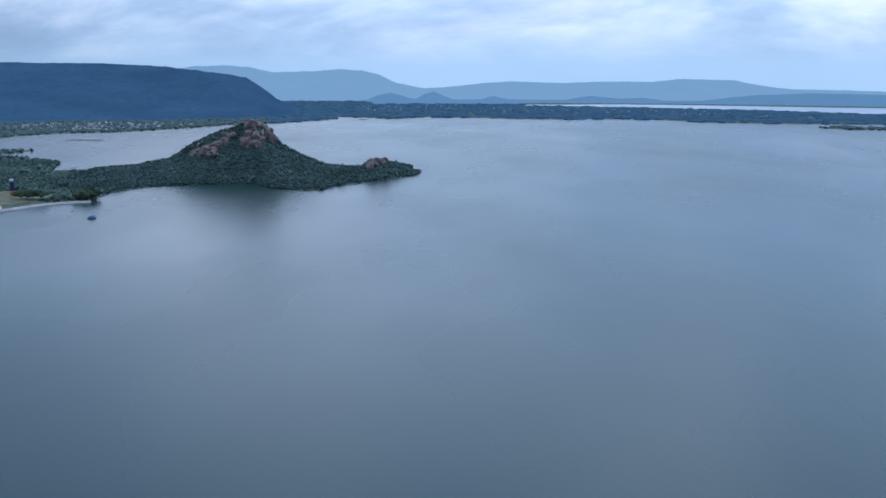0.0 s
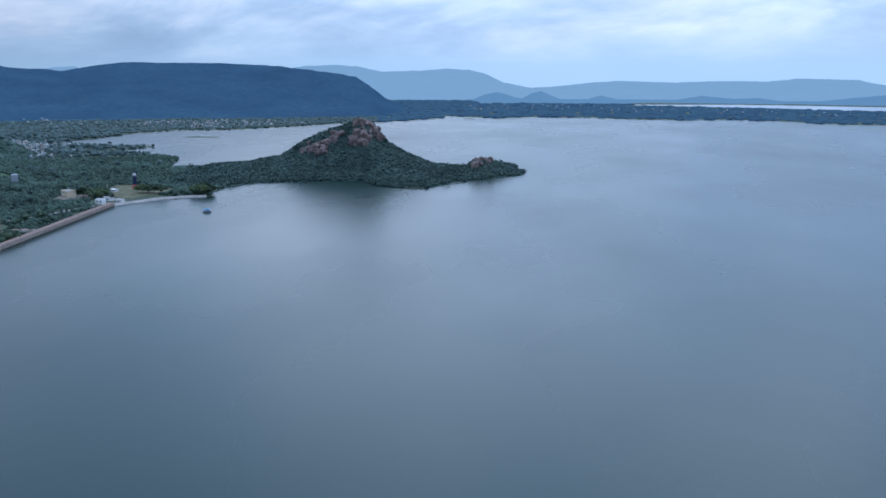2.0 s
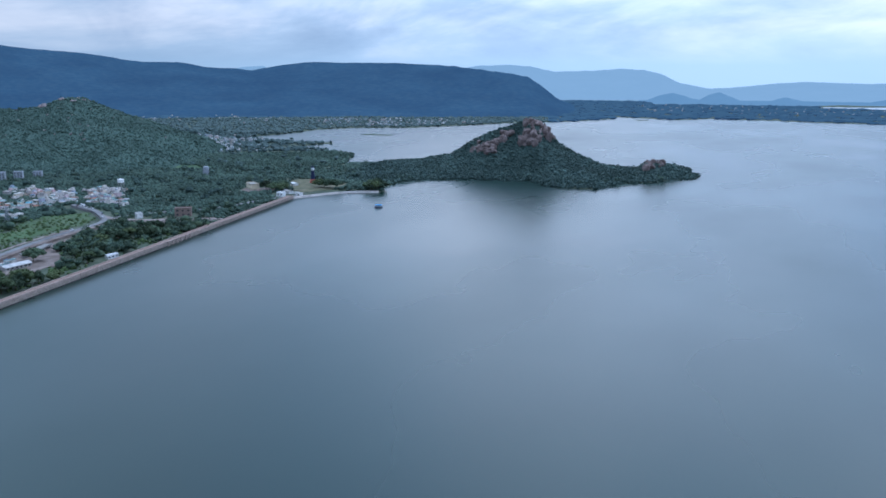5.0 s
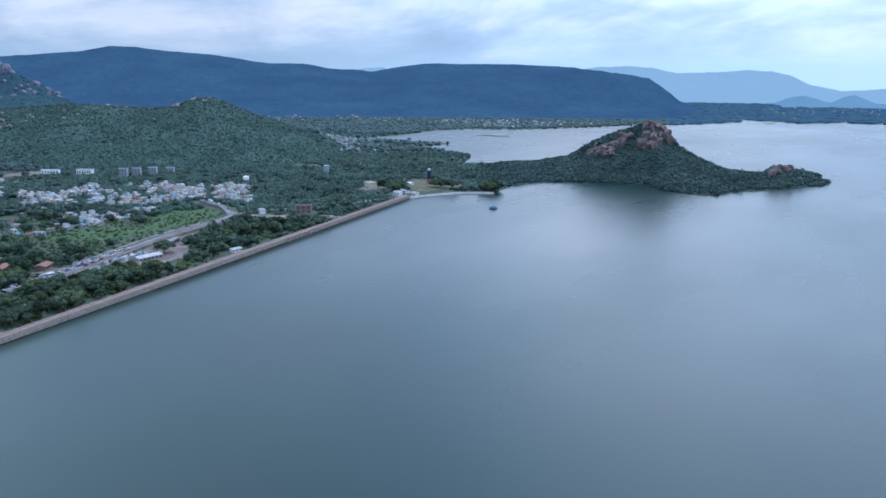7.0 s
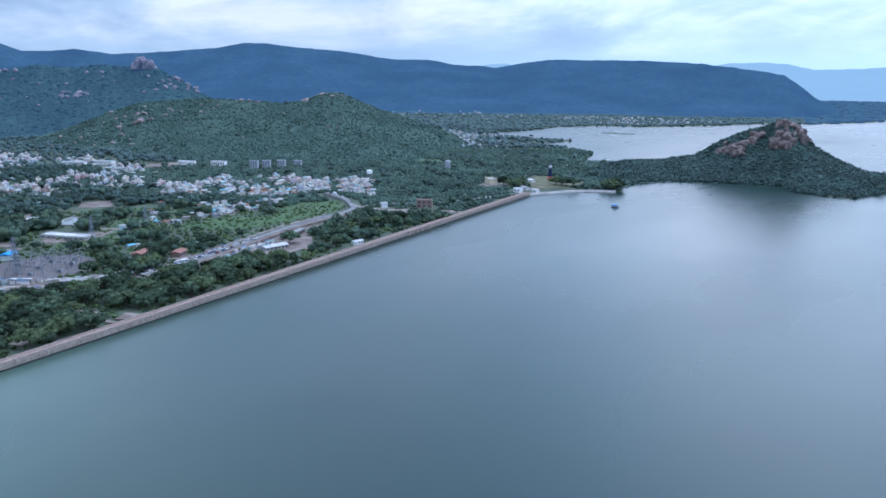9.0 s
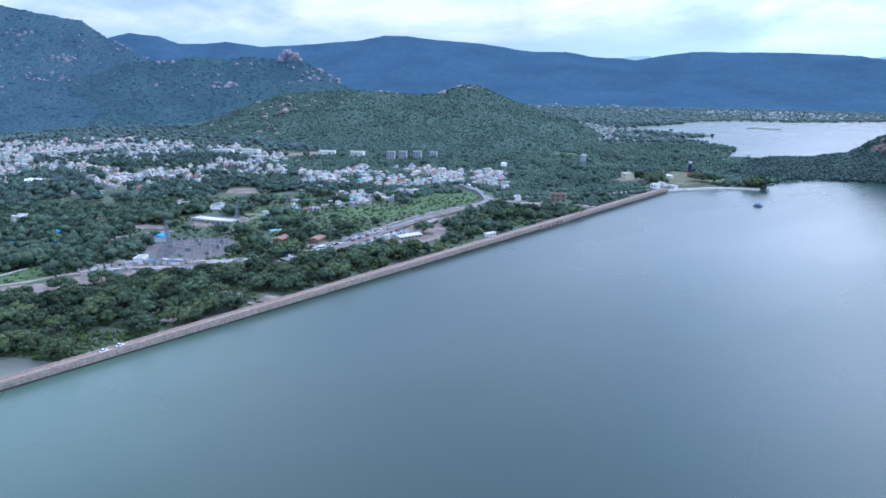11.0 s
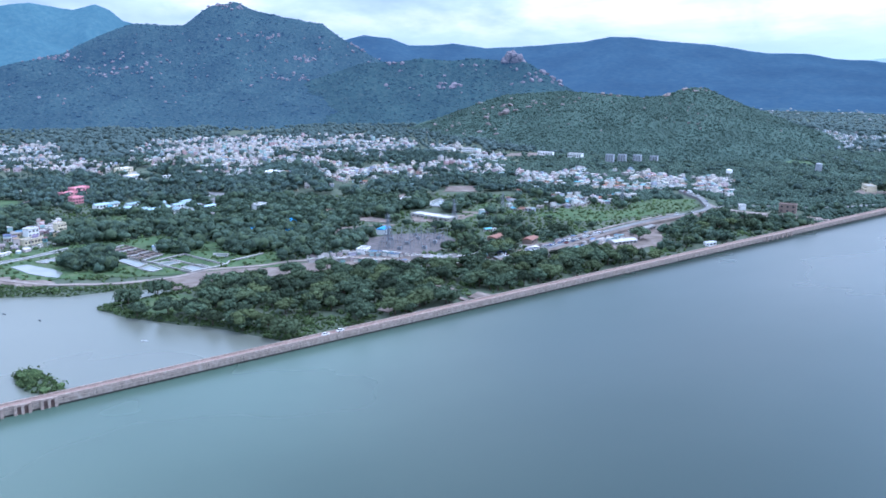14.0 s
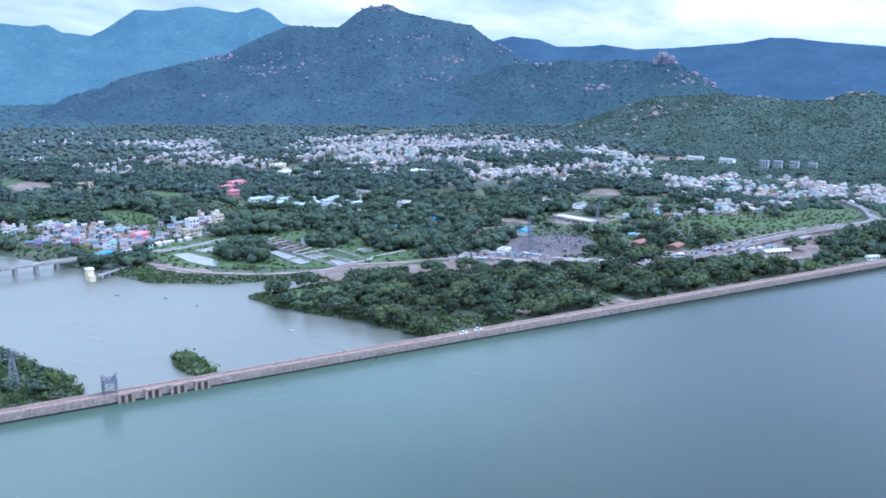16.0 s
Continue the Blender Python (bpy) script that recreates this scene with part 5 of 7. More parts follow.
def tree_prototype(seed, spread, tall):
    rng = random.Random(seed)
    ob = empty("tree", Matrix.Identity(4))
    tagged(ob, "broad leafy tree with a dense dark green crown", "tree", "trees behind the dam")
    bm = bmesh.new()
    bmesh.ops.create_cone(bm, cap_ends=False, segments=7, radius1=0.42, radius2=0.2, depth=tall * 0.6, matrix=pose(0, 0, tall * 0.3 - 0.4))
    for k in range(4):
        a = k * 1.6 + rng.uniform(0, 0.6)
        strut(bm, (0, 0, tall * 0.3), (math.cos(a) * spread * 0.5, math.sin(a) * spread * 0.5, tall * 0.62), 0.2)
    part("trunk", bm, MAT["bark"], ob)
    V, F = crown_mesh(seed, spread, tall)
    mesh_object("crown", V, F, MAT["treeleaf"], ob)
    return ob


def blocked(x, y, full=True):
    hit = polyline_distance(x, y, ROAD) < 14
    for bx, by, reach in BUILT:
        d = 1 + 5.0 / np.hypot(x, y)
        hit |= np.hypot(x * d - bx, y * d - by) < reach
    if full:
        hit |= in_zones(x, y, [STRIP, BUSHY] + LOW_GROWTH, 2.0)
        # keep the ground in front of clearings low
        for gap in (9.0, 18.0):
            k = 1 + gap / np.hypot(x, y)
            hit |= in_zones(x * k, y * k, [SUBSTATION] + EARTH[3:8] + GRASS[:2] + POOLS + CLEAR[:4] + MEADOWS + [RIVER_TOWN[3]], 0.0)
    hit |= polyline_distance(x, y, TRACK) < 7
    hit |= polyline_distance(x, y, SIDE_ROAD) < 4
    hit |= polyline_distance(x * (1 + 8.0 / np.hypot(x, y)), y * (1 + 8.0 / np.hypot(x, y)), DAM_TRACK) < 8
    hit |= polyline_distance(x, y, TOWN_ROAD) < 10
    hit |= polyline_distance(x, y, PARK_PATH) < 4.5
    hit |= in_zones(x, y, EARTH + [SUBSTATION], 1.0) | in_zones(x, y, GRASS, -1.0) | in_zones(x, y, POOLS, 5.0) | in_zones(x, y, CLEAR, 2.0)
    dx, dy = x - DAM_A.x, y - DAM_A.y
    off = dx * -DAM_DIR.y + dy * DAM_DIR.x
    along = dx * DAM_DIR.x + dy * DAM_DIR.y
    hit |= (off < 9.5) & (along < DAM_LEN + 6) & (x > -620)
    return hit


def hits_house(x, y, houses, gap):
    cell = {}
    for q in houses:
        cell.setdefault((int(q[0] // 20), int(q[1] // 20)), []).append(q)
    out = np.zeros(x.size, bool)
    for k in range(x.size):
        i, j = int(x[k] // 20), int(y[k] // 20)
        for a in (i - 1, i, i + 1):
            for b in (j - 1, j, j + 1):
                for q in cell.get((a, b), ()):
                    if (q[0] - x[k]) ** 2 + (q[1] - y[k]) ** 2 < gap * gap:
                        out[k] = True
    return out


def build_trees(houses):
    # the plain
    x, y = scatter(-2000, -260, -60, 1750, 7.8)
    az, r = np.degrees(np.arctan2(-x, y)), np.hypot(x, y)
    thicket = (y > 690 + 0.25 * (x + 560)) & (x > -1050) & (r < 1560) & (y < 1420)
    keep = (az < 97) & (az > -2) & (r > 380) & (land_distance(x, y) > 1.0) & ~(thicket & (RNG.uniform(0, 1, x.size) < 0.90))
    x, y, az, r = x[keep], y[keep], az[keep], r[keep]
    on_hill = np.zeros(x.size, bool)
    for key in ("scrub", "knoll", "mountain"):
        on_hill |= hill_z(HILLS[key], az, r) > 9
    on_hill |= (hill_z(HILLS["rocky"], az, r) > 5.5)
    copse = (np.hypot(x + 676, (y - 112) * 1.2) < 19) | (np.hypot(x + 650, y - 116) < 14) | (np.hypot(x + 680, y - 184) < 14)
    keep = ~on_hill & (~blocked(x, y) | copse) & ~(in_zones(x, y, ISLANDS[:1], 3) & (RNG.uniform(0, 1, x.size) < 1.0))
    x, y, r = x[keep], y[keep], r[keep]
    open_land = fbm(x, y, 130, 3, 61)
    grove = (x > -560) & (y < 640)
    keep = (RNG.uniform(0, 1, x.size) < np.where(grove | ((y > 1040) & (x > -560)), 0.94, np.clip(0.90 - 2.4 * np.maximum(open_land - 0.05, 0), 0.10, 0.95)))
    keep &= ~hits_house(x, y, houses, 4.9)
    keep &= ~(grove & (RNG.uniform(0, 1, x.size) < np.where(y < 5, 0.68, 0.30)))
    x, y, r = x[keep], y[keep], r[keep]
    z = ground_z(x, y)
    # the nearest grove: single trees
    order = np.argsort(np.where((x > -600) & (y < 660) & (y > 60), r, 1e9) + RNG.uniform(0, 160, x.size))
    single = np.zeros(x.size, bool)
    single[order[:300]] = True
    protos = [tree_prototype(100 + k, s, t) for k, (s, t) in enumerate([(6.0, 9.5), (4.6, 8.0), (8.4, 12.0), (3.6, 7.2), (6.8, 10.2), (4.4, 10.2)])]
    rng = random.Random(5)
    used = set()
    for k in np.nonzero(single)[0]:
        j = rng.randrange(len(protos))
        m = Matrix.LocRotScale((x[k], y[k], z[k] - 0.2), Euler((0, 0, rng.uniform(0, 6.28))), None)
        if j not in used:
            used.add(j)
            protos[j].matrix_world = m
        else:
            copy_thing(protos[j], m)
    for tx, ty, turn in ((-548, 922, 10), (-553, 926, 80), (-538, 926, 150), (-440, 968, 40), (-434, 975, 100), (-449, 976, 200), (-560, 942, 60), (-566, 934, 30), (-550, 946, 170), (-506, 972, 70), (-498, 972, 110), (-490, 972, 30), (-514, 974, 50), (-520, 590, 0), (-512, 604, 90), (-505, 640, 40), (-514, 655, 130), (-518, 557, 20), (-529, 613, 70), (-517, 622, 140), (-504, 628, 10), (-476, 461, 95), (-464, 479, 200), (-524, 520, 45), (-558, 134, 33), (-554, 224, 77), (-553, 250, 150), (-541, 112, 12), (-438, 976, 15), (-446, 990, 65), (-441, 999, 120), (-449, 1002, 170), (-436, 987, 35), (-453, 990, 220)):
        copy_thing(protos[2 if turn % 20 else 4], pose(tx, ty, float(ground_z(np.array([tx]), np.array([ty]))[0]) - 0.3, 0, 0, turn))
    x, y, z, r = x[~single], y[~single], z[~single], r[~single]
    size = RNG.uniform(2.4, 6.6, x.size) * (1 + 0.35 * fbm(x, y, 90, 2, 77)) * np.where((y > 720) & (x > -1000), 0.86, 1.0) * np.where((y < 600) & (x > -1150) & (x < -620), 1.3, 1.0)
    mid = r < 950
    for name, sel, n, sub in (("grove", mid, 5, 1), ("distant_trees", (r >= 950) & (r < 1350), 4, 1), ("far_trees", (r >= 1350) & (RNG.uniform(0, 1, x.size) < 0.72), 1, 1)):
        X, Y, Z, S = x[sel], y[sel], z[sel], size[sel]

        def lumps(count, reach, z0, z1, s0, s1):
            q = [[], [], [], [], []]
            for _ in range(count):
                q[0].append(X + RNG.uniform(-reach, reach, X.size) * S)
                q[1].append(Y + RNG.uniform(-reach, reach, X.size) * S)
                q[2].append(Z + S * RNG.uniform(z0, z1, X.size))
                q[3].append(S * RNG.uniform(s0, s1, X.size))
                q[4].append(S * RNG.uniform(s0, s1, X.size) * 0.72)
            return [np.concatenate(c) for c in q]

        # trees farther off get leaf colours with more painted haze
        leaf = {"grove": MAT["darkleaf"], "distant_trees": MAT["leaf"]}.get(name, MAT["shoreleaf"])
        ob = clump_cloud(name, *(lumps(n, 0.55, 0.45, 1.05, 0.40, 0.72) if n > 1 else lumps(n, 0.45, 0.5, 1.05, 0.55, 0.95)), sub, leaf, 0.4, smooth=True)
        tagged(ob, "dense grove of dark green broadleaf trees" if name == "grove" else "scattered green trees between fields and houses", "trees", kind="stuff")
        if name == "grove":
            lx, ly, lz, ls, lh = lumps(3, 0.6, 0.5, 1.15, 0.45, 0.8)
            V, Q = sprays(np.stack([lx, ly, lz], 1), ls, lh, 13, (0.34, 0.76), RNG)
            tagged(mesh_object("leaf_sprays", V, Q, leaf, ob), kind="stuff")
        if name == "distant_trees":
            V, Q = sprays(np.stack([X, Y, Z + S], 1), S * 0.95, S * 0.8, 16, (0.35, 0.8), RNG)
            tagged(mesh_object("leaf_sprays", V, Q, leaf, ob), kind="stuff")
    # low thicket between the village and the peninsula
    x, y = scatter(-1060, 620, -400, 1430, 4.3)
    az, r = np.degrees(np.arctan2(-x, y)), np.hypot(x, y)
    keep = (y > 690 + 0.25 * (x + 560)) & (r < 1560) & (land_distance(x, y) > 0.5) & ~blocked(x, y)
    for key in ("scrub", "knoll", "rocky"):
        keep &= hill_z(HILLS[key], az, r) < 6
    keep &= RNG.uniform(0, 1, x.size) < np.clip(0.95 - 1.2 * np.maximum(fbm(x, y, 120, 3, 91) - 0.15, 0), 0.3, 1)
    x, y = x[keep], y[keep]
    keep = ~hits_house(x, y, houses, 5.0)
    x, y = x[keep], y[keep]
    s = RNG.uniform(1.3, 3.0, x.size) * (1 + 0.4 * fbm(x, y, 60, 2, 92))
    tagged(clump_cloud("thicket", x, y, ground_z(x, y) + 0.45 * s, s * 1.15, s * 0.9, 1, MAT["scrubleaf"], 0.36, smooth=True), "dense low green thicket covering the plain", "thicket", kind="stuff")
    # undergrowth fills the gaps and edges
    x, y = scatter(-950, -150, -380, 720, 4.7)
    d = land_distance(x, y)
    r = np.hypot(x, y)
    keep = (d > 0.3) & (r < 960)
    x, y, r = x[keep], y[keep], r[keep]
    meadow = in_zones(x, y, GRASS, 0) & ~in_zones(x, y, POOLS, 2.5) & (polyline_distance(x, y, TRACK) > 5)
    keep = (~blocked(x, y, False) | meadow) & (RNG.uniform(0, 1, x.size) < np.where(meadow, 0.55, 0.66)) & ~(in_zones(x, y, [g for g in EARTH], 1) & (RNG.uniform(0, 1, x.size) < 0.8))
    keep &= ~hits_house(x, y, houses, 4.0)
    x, y, meadow = x[keep], y[keep], meadow[keep]
    s = RNG.uniform(0.7, 2.0, x.size) * np.where(in_zones(x, y, ISLANDS[:1]), 1.5, 1.0) * np.where(meadow, 0.95, 1.0) * np.where((x > -540) & (y < 5), 1.25, 1.0)
    s = s * RNG.uniform(0.7, 1.35, x.size)
    z = ground_z(x, y) + 0.4 * s
    ob = tagged(clump_cloud("undergrowth", x, y, z, s * 0.95, s * 0.72, 1, MAT["bushleaf"], 0.45), "low green bushes and weeds between the trees", "bushes", kind="stuff")
    close = (np.hypot(x, y) < 640) & ~meadow
    V, Q = sprays(np.stack([x, y, z + 0.15 * s], 1)[close], s[close] * 1.2, s[close] * 1.05, 20, (0.20, 0.50), RNG)
    tagged(mesh_object("leaf_sprays", V, Q, MAT["bushleaf"], ob), kind="stuff")

    # weeds and creepers on the pond's banks
    x, y = scatter(-680, -150, -398, 230, 2.7)
    d = land_distance(x, y)
    bank = in_zones(x, y, [STRIP, BUSHY, ISLANDS[0]], 1.0) | ((x > -560) & (y < 5)) | ((d < 9) & (y > 60) & (x > -600))
    dx, dy = x - DAM_A.x, y - DAM_A.y
    keep = (d > 0.1) & bank & (dx * -DAM_DIR.y + dy * DAM_DIR.x > 7.5) & (polyline_distance(x, y, TRACK) > 4) & ~in_zones(x, y, EARTH[-14:], 0)
    x, y = x[keep], y[keep]
    s = RNG.uniform(0.5, 1.5, x.size) * (1 + 0.6 * fbm(x, y, 18, 2, 19))
    z = ground_z(x, y) + 0.35 * s
    ob = tagged(clump_cloud("bank_weeds", x, y, z, s * 0.85, s * 0.62, 1, MAT["bushleaf"], 0.45), "lush green weeds and creepers on the pond banks", "weeds", kind="stuff")
    V, Q = sprays(np.stack([x, y, z], 1), s * 1.15, s, 20, (0.22, 0.54), RNG)
    tagged(mesh_object("leaf_sprays", V, Q, MAT["bushleaf"], ob), kind="stuff")


def build_scrub():
    for key, name, step, mat, sz, label, sub, half in (("rocky", "hill_scrub", 2.8, "hillleaf", 1.65, "dense dark scrub and small trees covering the rocky hill", 1, 1.1), ("scrub", "slope_scrub", 3.9, "slopeleaf", 1.55, "green scrub bushes dotting the low hill", 1, 0.85),
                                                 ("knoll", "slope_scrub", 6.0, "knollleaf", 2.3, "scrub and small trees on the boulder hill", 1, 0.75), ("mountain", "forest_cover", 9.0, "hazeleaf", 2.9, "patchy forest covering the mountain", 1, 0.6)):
        spec = HILLS[key]
        a = [c[0] for c in spec["crest"]]
        rr = [min(v for _, v in spec["near"]) - 10, max(v for _, v in spec["far"]) + 30]
        corners = [polar(q, w) for q in np.linspace(min(a), max(a), 12) for w in rr]
        xs, ys = [float(c[0]) for c in corners], [float(c[1]) for c in corners]
        x, y = scatter(min(xs), min(ys), max(xs), max(ys), step)
        az, r = np.degrees(np.arctan2(-x, y)), np.hypot(x, y)
        z = hill_z(spec, az, r)
        keep = (z > (1.0 if key == "rocky" else 3.5 if key == "scrub" else 7)) & (z > ground_z(x, y) - 0.5) & (az > min(a)) & (az < max(a)) & (r < np.interp(az, *np.array(sorted(spec["far"])).T) + 25)
        keep &= RNG.uniform(0, 1, x.size) < half * (0.9 + 0.5 * fbm(x, y, step * 9, 3, 83))
        if key == "rocky":
            el = np.degrees(np.arctan2(z - EYE, r))
            bare = ((az > 12.9) & (az < 14.8) & (el > -5.0)) | ((az > 15.3) & (az < 17.5) & (np.abs(el + 4.87 + 0.38 * (az - 16.4)) < 0.30)) | ((az > 5.9) & (az < 6.9) & (el > -6.5))
            keep &= ~(bare & (RNG.uniform(0, 1, x.size) < 0.55))
        else:
            for other in ("scrub", "knoll"):
                if other != key:
                    keep &= hill_z(HILLS[other], az, r) < z + 2
        x, y, z = x[keep], y[keep], z[keep]
        s = sz * np.clip(RNG.lognormal(-0.15, 0.42, x.size), 0.35, 2.4)
        ob = tagged(clump_cloud(name, x, y, z + s * (0.18 if key in ("rocky", "scrub") else 0.12), s, s * RNG.uniform(0.5, 0.8, x.size) * (1.0 if key in ("rocky", "scrub") else 0.5), sub, MAT[mat], 0.34, smooth=True), label, "scrub", kind="stuff")
        if key in ("rocky", "scrub"):
            V, Q = sprays(np.stack([x, y, z + 0.5 * s], 1), s, s * 0.8, 1, (0.5, 1.1), RNG)
            tagged(mesh_object("leaf_sprays", V, Q, MAT[mat], ob), kind="stuff")
    x, y = scatter(-540, 1040, -70, 1340, 3.6)
    az, r = np.degrees(np.arctan2(-x, y)), np.hypot(x, y)
    rise = hill_z(HILLS["rocky"], az, r)
    keep = ((land_distance(x, y) > 0.2) | (rise > 0.4)) & (rise < 7) & ~blocked(x, y)
    x, y, az, r = x[keep], y[keep], az[keep], r[keep]
    s = RNG.uniform(1.4, 3.0, x.size)
    z = np.maximum(ground_z(x, y), hill_z(HILLS["rocky"], az, r))
    ob = tagged(clump_cloud("shore_scrub", x, y, z + s * 0.4, s, s * RNG.uniform(0.6, 1.0, x.size), 1, MAT["hillleaf"], 0.34), "dense scrub overhanging the peninsula's shore", "scrub", kind="stuff")
    V, Q = sprays(np.stack([x, y, z + 0.5 * s], 1), s, s, 7, (0.4, 1.0), RNG)
    tagged(mesh_object("leaf_sprays", V, Q, MAT["hillleaf"], ob), kind="stuff")
    # far shores and the plain beyond the lake
    x, y = scatter(-1900, 1400, 1600, 3500, 11.5)
    az, r = np.degrees(np.arctan2(-x, y)), np.hypot(x, y)
    keep = (land_distance(x, y) > 3) & ~in_zones(x, y, ISLANDS[1:2], 8) & (az < 45) & (az > -26) & (r < np.where(az < 13, 2400, 2620)) & (hill_z(HILLS["ridge"], az, r) < 6) & (RNG.uniform(0, 1, x.size) < 0.8)
    for key in ("scrub", "knoll"):
        keep &= hill_z(HILLS[key], az, r) < 6
    x, y = x[keep], y[keep]
    s = RNG.uniform(2.2, 5.0, x.size)
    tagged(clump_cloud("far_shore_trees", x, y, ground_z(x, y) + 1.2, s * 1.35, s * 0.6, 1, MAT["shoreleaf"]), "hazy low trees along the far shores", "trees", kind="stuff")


    x, y = scatter(-2300, 1600, 2600, 4600, 28)
    az, r = np.degrees(np.arctan2(-x, y)), np.hypot(x, y)
    keep = (land_distance(x, y) > 5) & (az < 50) & (az > -30) & (r < np.where(az > 6.5, 3790, np.where(az > -3.0, 3500, 3415 + 14.5 * az))) & (r > np.where(az < 13, 2400, 2610)) & ((r > 3400) | (RNG.uniform(0, 1, x.size) < 0.9)) & (hill_z(HILLS["ridge"], az, r) < 6) & (hill_z(HILLS["cones"], az, r) < 9)
    x, y = x[keep], y[keep]
    s = RNG.uniform(7, 15, x.size) * 0.72
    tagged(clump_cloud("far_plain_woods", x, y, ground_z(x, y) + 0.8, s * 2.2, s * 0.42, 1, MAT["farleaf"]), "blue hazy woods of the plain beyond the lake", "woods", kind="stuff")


    x, y = scatter(-3300, -300, -1900, 1300, 17)
    az, r = np.degrees(np.arctan2(-x, y)), np.hypot(x, y)
    keep = (az > 58) & (az < 97) & (r > 1980) & (hill_z(HILLS["mountain"], az, r) < 6) & (hill_z(HILLS["forest"], az, r) < 6) & (hill_z(HILLS["knoll"], az, r) < 6) & (RNG.uniform(0, 1, x.size) < 0.85)
    x, y = x[keep], y[keep]
    s = RNG.uniform(4, 8, x.size)
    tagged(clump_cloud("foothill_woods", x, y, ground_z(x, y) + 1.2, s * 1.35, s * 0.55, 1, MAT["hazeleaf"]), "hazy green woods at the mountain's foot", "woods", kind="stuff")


CLEAR = [[(-742, 425), (-745, 450), (-706, 460), (-690, 436)], [(-508, 478), (-515, 517), (-532, 514), (-528, 480)], [(-487, 545), (-480, 568), (-470, 566), (-478, 545)], [(-555, 720), (-545, 752), (-528, 745), (-540, 718)],
         [(-535, 885), (-540, 925), (-495, 960), (-425, 968), (-470, 905), (-500, 880)], [(-549, 1004), (-549, 1020), (-536, 1020), (-536, 1004)]]
LOW_GROWTH = [[(-575, 160), (-572, 95), (-545, 88), (-528, 100), (-524, 124), (-545, 160)], [(-578, 195), (-556, 198), (-548, 225), (-550, 262), (-560, 290), (-585, 276)]]


# ---- single buildings and works ----
def ground_at(x, y):
    return float(surface_z(np.array([float(x)]), np.array([float(y)]))[0])


def placed(name, x, y, turn=0.0, lift=0.0):
    return empty(name, pose(x, y, ground_at(x, y) + lift, 0, 0, turn))


BUILT = []


def block_building(name, x, y, turn, w, d, h, wall, roof, label, storeys=1, bays=4, category="building", pitched=False, group=""):
    """A plastered block with real window boxes, a parapet or a low pitched roof."""
    ob = tagged(placed(name, x, y, turn), label, category, group)
    BUILT.append((x, y, max(w, d) / 2 + 5.5))
    body = part("wall", boxes((-w / 2, -d / 2, -2, w / 2, d / 2, h)), wall, ob)
    if pitched:
        bm = bmesh.new()
        e, rise = 0.6, d * 0.16
        v = [bm.verts.new(p) for p in ((-w / 2 - e, -d / 2 - e, h), (w / 2 + e, -d / 2 - e, h), (w / 2 + e, d / 2 + e, h), (-w / 2 - e, d / 2 + e, h), (-w / 2 - e, 0, h + rise), (w / 2 + e, 0, h + rise))]
        for f in ((0, 1, 5, 4), (2, 3, 4, 5), (0, 4, 3), (1, 2, 5), (3, 2, 1, 0)):
            bm.faces.new([v[k] for k in f])
        part("roof", bm, roof, ob)
    else:
        part("roof", boxes((-w / 2 - 0.3, -d / 2 - 0.3, h, w / 2 + 0.3, d / 2 + 0.3, h + 0.3)), roof, ob)
        part("parapet", boxes((-w / 2, -d / 2, h + 0.3, w / 2, -d / 2 + 0.25, h + 1.0), (-w / 2, d / 2 - 0.25, h + 0.3, w / 2, d / 2, h + 1.0), (-w / 2, -d / 2 + 0.25, h + 0.3, -w / 2 + 0.25, d / 2 - 0.25, h + 1.0),
                              (w / 2 - 0.25, -d / 2 + 0.25, h + 0.3, w / 2, d / 2 - 0.25, h + 1.0)), wall, ob)
    fh = h / storeys
    for s in range(storeys):
        for k in range(bays):
            cx = -w / 2 + w * (k + 0.5) / bays
            ww = min(0.9, w / bays * 0.3)
            for sy in (-1, 1):
                y0, y1 = sorted((sy * d / 2, sy * (d / 2 + 0.05)))
                part("window", boxes((cx - ww, y0, s * fh + fh * 0.32, cx + ww, y1, s * fh + fh * 0.75)), MAT["window"], body)
    return ob


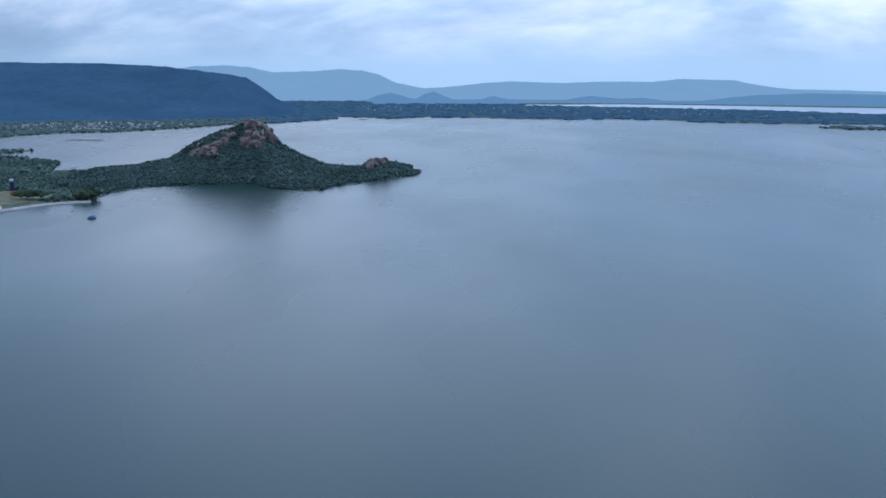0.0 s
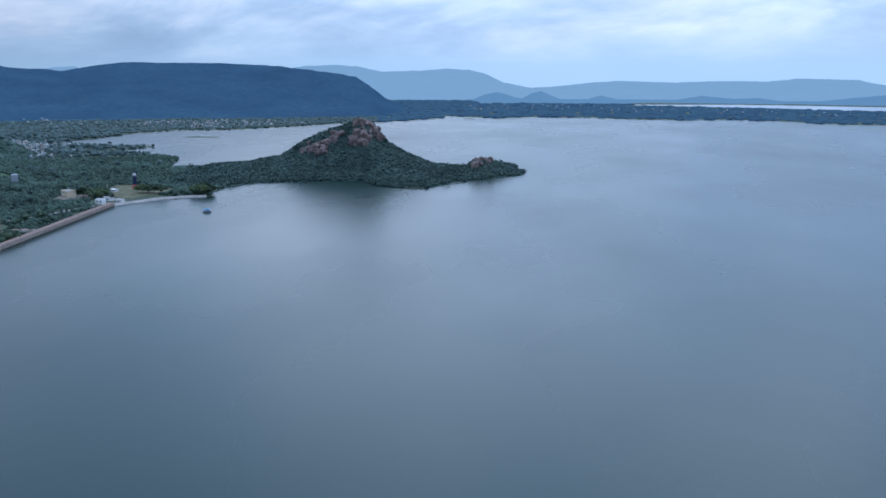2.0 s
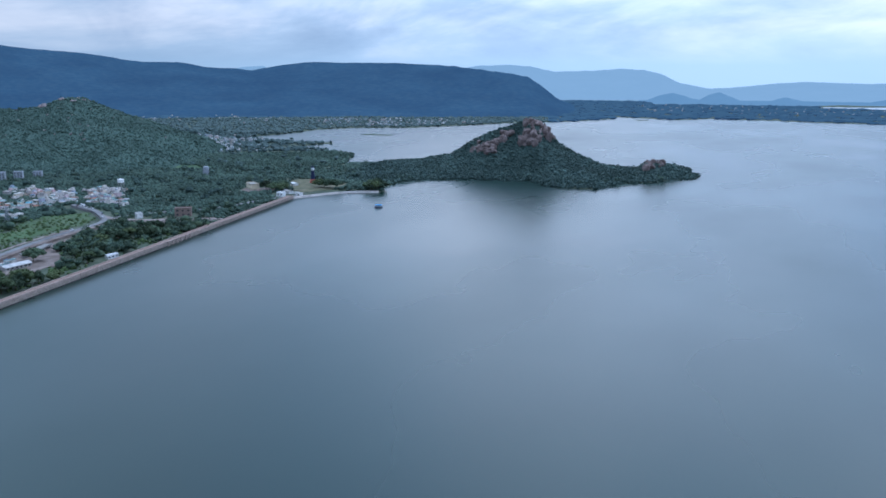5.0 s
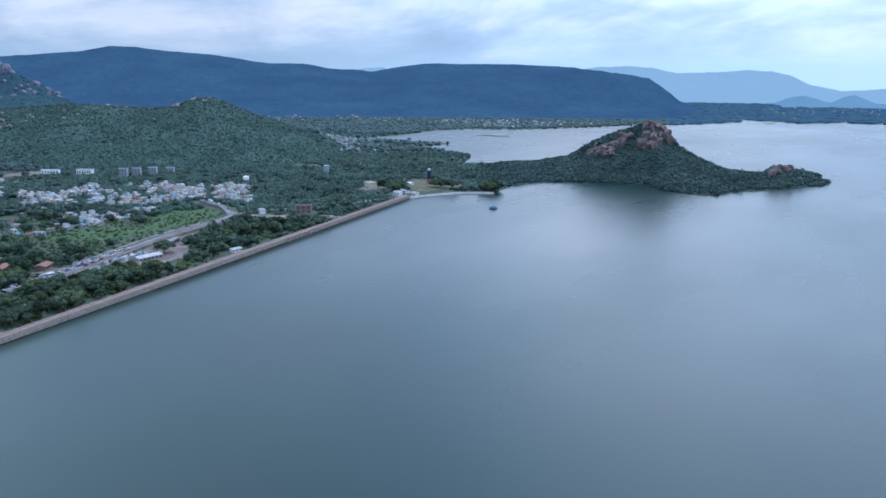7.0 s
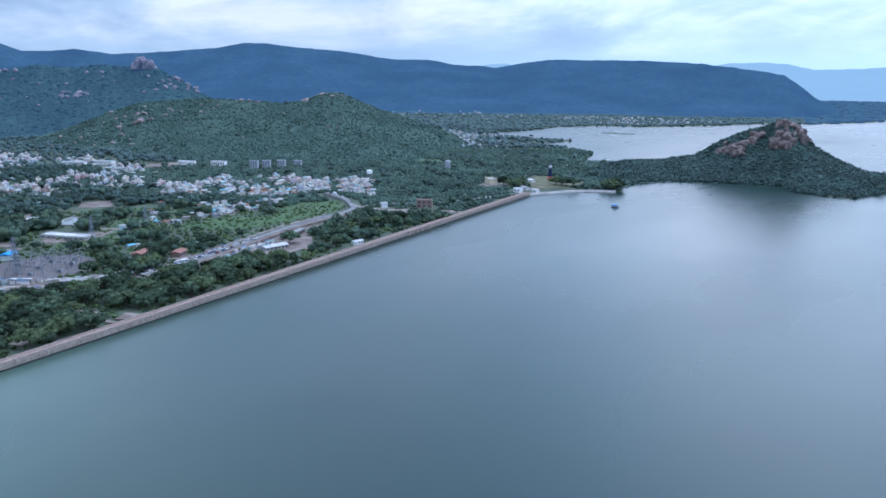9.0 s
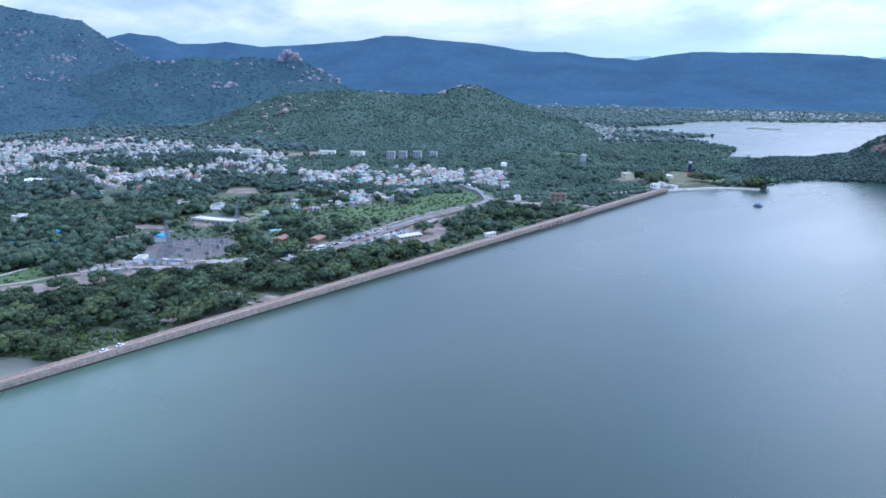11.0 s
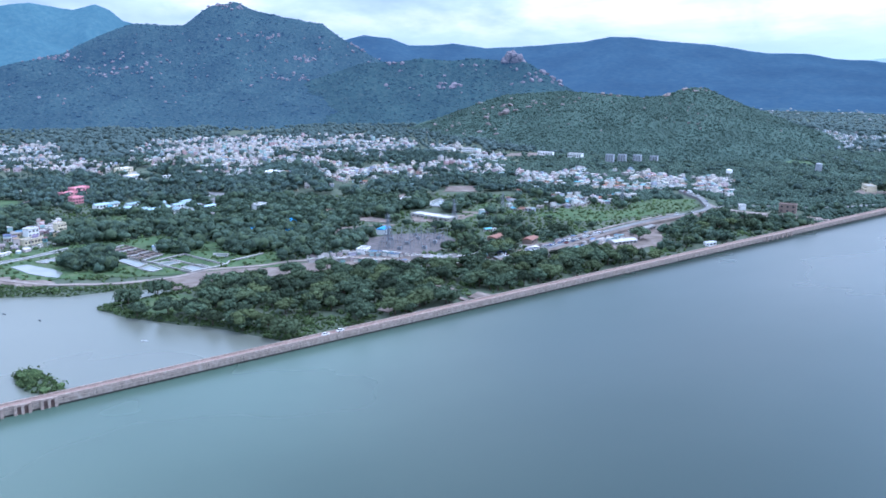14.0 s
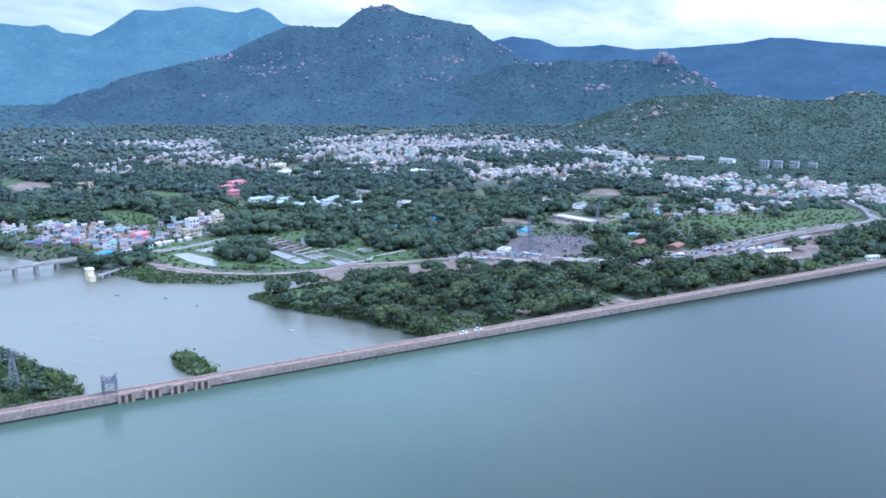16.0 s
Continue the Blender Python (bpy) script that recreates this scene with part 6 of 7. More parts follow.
def build_landmarks():
    W, C = MAT["white"], MAT["concrete"]
    block_building("shed", -698, 426, 18, 46, 14, 2.6, C, MAT["palecement"], "long shed with a pale flat cement roof", 1, 8, "shed")
    block_building("shed", -519, 497, -98, 22, 9, 2.8, C, MAT["palecement"], "low shed with a pale sheet roof beside the road", 1, 6, "shed", True)
    block_building("shed", -480, 556, -97, 11, 3, 2.4, W, W, "small white shed between trees behind the dam", 1, 3, "shed")
    block_building("brick_building", -543, 737, 30, 16, 8, 8.0, MAT["brick"], MAT["brick"], "square brown brick building standing alone in scrub", 2, 3)
    block_building("office_building", -585, 935, -40, 20, 10, 6.5, MAT["cream"], C, "cream two-storey building near the dam's end", 2, 5)
    block_building("gatehouse", -521, 893, -8, 9, 6, 4.0, W, W, "small white gatehouse at the end of the dam", 1, 2, "gatehouse")
    block_building("kiosk", -505, 905, -30, 12, 5, 3.2, W, C, "white low kiosk beside the lakeside promenade", 1, 4, "kiosk")
    block_building("school_building", -1176, 738, 28, 34, 10, 5.6, W, C, "long white two-storey building at the hill's foot", 2, 10)
    block_building("school_building", -1152, 772, 24, 30, 9, 5.2, W, C, "long white building beside the low hill", 2, 9)
    block_building("school_building", -1078, 736, 30, 24, 9, 4.6, W, C, "long white single-storey school block", 1, 7)
    block_building("hall", -1058, 846, 22, 26, 5, 5, W, W, "white hall at the edge of a bare field", 1, 6)
    block_building("hall", -1012, 866, 22, 22, 9, 6, W, C, "white block with a flat roof", 1, 6)
    for x, y, h in ((-944, 872, 10.5), (-938, 890, 10), (-926, 908, 9.5), (-917, 932, 7.5)):
        block_building("apartment_block", x, y, 35, 11, 10, h, MAT["greyblock"], MAT["greyblock"], "grey unfinished concrete apartment block", 4, 3, "apartment block", False, "grey apartment blocks")
    block_building("house_block", -789, 113, -70, 8, 7, 11, MAT["cream"], C, "tall cream block of flats by the river town", 4, 3)
    block_building("market_hall", -757, 45, -40, 15, 8, 5.5, MAT["pink"], MAT["pink"], "bright pink building above the river market", 2, 5)
    block_building("hall", -770, 88, -60, 18, 7, 4, MAT["cream"], C, "cream single-storey hall by the settling pools", 1, 6)
    for x, y, turn, w, d, h in ((-1000, 154, -65, 17, 9, 6.5), (-1027, 170, -60, 20, 10, 7), (-965, 156, -70, 12, 9, 6)):
        block_building("house_block", x, y, turn, w, d, h, MAT["pink"], MAT["pink"], "large pink house among trees", 2, 4, "building", False, "pink houses")
    block_building("house_block", -1156, 246, -62, 20, 12, 9, MAT["cream"], W, "cream three-storey building with a white roof", 3, 5)
    block_building("house_block", -1096, 243, -62, 18, 12, 7, MAT["white"], W, "broad white building at the town's edge", 2, 5)
    block_building("warehouse", -1047, 399, -58, 24, 16, 6, W, W, "white warehouse with a flat white roof", 1, 6, "warehouse")
    block_building("warehouse", -1052, 353, -58, 16, 12, 5, W, C, "white store building beside dark trees", 1, 4, "warehouse")
    block_building("house_block", -1081, 281, -60, 13, 9, 5, W, W, "white house among dark trees", 1, 3)
    block_building("house_block", -1090, 8, -75, 15, 9, 5, MAT["cream"], MAT["rooftile"], "orange-cream house beside a bare field", 1, 4)
    block_building("house_block", -787, 446, -40, 16, 9, 4.5, W, C, "white farm building near a small pool", 1, 4)
    block_building("house_block", -834, 305, -50, 15, 9, 4.5, W, C, "lone white house in a dense grove", 1, 4)
    block_building("house_block", -803, 92, -65, 10, 8, 6.4, W, C, "white two-storey house at the river town's edge", 2, 3)
    block_building("shed", -696, 13, -50, 14, 8, 4, MAT["blue"], MAT["blue"], "market shelter under a bright blue tarpaulin", 1, 3, "shed", True)
    block_building("shed", -541, 337, 40, 26, 7, 3.4, C, C, "long bus shelter with a grey sheet roof", 1, 6, "shed", True)
    block_building("control_house", -596, 300, -50, 12, 7, 4, W, C, "white control house of the substation", 1, 4)
    rng = random.Random(17)
    for x, y in ((-923, 182), (-889, 187), (-876, 199), (-862, 207), (-899, 222), (-873, 221), (-855, 226), (-896, 249), (-870, 248), (-858, 261), (-918, 171), (-843, 234), (-884, 238), (-910, 200)):
        block_building("shed", x, y, -62 + rng.uniform(-10, 10), rng.uniform(10, 16), rng.uniform(6, 9), rng.uniform(3, 4.2), W, MAT["paleblue"], "long low shed with a pale blue sheet roof", 1, 4, "shed", True, "pale blue roofed sheds")
    block_building("shed", -658, 351, -50, 14, 8, 4.5, W, MAT["blue"], "white shed with a bright blue sheet roof", 1, 3, "shed", True)
    block_building("shed", -700, 283, -60, 7, 5, 4, MAT["blue"], MAT["blue"], "small blue sheeted hut among dark trees", 1, 2, "shed", True)
    block_building("shed", -738, 299, -60, 10, 6, 5, MAT["blue"], MAT["blue"], "blue sheeted hut among dark trees", 1, 2, "shed", True)
    block_building("shed", -722, 255, -60, 8, 5, 4, MAT["blue"], MAT["blue"], "blue tarpaulin shelter under trees", 1, 2, "shed", True)
    block_building("control_house", -688, 168, -50, 7, 6, 4, W, MAT["blue"], "small white pump house with a blue roof", 1, 2)
    block_building("house_block", -582, 415, -60, 16, 8, 4, MAT["brick"], MAT["rooftile"], "house with a reddish tiled roof", 1, 4, "house", True)
    block_building("house_block", -560, 434, -60, 14, 8, 4, MAT["brick"], MAT["rooftile"], "house with a reddish roof by the road", 1, 4, "house", True)
    block_building("house", -579, 714, -40, 9, 6, 4, W, C, "small white house beside the dirt track", 1, 3, "house")
    block_building("house", -532, 668, -60, 7, 5, 3, W, C, "small white hut half hidden by trees", 1, 2, "house")
    block_building("pavilion", -552, 980, -30, 9, 5, 3, W, W, "small white pavilion on the lakeside lawn", 1, 3, "pavilion", True)
    block_building("pavilion", -524, 915, -30, 13, 6, 3.4, W, C, "low white pavilion beside the promenade", 1, 4, "pavilion", True)
    # overhead tank
    t = tagged(placed("water_tank", -722, 862), "white round overhead water tank on legs", "water tank")
    for k in range(4):
        a = 0.785 + k * 1.5708
        bm = bmesh.new()
        strut(bm, (3.2 * math.cos(a), 3.2 * math.sin(a), -1), (3.2 * math.cos(a), 3.2 * math.sin(a), 11), 0.7)
        part("leg", bm, C, t)
    bm = bmesh.new()
    bmesh.ops.create_cone(bm, cap_ends=True, segments=20, radius1=3.7, radius2=3.7, depth=3.8, matrix=pose(0, 0, 12.6))
    part("tank", bm, W, t)
    bm = bmesh.new()
    bmesh.ops.create_cone(bm, cap_ends=True, segments=20, radius1=3.9, radius2=0.5, depth=1.0, matrix=pose(0, 0, 15.0))
    part("lid", bm, W, t)
    s = tagged(placed("silo", -716, 1028), "pale grey round silo rising from scrub", "silo")
    bm = bmesh.new()
    bmesh.ops.create_cone(bm, cap_ends=True, segments=20, radius1=4.2, radius2=4.2, depth=13, matrix=pose(0, 0, 5.5))
    part("drum", bm, MAT["greyblock"], s)
    bm = bmesh.new()
    bmesh.ops.create_cone(bm, cap_ends=True, segments=20, radius1=4.4, radius2=0.6, depth=1.4, matrix=pose(0, 0, 12.7))
    part("cap", bm, MAT["greyblock"], s)
    # painted tower on the lakeside lawn
    t = tagged(placed("lookout_tower", -543, 1012), "navy blue tower with white head on a red plinth", "tower")
    bm = bmesh.new()
    bmesh.ops.create_cone(bm, cap_ends=True, segments=12, radius1=4.6, radius2=2.6, depth=5.5, matrix=pose(0, 0, 2.2))
    part("plinth", bm, MAT["red"], t)
    bm = bmesh.new()
    bmesh.ops.create_cone(bm, cap_ends=True, segments=16, radius1=2.7, radius2=2.2, depth=11, matrix=pose(0, 0, 10.2))
    part("shaft", bm, MAT["navy"], t)
    bm = bmesh.new()
    bmesh.ops.create_icosphere(bm, subdivisions=3, radius=2.2, matrix=pose(0, 0, 17.4) @ Matrix.Diagonal((1, 1, 1.2, 1)))
    part("head", bm, W, t)
    bm = bmesh.new()
    bmesh.ops.create_cone(bm, cap_ends=True, segments=12, radius1=2.4, radius2=1.2, depth=2.0, matrix=pose(0, 0, 20.3))
    part("cap", bm, MAT["navy"], t)
    # promenade revetment
    bm = bmesh.new()
    pts = smooth_line([(-507, 882), (-488, 915), (-472, 940), (-448, 958), (-430, 966)])
    rows = []
    for k, p in enumerate(pts):
        d = (pts[min(k + 1, len(pts) - 1)] - pts[max(k - 1, 0)]).normalized()
        n = Vector((d.y, -d.x))
        rows.append([bm.verts.new((p.x + n.x * o, p.y + n.y * o, z)) for o, z in ((-2.5, 0.5), (-2.5, 1.9), (1.0, 1.9), (1.1, 1.6), (3.0, -1.5))])
    for r, s in zip(rows, rows[1:]):
        for j in range(4):
            bm.faces.new((r[j], r[j + 1], s[j + 1], s[j]))
    pr = tagged(part("promenade", bm, MAT["promenade"]), "pale stone promenade and sloping revetment along the water", "promenade", kind="structure")
    bm = bmesh.new()
    for k, p in enumerate(pts[:-1]):
        q = pts[k + 1]
        strut(bm, (p.x, p.y, 2.8), (q.x, q.y, 2.8), 0.14)
        strut(bm, (p.x, p.y, 1.8), (p.x, p.y, 2.8), 0.14)
    part("railing", bm, MAT["steel"], pr)
    # tail bridge and intake
    b = tagged(empty("road_bridge", pose(-668, -42, 0, 0, 0, -72)), "grey concrete road bridge on piers over the tail pond", "bridge")
    part("deck", boxes((-60, -3.6, 5.2, 34, 3.6, 6.2)), C, b)
    for y in (-3.5, 3.2):
        part("railing", boxes((-60, y, 6.2, 34, y + 0.3, 7.1)), C, b)
    for k in range(7):
        part("pier", boxes((-54 + 14 * k, -2.6, -4, -51.6 + 14 * k, 2.6, 5.2)), C, b)
    i = tagged(empty("intake_tower", pose(-634, 3, 0, 0, 0, 20)), "cream square intake tower standing in the pond", "intake tower")
    part("tower", boxes((-2.8, -2.2, -4, 2.0, 2.2, 8)), MAT["cream"], i)
    part("roof", boxes((-3.2, -2.6, 8, 2.4, 2.6, 8.5)), W, i)
    part("annex", boxes((2.2, -2.0, -4, 5.5, 1.8, 4.2)), MAT["cream"], i)
    f = tagged(empty("footbridge", pose(-632, 8, 0, 0, 0, 138)), "steel footbridge leading from shore to the intake", "footbridge")
    part("deck", boxes((0, -1.6, 2.8, 34, 1.6, 3.4)), C, f)
    for y in (-1.55, 1.4):
        bm = bmesh.new()
        for k in range(12):
            box(bm, 0.4 + 3 * k, y, 3.4, 0.65 + 3 * k, y + 0.16, 4.8)
        box(bm, 0, y, 4.8, 34, y + 0.16, 5.0)
        part("railing", bm, MAT["steel"], f)
    for k in range(5):
        part("pier", boxes((3 + 7 * k, -1.2, -4, 4.0 + 7 * k, 1.2, 2.8)), C, f)


def pylon_prototype():
    ob = empty("pylon", Matrix.Identity(4))
    tagged(ob, "grey steel lattice power pylon with three arms", "pylon", "power pylons")
    h = 19.0
    for sx in (-1, 1):
        for sy in (-1, 1):
            bm = bmesh.new()
            strut(bm, (sx * 2.6, sy * 2.0, -0.6), (sx * 0.6, sy * 0.6, h * 0.75), 0.26)
            strut(bm, (sx * 0.6, sy * 0.6, h * 0.75), (0, 0, h), 0.24)
            part("leg", bm, MAT["steel"], ob)
    bm = bmesh.new()
    for k in range(8):
        z0, z1 = k * h * 0.75 / 8, (k + 1) * h * 0.75 / 8
        r0, r1 = 2.0 - 1.4 * k / 8, 2.0 - 1.4 * (k + 1) / 8
        for a, b in (((-1, -1), (1, -1)), ((1, -1), (1, 1)), ((1, 1), (-1, 1)), ((-1, 1), (-1, -1))):
            strut(bm, (a[0] * r0, a[1] * r0, z0), (b[0] * r1, b[1] * r1, z1), 0.15)
            strut(bm, (b[0] * r0, b[1] * r0, z0), (a[0] * r1, a[1] * r1, z1), 0.15)
    part("bracing", bm, MAT["steel"], ob)
    for z in (0.72, 0.82, 0.92):
        bm = bmesh.new()
        w = 3.6 - (z - 0.72) * 5
        strut(bm, (-w, 0, h * z), (w, 0, h * z), 0.22)
        strut(bm, (-w, 0, h * z), (0, 0, h * z + 1.6), 0.16)
        strut(bm, (w, 0, h * z), (0, 0, h * z + 1.6), 0.16)
        part("arm", bm, MAT["steel"], ob)
    return ob


def build_power():
    proto = pylon_prototype()
    first = True
    for x, y, a in ((-684, 440, 20), (-648, 350, 30), (-603, 326, 30), (-668, 636, 15), (-428, -34, 80), (-690, 500, 20)):
        m = pose(x, y, ground_at(x, y), 0, 0, a)
        if first:
            proto.matrix_world, first = m, False
        else:
            copy_thing(proto, m)
    rng = random.Random(8)
    fr = empty("switch_frame", Matrix.Identity(4))
    tagged(fr, "thin steel switchyard frame with insulators", "switchyard frame", "switchyard frames")
    for x in (-4, 4):
        bm = bmesh.new()
        strut(bm, (x, 0, -0.5), (x, 0, 7), 0.22)
        strut(bm, (x - 0.7, 0, -0.5), (x, 0, 7), 0.14)
        part("post", bm, MAT["steel"], fr)
    bm = bmesh.new()
    strut(bm, (-4.3, 0, 7), (4.3, 0, 7), 0.25)
    part("beam", bm, MAT["steel"], fr)
    for x in (-2.5, 0, 2.5):
        part("insulator", boxes((x - 0.15, -0.15, 5.7, x + 0.15, 0.15, 6.9)), MAT["rust"], fr)
    tr = empty("transformer", Matrix.Identity(4))
    tagged(tr, "grey oil-filled power transformer on a gravel yard", "transformer", "transformers")
    part("tank", boxes((-1.6, -1.0, 0, 1.6, 1.0, 2.6)), MAT["greyblock"], tr)
    for y in (-1.5, 1.1):
        bm = bmesh.new()
        for k in range(6):
            box(bm, -1.4 + 0.5 * k, y, 0.4, -1.3 + 0.5 * k, y + 0.4, 2.3)
        part("radiator", bm, MAT["steel"], tr)
    for x in (-0.9, 0, 0.9):
        bm = bmesh.new()
        bmesh.ops.create_cone(bm, cap_ends=True, segments=8, radius1=0.2, radius2=0.1, depth=1.2, matrix=pose(x, 0, 3.2))
        part("bushing", bm, MAT["rust"], tr)
    spread([tr], [(0, pose(x, y, ground_at(x, y) + 0.4, 0, 0, 35)) for x, y in ((-628, 342), (-618, 362), (-606, 345), (-598, 366), (-592, 330), (-612, 378), (-632, 368), (-584, 348))])
    n = 0
    for i in range(5):
        for j in range(5):
            x, y = -640 + 11 * i + 3 * j, 372 - 8 * i + 11.0 * j - 22
            if float(inside_distance(np.array([x]), np.array([y]), SUBSTATION)[0]) < 3:
                continue
            m = pose(x, y, ground_at(x, y) + 0.4, 0, 0, rng.choice((35, 35, 125)) + rng.uniform(-4, 4))
            if n == 0:
                fr.matrix_world = m
            else:
                copy_thing(fr, m)
            n += 1


def car_prototype(length=4.2, high=1.5, van=False, paint=None, label=""):
    paint = paint or MAT["paint"]
    ob = empty("car", Matrix.Identity(4))
    tagged(ob, label or ("parked car on the roadside" if not van else "parked bus on the roadside"), "car" if not van else "bus", "parked vehicles")
    w = 1.75 if not van else 2.5
    bm = boxes((-length / 2, -w / 2, 0.35, length / 2, w / 2, high * (0.6 if not van else 0.95)))
    bmesh.ops.bevel(bm, geom=bm.edges[:], offset=0.12, segments=1, affect="EDGES")
    body = part("body", bm, paint, ob)
    bm = bmesh.new()
    a, b, z0, z1 = (-length * 0.33, length * 0.22, high * 0.6, high) if not van else (-length * 0.46, length * 0.47, high * 0.55, high * 0.8)
    k = 0.35 if not van else 0.0
    ww = w / 2 - 0.06 if not van else w / 2 + 0.02
    v = [bm.verts.new(p) for p in ((a, -ww, z0), (b, -ww, z0), (b, ww, z0), (a, ww, z0), (a + k, -ww + k * 0.3, z1), (b - k * 1.6, -ww + k * 0.3, z1), (b - k * 1.6, ww - k * 0.3, z1), (a + k, ww - k * 0.3, z1))]
    for f in ((4, 5, 6, 7), (0, 1, 5, 4), (1, 2, 6, 5), (2, 3, 7, 6), (3, 0, 4, 7)):
        bm.faces.new([v[q] for q in f])
    part("glazing", bm, MAT["window"], body)
    part("roof", boxes((a + k, -ww + k * 0.3, z1, b - k * 1.6, ww - k * 0.3, z1 + 0.06)), paint, body)
    for x in (-length * 0.31, length * 0.31):
        for y in (-w / 2, w / 2):
            bm = bmesh.new()
            bmesh.ops.create_cone(bm, cap_ends=True, segments=10, radius1=0.34, radius2=0.34, depth=0.22, matrix=pose(x, y, 0.34, 90))
            part("wheel", bm, MAT["tyre"], ob)
    return ob


def stall_prototype(w, d, h):
    ob = empty("market_stall", Matrix.Identity(4))
    tagged(ob, "roadside market stall with a coloured sheet roof", "stall", "market stalls")
    part("counter", boxes((-w / 2 + 0.3, -d / 2 + 0.3, -0.5, w / 2 - 0.3, d / 2 - 0.3, h * 0.75)), MAT["plaster"], ob)
    bm = bmesh.new()
    v = [bm.verts.new(p) for p in ((-w / 2, -d / 2, h * 0.85), (w / 2, -d / 2, h * 0.85), (w / 2, d / 2, h), (-w / 2, d / 2, h), (-w / 2, -d / 2, h * 0.85 + 0.12), (w / 2, -d / 2, h * 0.85 + 0.12), (w / 2, d / 2, h + 0.12), (-w / 2, d / 2, h + 0.12))]
    for f in ((3, 2, 1, 0), (4, 5, 6, 7), (0, 1, 5, 4), (1, 2, 6, 5), (2, 3, 7, 6), (3, 0, 4, 7)):
        bm.faces.new([v[k] for k in f])
    part("roof", bm, MAT["tarp"], ob)
    for x in (-w / 2 + 0.1, w / 2 - 0.1):
        for y in (-d / 2 + 0.1, d / 2 - 0.1):
            part("post", boxes((x - 0.06, y - 0.06, -0.5, x + 0.06, y + 0.06, h * 0.85)), MAT["steel"], ob)
    return ob


def discard(ob):
    for o in (*ob.children_recursive, ob):
        bpy.data.objects.remove(o)


def spread(protos, spots):
    used = set()
    for k, m in spots:
        if k in used:
            copy_thing(protos[k], m)
        else:
            used.add(k)
            protos[k].matrix_world = m
    for k, ob in enumerate(protos):
        if k not in used:
            discard(ob)


def build_traffic():
    rng = random.Random(21)
    cars = [car_prototype(), car_prototype(4.6, 1.7), car_prototype(8.5, 2.9, True)]
    spots = []
    line = smooth_line(ROAD, 3.0)
    for k, p in enumerate(line[:-1]):
        d = (line[k + 1] - p).normalized()
        a = math.degrees(math.atan2(d.y, d.x))
        busy = 395 < p.y < 520
        for side in ((-2.2, 2.2) if busy else (-1.7, 1.7)):
            if rng.random() < (0.36 if busy else 0.05):
                q = p + Vector((-d.y, d.x)) * side
                spots.append((rng.choices((0, 1, 2), (8, 4, 0.25))[0], pose(q.x, q.y, ground_at(p.x, p.y) + 2.8, 0, 0, a + rng.choice((0, 180)))))
    for k in range(46):
        x, y = rng.uniform(-552, -520), rng.uniform(352, 425)
        if float(polyline_distance(np.array([x]), np.array([y]), ROAD)[0]) > 8.5:
            spots.append((rng.choices((0, 1, 2), (6, 4, 1))[0], pose(x, y, ground_at(x, y) + 0.45, 0, 0, rng.uniform(0, 180))))
    spread(cars, spots)
    for s, side in ((420.0, 2.2), (430.0, 3.2)):
        spread([car_prototype(4.4, 1.6, False, MAT["white"], "white car driving along the dam road")], [(0, dam_matrix(s, DECK + 0.06, side))])
    stalls = [stall_prototype(3.8, 2.8, 2.6), stall_prototype(6.4, 3.4, 2.9), stall_prototype(2.8, 2.4, 2.3)]
    spots = []
    for k, p in enumerate(line[:-1]):
        d = (line[k + 1] - p).normalized()
        a = math.degrees(math.atan2(d.y, d.x))
        if (372 < p.y < 505) and k % 2 == 0:
            for side in (-11.0, 11.0, 14.0, 18.0):
                if rng.random() < 0.45:
                    q = p + Vector((-d.y, d.x)) * (side + rng.uniform(-1.5, 1.5))
                    spots.append((rng.randrange(3), pose(q.x, q.y, ground_at(q.x, q.y) + 0.45, 0, 0, a + rng.uniform(-8, 8))))
    low = smooth_line(TRACK, 4.0)
    for k, p in enumerate(low[:-1]):
        d = (low[k + 1] - p).normalized()
        if 255 < p.y < 372:
            for side in (-8, -11, -15, 7.0, 10.0, 13.5):
                if rng.random() < 0.5:
                    q = p + Vector((-d.y, d.x)) * (side + rng.uniform(-1, 1))
                    spots.append((rng.randrange(3), pose(q.x, q.y, ground_at(q.x, q.y) + 0.45, 0, 0, math.degrees(math.atan2(d.y, d.x)) + rng.uniform(-35, 35))))
    # along the river town's quay
    for k in range(26):
        t = k / 25
        x, y = -700 - 62 * t + rng.uniform(-3, 3), 24 + 84 * t + rng.uniform(-3, 3)
        spots.append((rng.randrange(3), pose(x, y, ground_at(x, y), 0, 0, 126 + rng.uniform(-8, 8))))
    spread(stalls, spots)
    # flyover slab beside the road
    f = tagged(empty("flyover", pose(-545, 545, 0, 0, 0, 108)), "short grey concrete flyover on columns", "flyover")
    part("deck", boxes((-22, -3, 4.2, 22, 3, 5.0)), MAT["concrete"], f)
    for y in (-3, 2.7):
        part("railing", boxes((-22, y, 5.0, 22, y + 0.3, 5.7)), MAT["concrete"], f)
    for k in range(5):
        part("column", boxes((-20 + 9.7 * k, -2.2, 0, -18.8 + 9.7 * k, 2.2, 4.2)), MAT["concrete"], f)


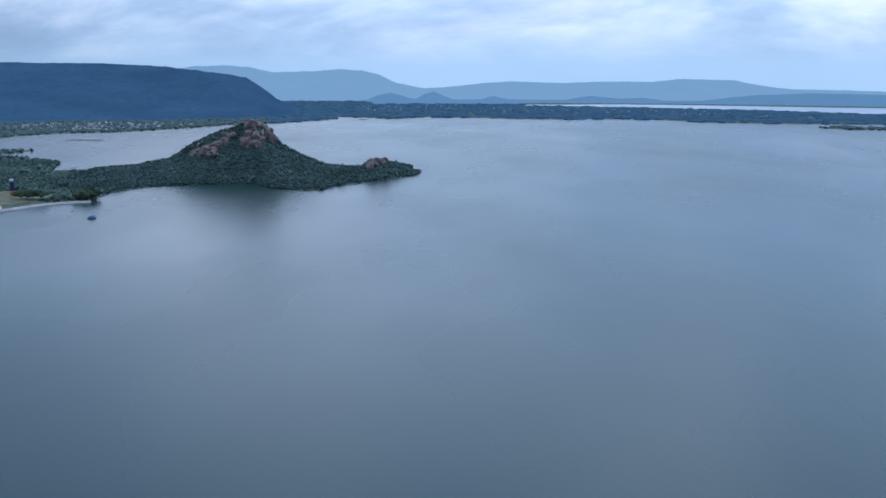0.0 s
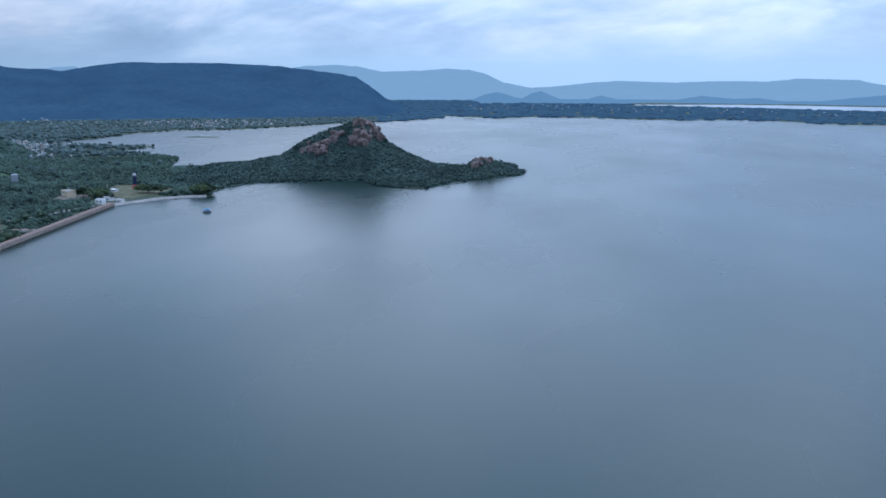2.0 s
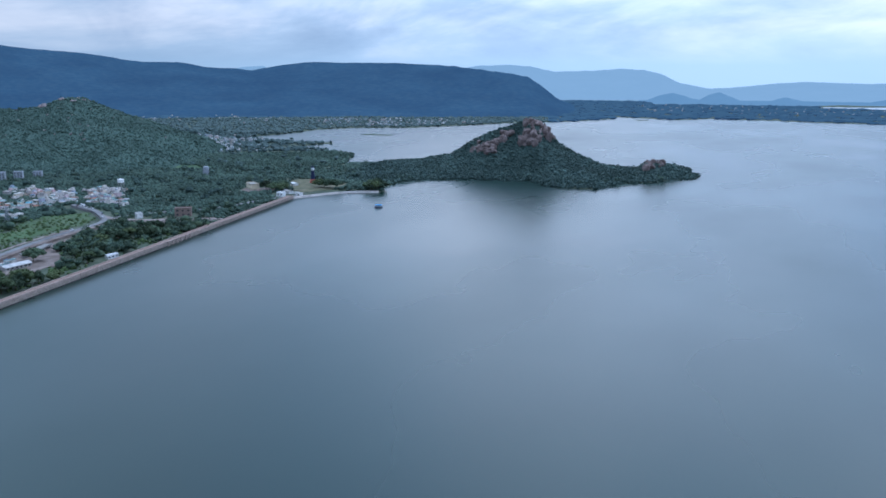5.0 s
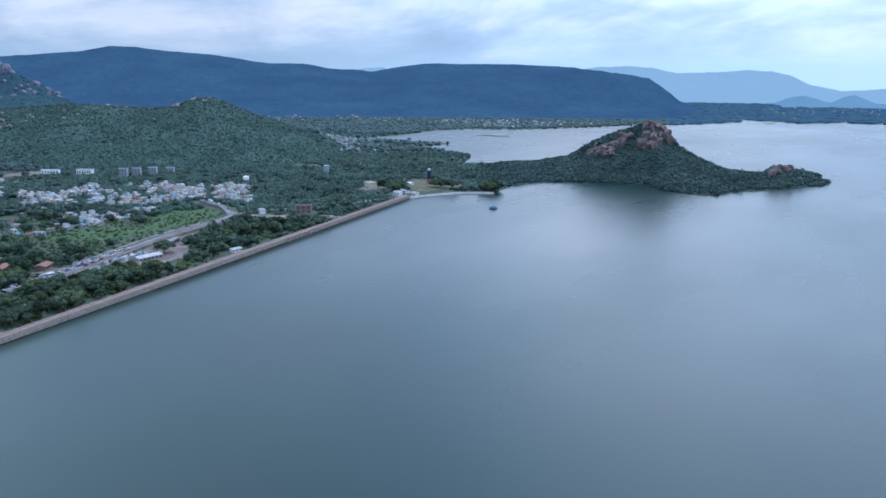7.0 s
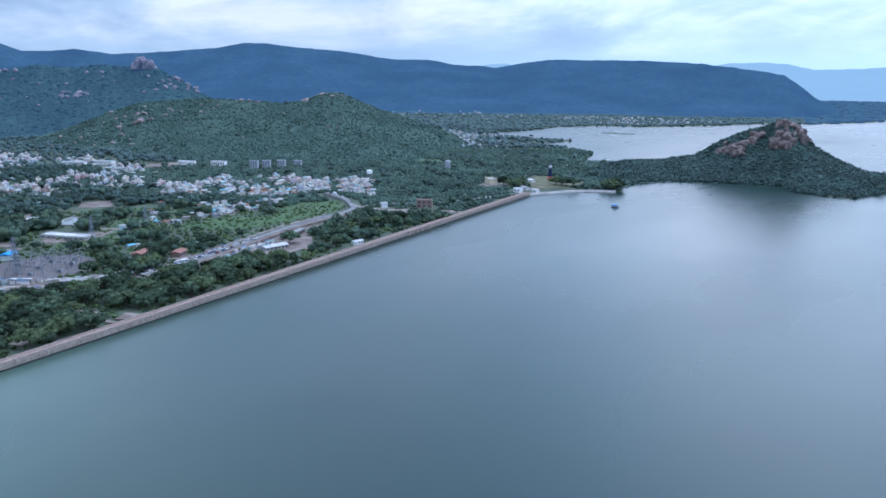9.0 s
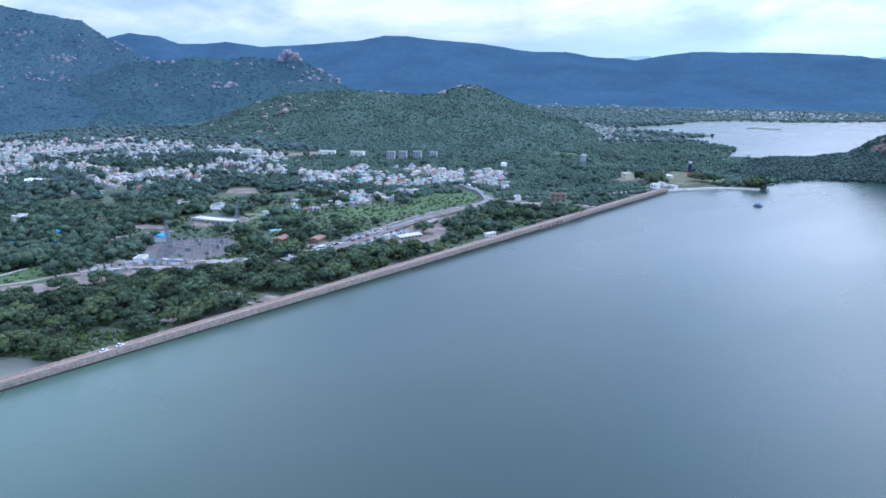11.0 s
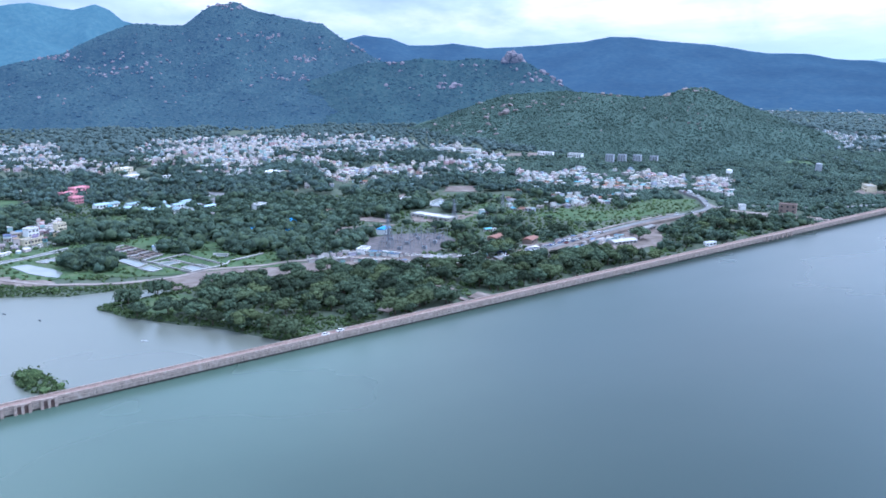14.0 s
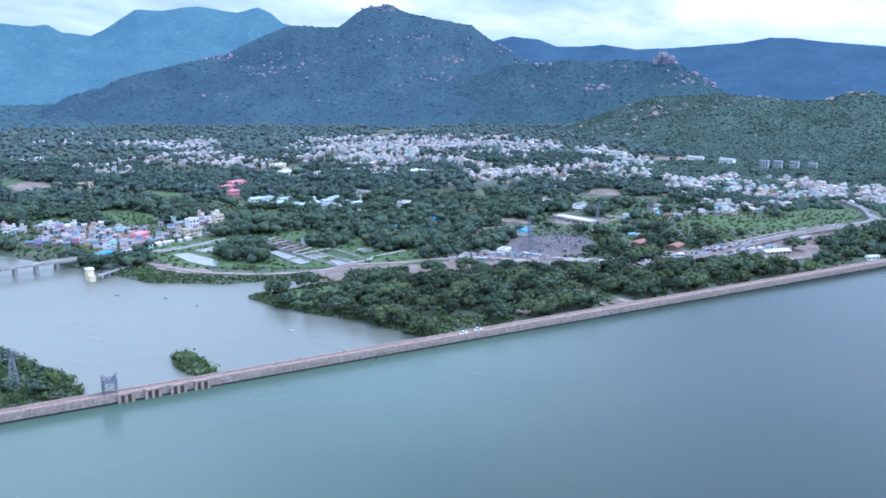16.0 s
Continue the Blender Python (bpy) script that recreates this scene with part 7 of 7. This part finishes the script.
def build_boats():
    r = tagged(empty("raft", pose(-384, 862, 0, 0, 0, 20)), "blue canopied pontoon raft floating off the shore", "raft")
    part("pontoon", boxes((-4.6, -2.4, -0.4, 4.6, 2.4, 0.55)), MAT["navy"], r)
    part("canopy", boxes((-3.6, -2.1, 2.6, 3.6, 2.1, 2.85)), MAT["blue"], r)
    part("cabin", boxes((-2.6, -1.4, 0.55, 2.2, 1.4, 2.2)), MAT["greyblock"], r)
    for x in (-3.4, 3.4):
        for y in (-1.9, 1.9):
            part("post", boxes((x - 0.08, y - 0.08, 0.55, x + 0.08, y + 0.08, 2.6)), MAT["steel"], r)

    def boat(mat):
        ob = empty("boat", Matrix.Identity(4))
        tagged(ob, "small open fishing boat on the water", "boat", "small boats")
        bm = bmesh.new()
        rows = []
        for x, w, z in ((-1.7, 0.35, 0.45), (-0.9, 0.6, 0.38), (0.6, 0.6, 0.38), (1.4, 0.35, 0.45), (1.9, 0.05, 0.6)):
            rows.append([bm.verts.new(p) for p in ((x, -w, z), (x, -w * 0.6, -0.2), (x, w * 0.6, -0.2), (x, w, z))])
        for a, b in zip(rows, rows[1:]):
            for j in range(3):
                bm.faces.new((a[j], b[j], b[j + 1], a[j + 1]))
        bm.faces.new(rows[0])
        part("hull", bm, mat, ob)
        part("seat", boxes((-0.7, -0.55, 0.2, -0.5, 0.55, 0.26)), MAT["bark"], ob)
        part("seat", boxes((0.5, -0.55, 0.2, 0.7, 0.55, 0.26)), MAT["bark"], ob)
        return ob

    spread([boat(MAT["greyblock"]), boat(MAT["white"])], [(0, pose(-423, 904, 0, 0, 0, 30)), (1, pose(-388, 939, 0, 0, 0, 80)), (1, pose(-367, 992, 0, 0, 0, 10)), (0, pose(-332, 1011, 0, 0, 0, 50)), (0, pose(-648, 1473, 0, 0, 0, 0)),
                                                     (0, pose(-681, 1450, 0, 0, 0, 40)), (0, pose(-603, 1518, 0, 0, 0, 90)), (0, pose(-592, 1525, 0, 0, 0, 10)), (0, pose(-585, 18, 0, 0, 0, 70)), (0, pose(-566, 46, 0, 0, 0, 30)),
                                                     (0, pose(-541, 62, 0, 0, 0, 10)), (1, pose(-470, 104, 0, 0, 0, 60)), (1, pose(-418, 76, 0, 0, 0, 80))])


# ---- assembly ----
dam = build_dam()
build_gantry()
build_plan()
build_landmarks()
build_power()
build_traffic()
build_boats()
HOUSES = build_houses()
build_rocks()
build_trees(HOUSES)
build_scrub()
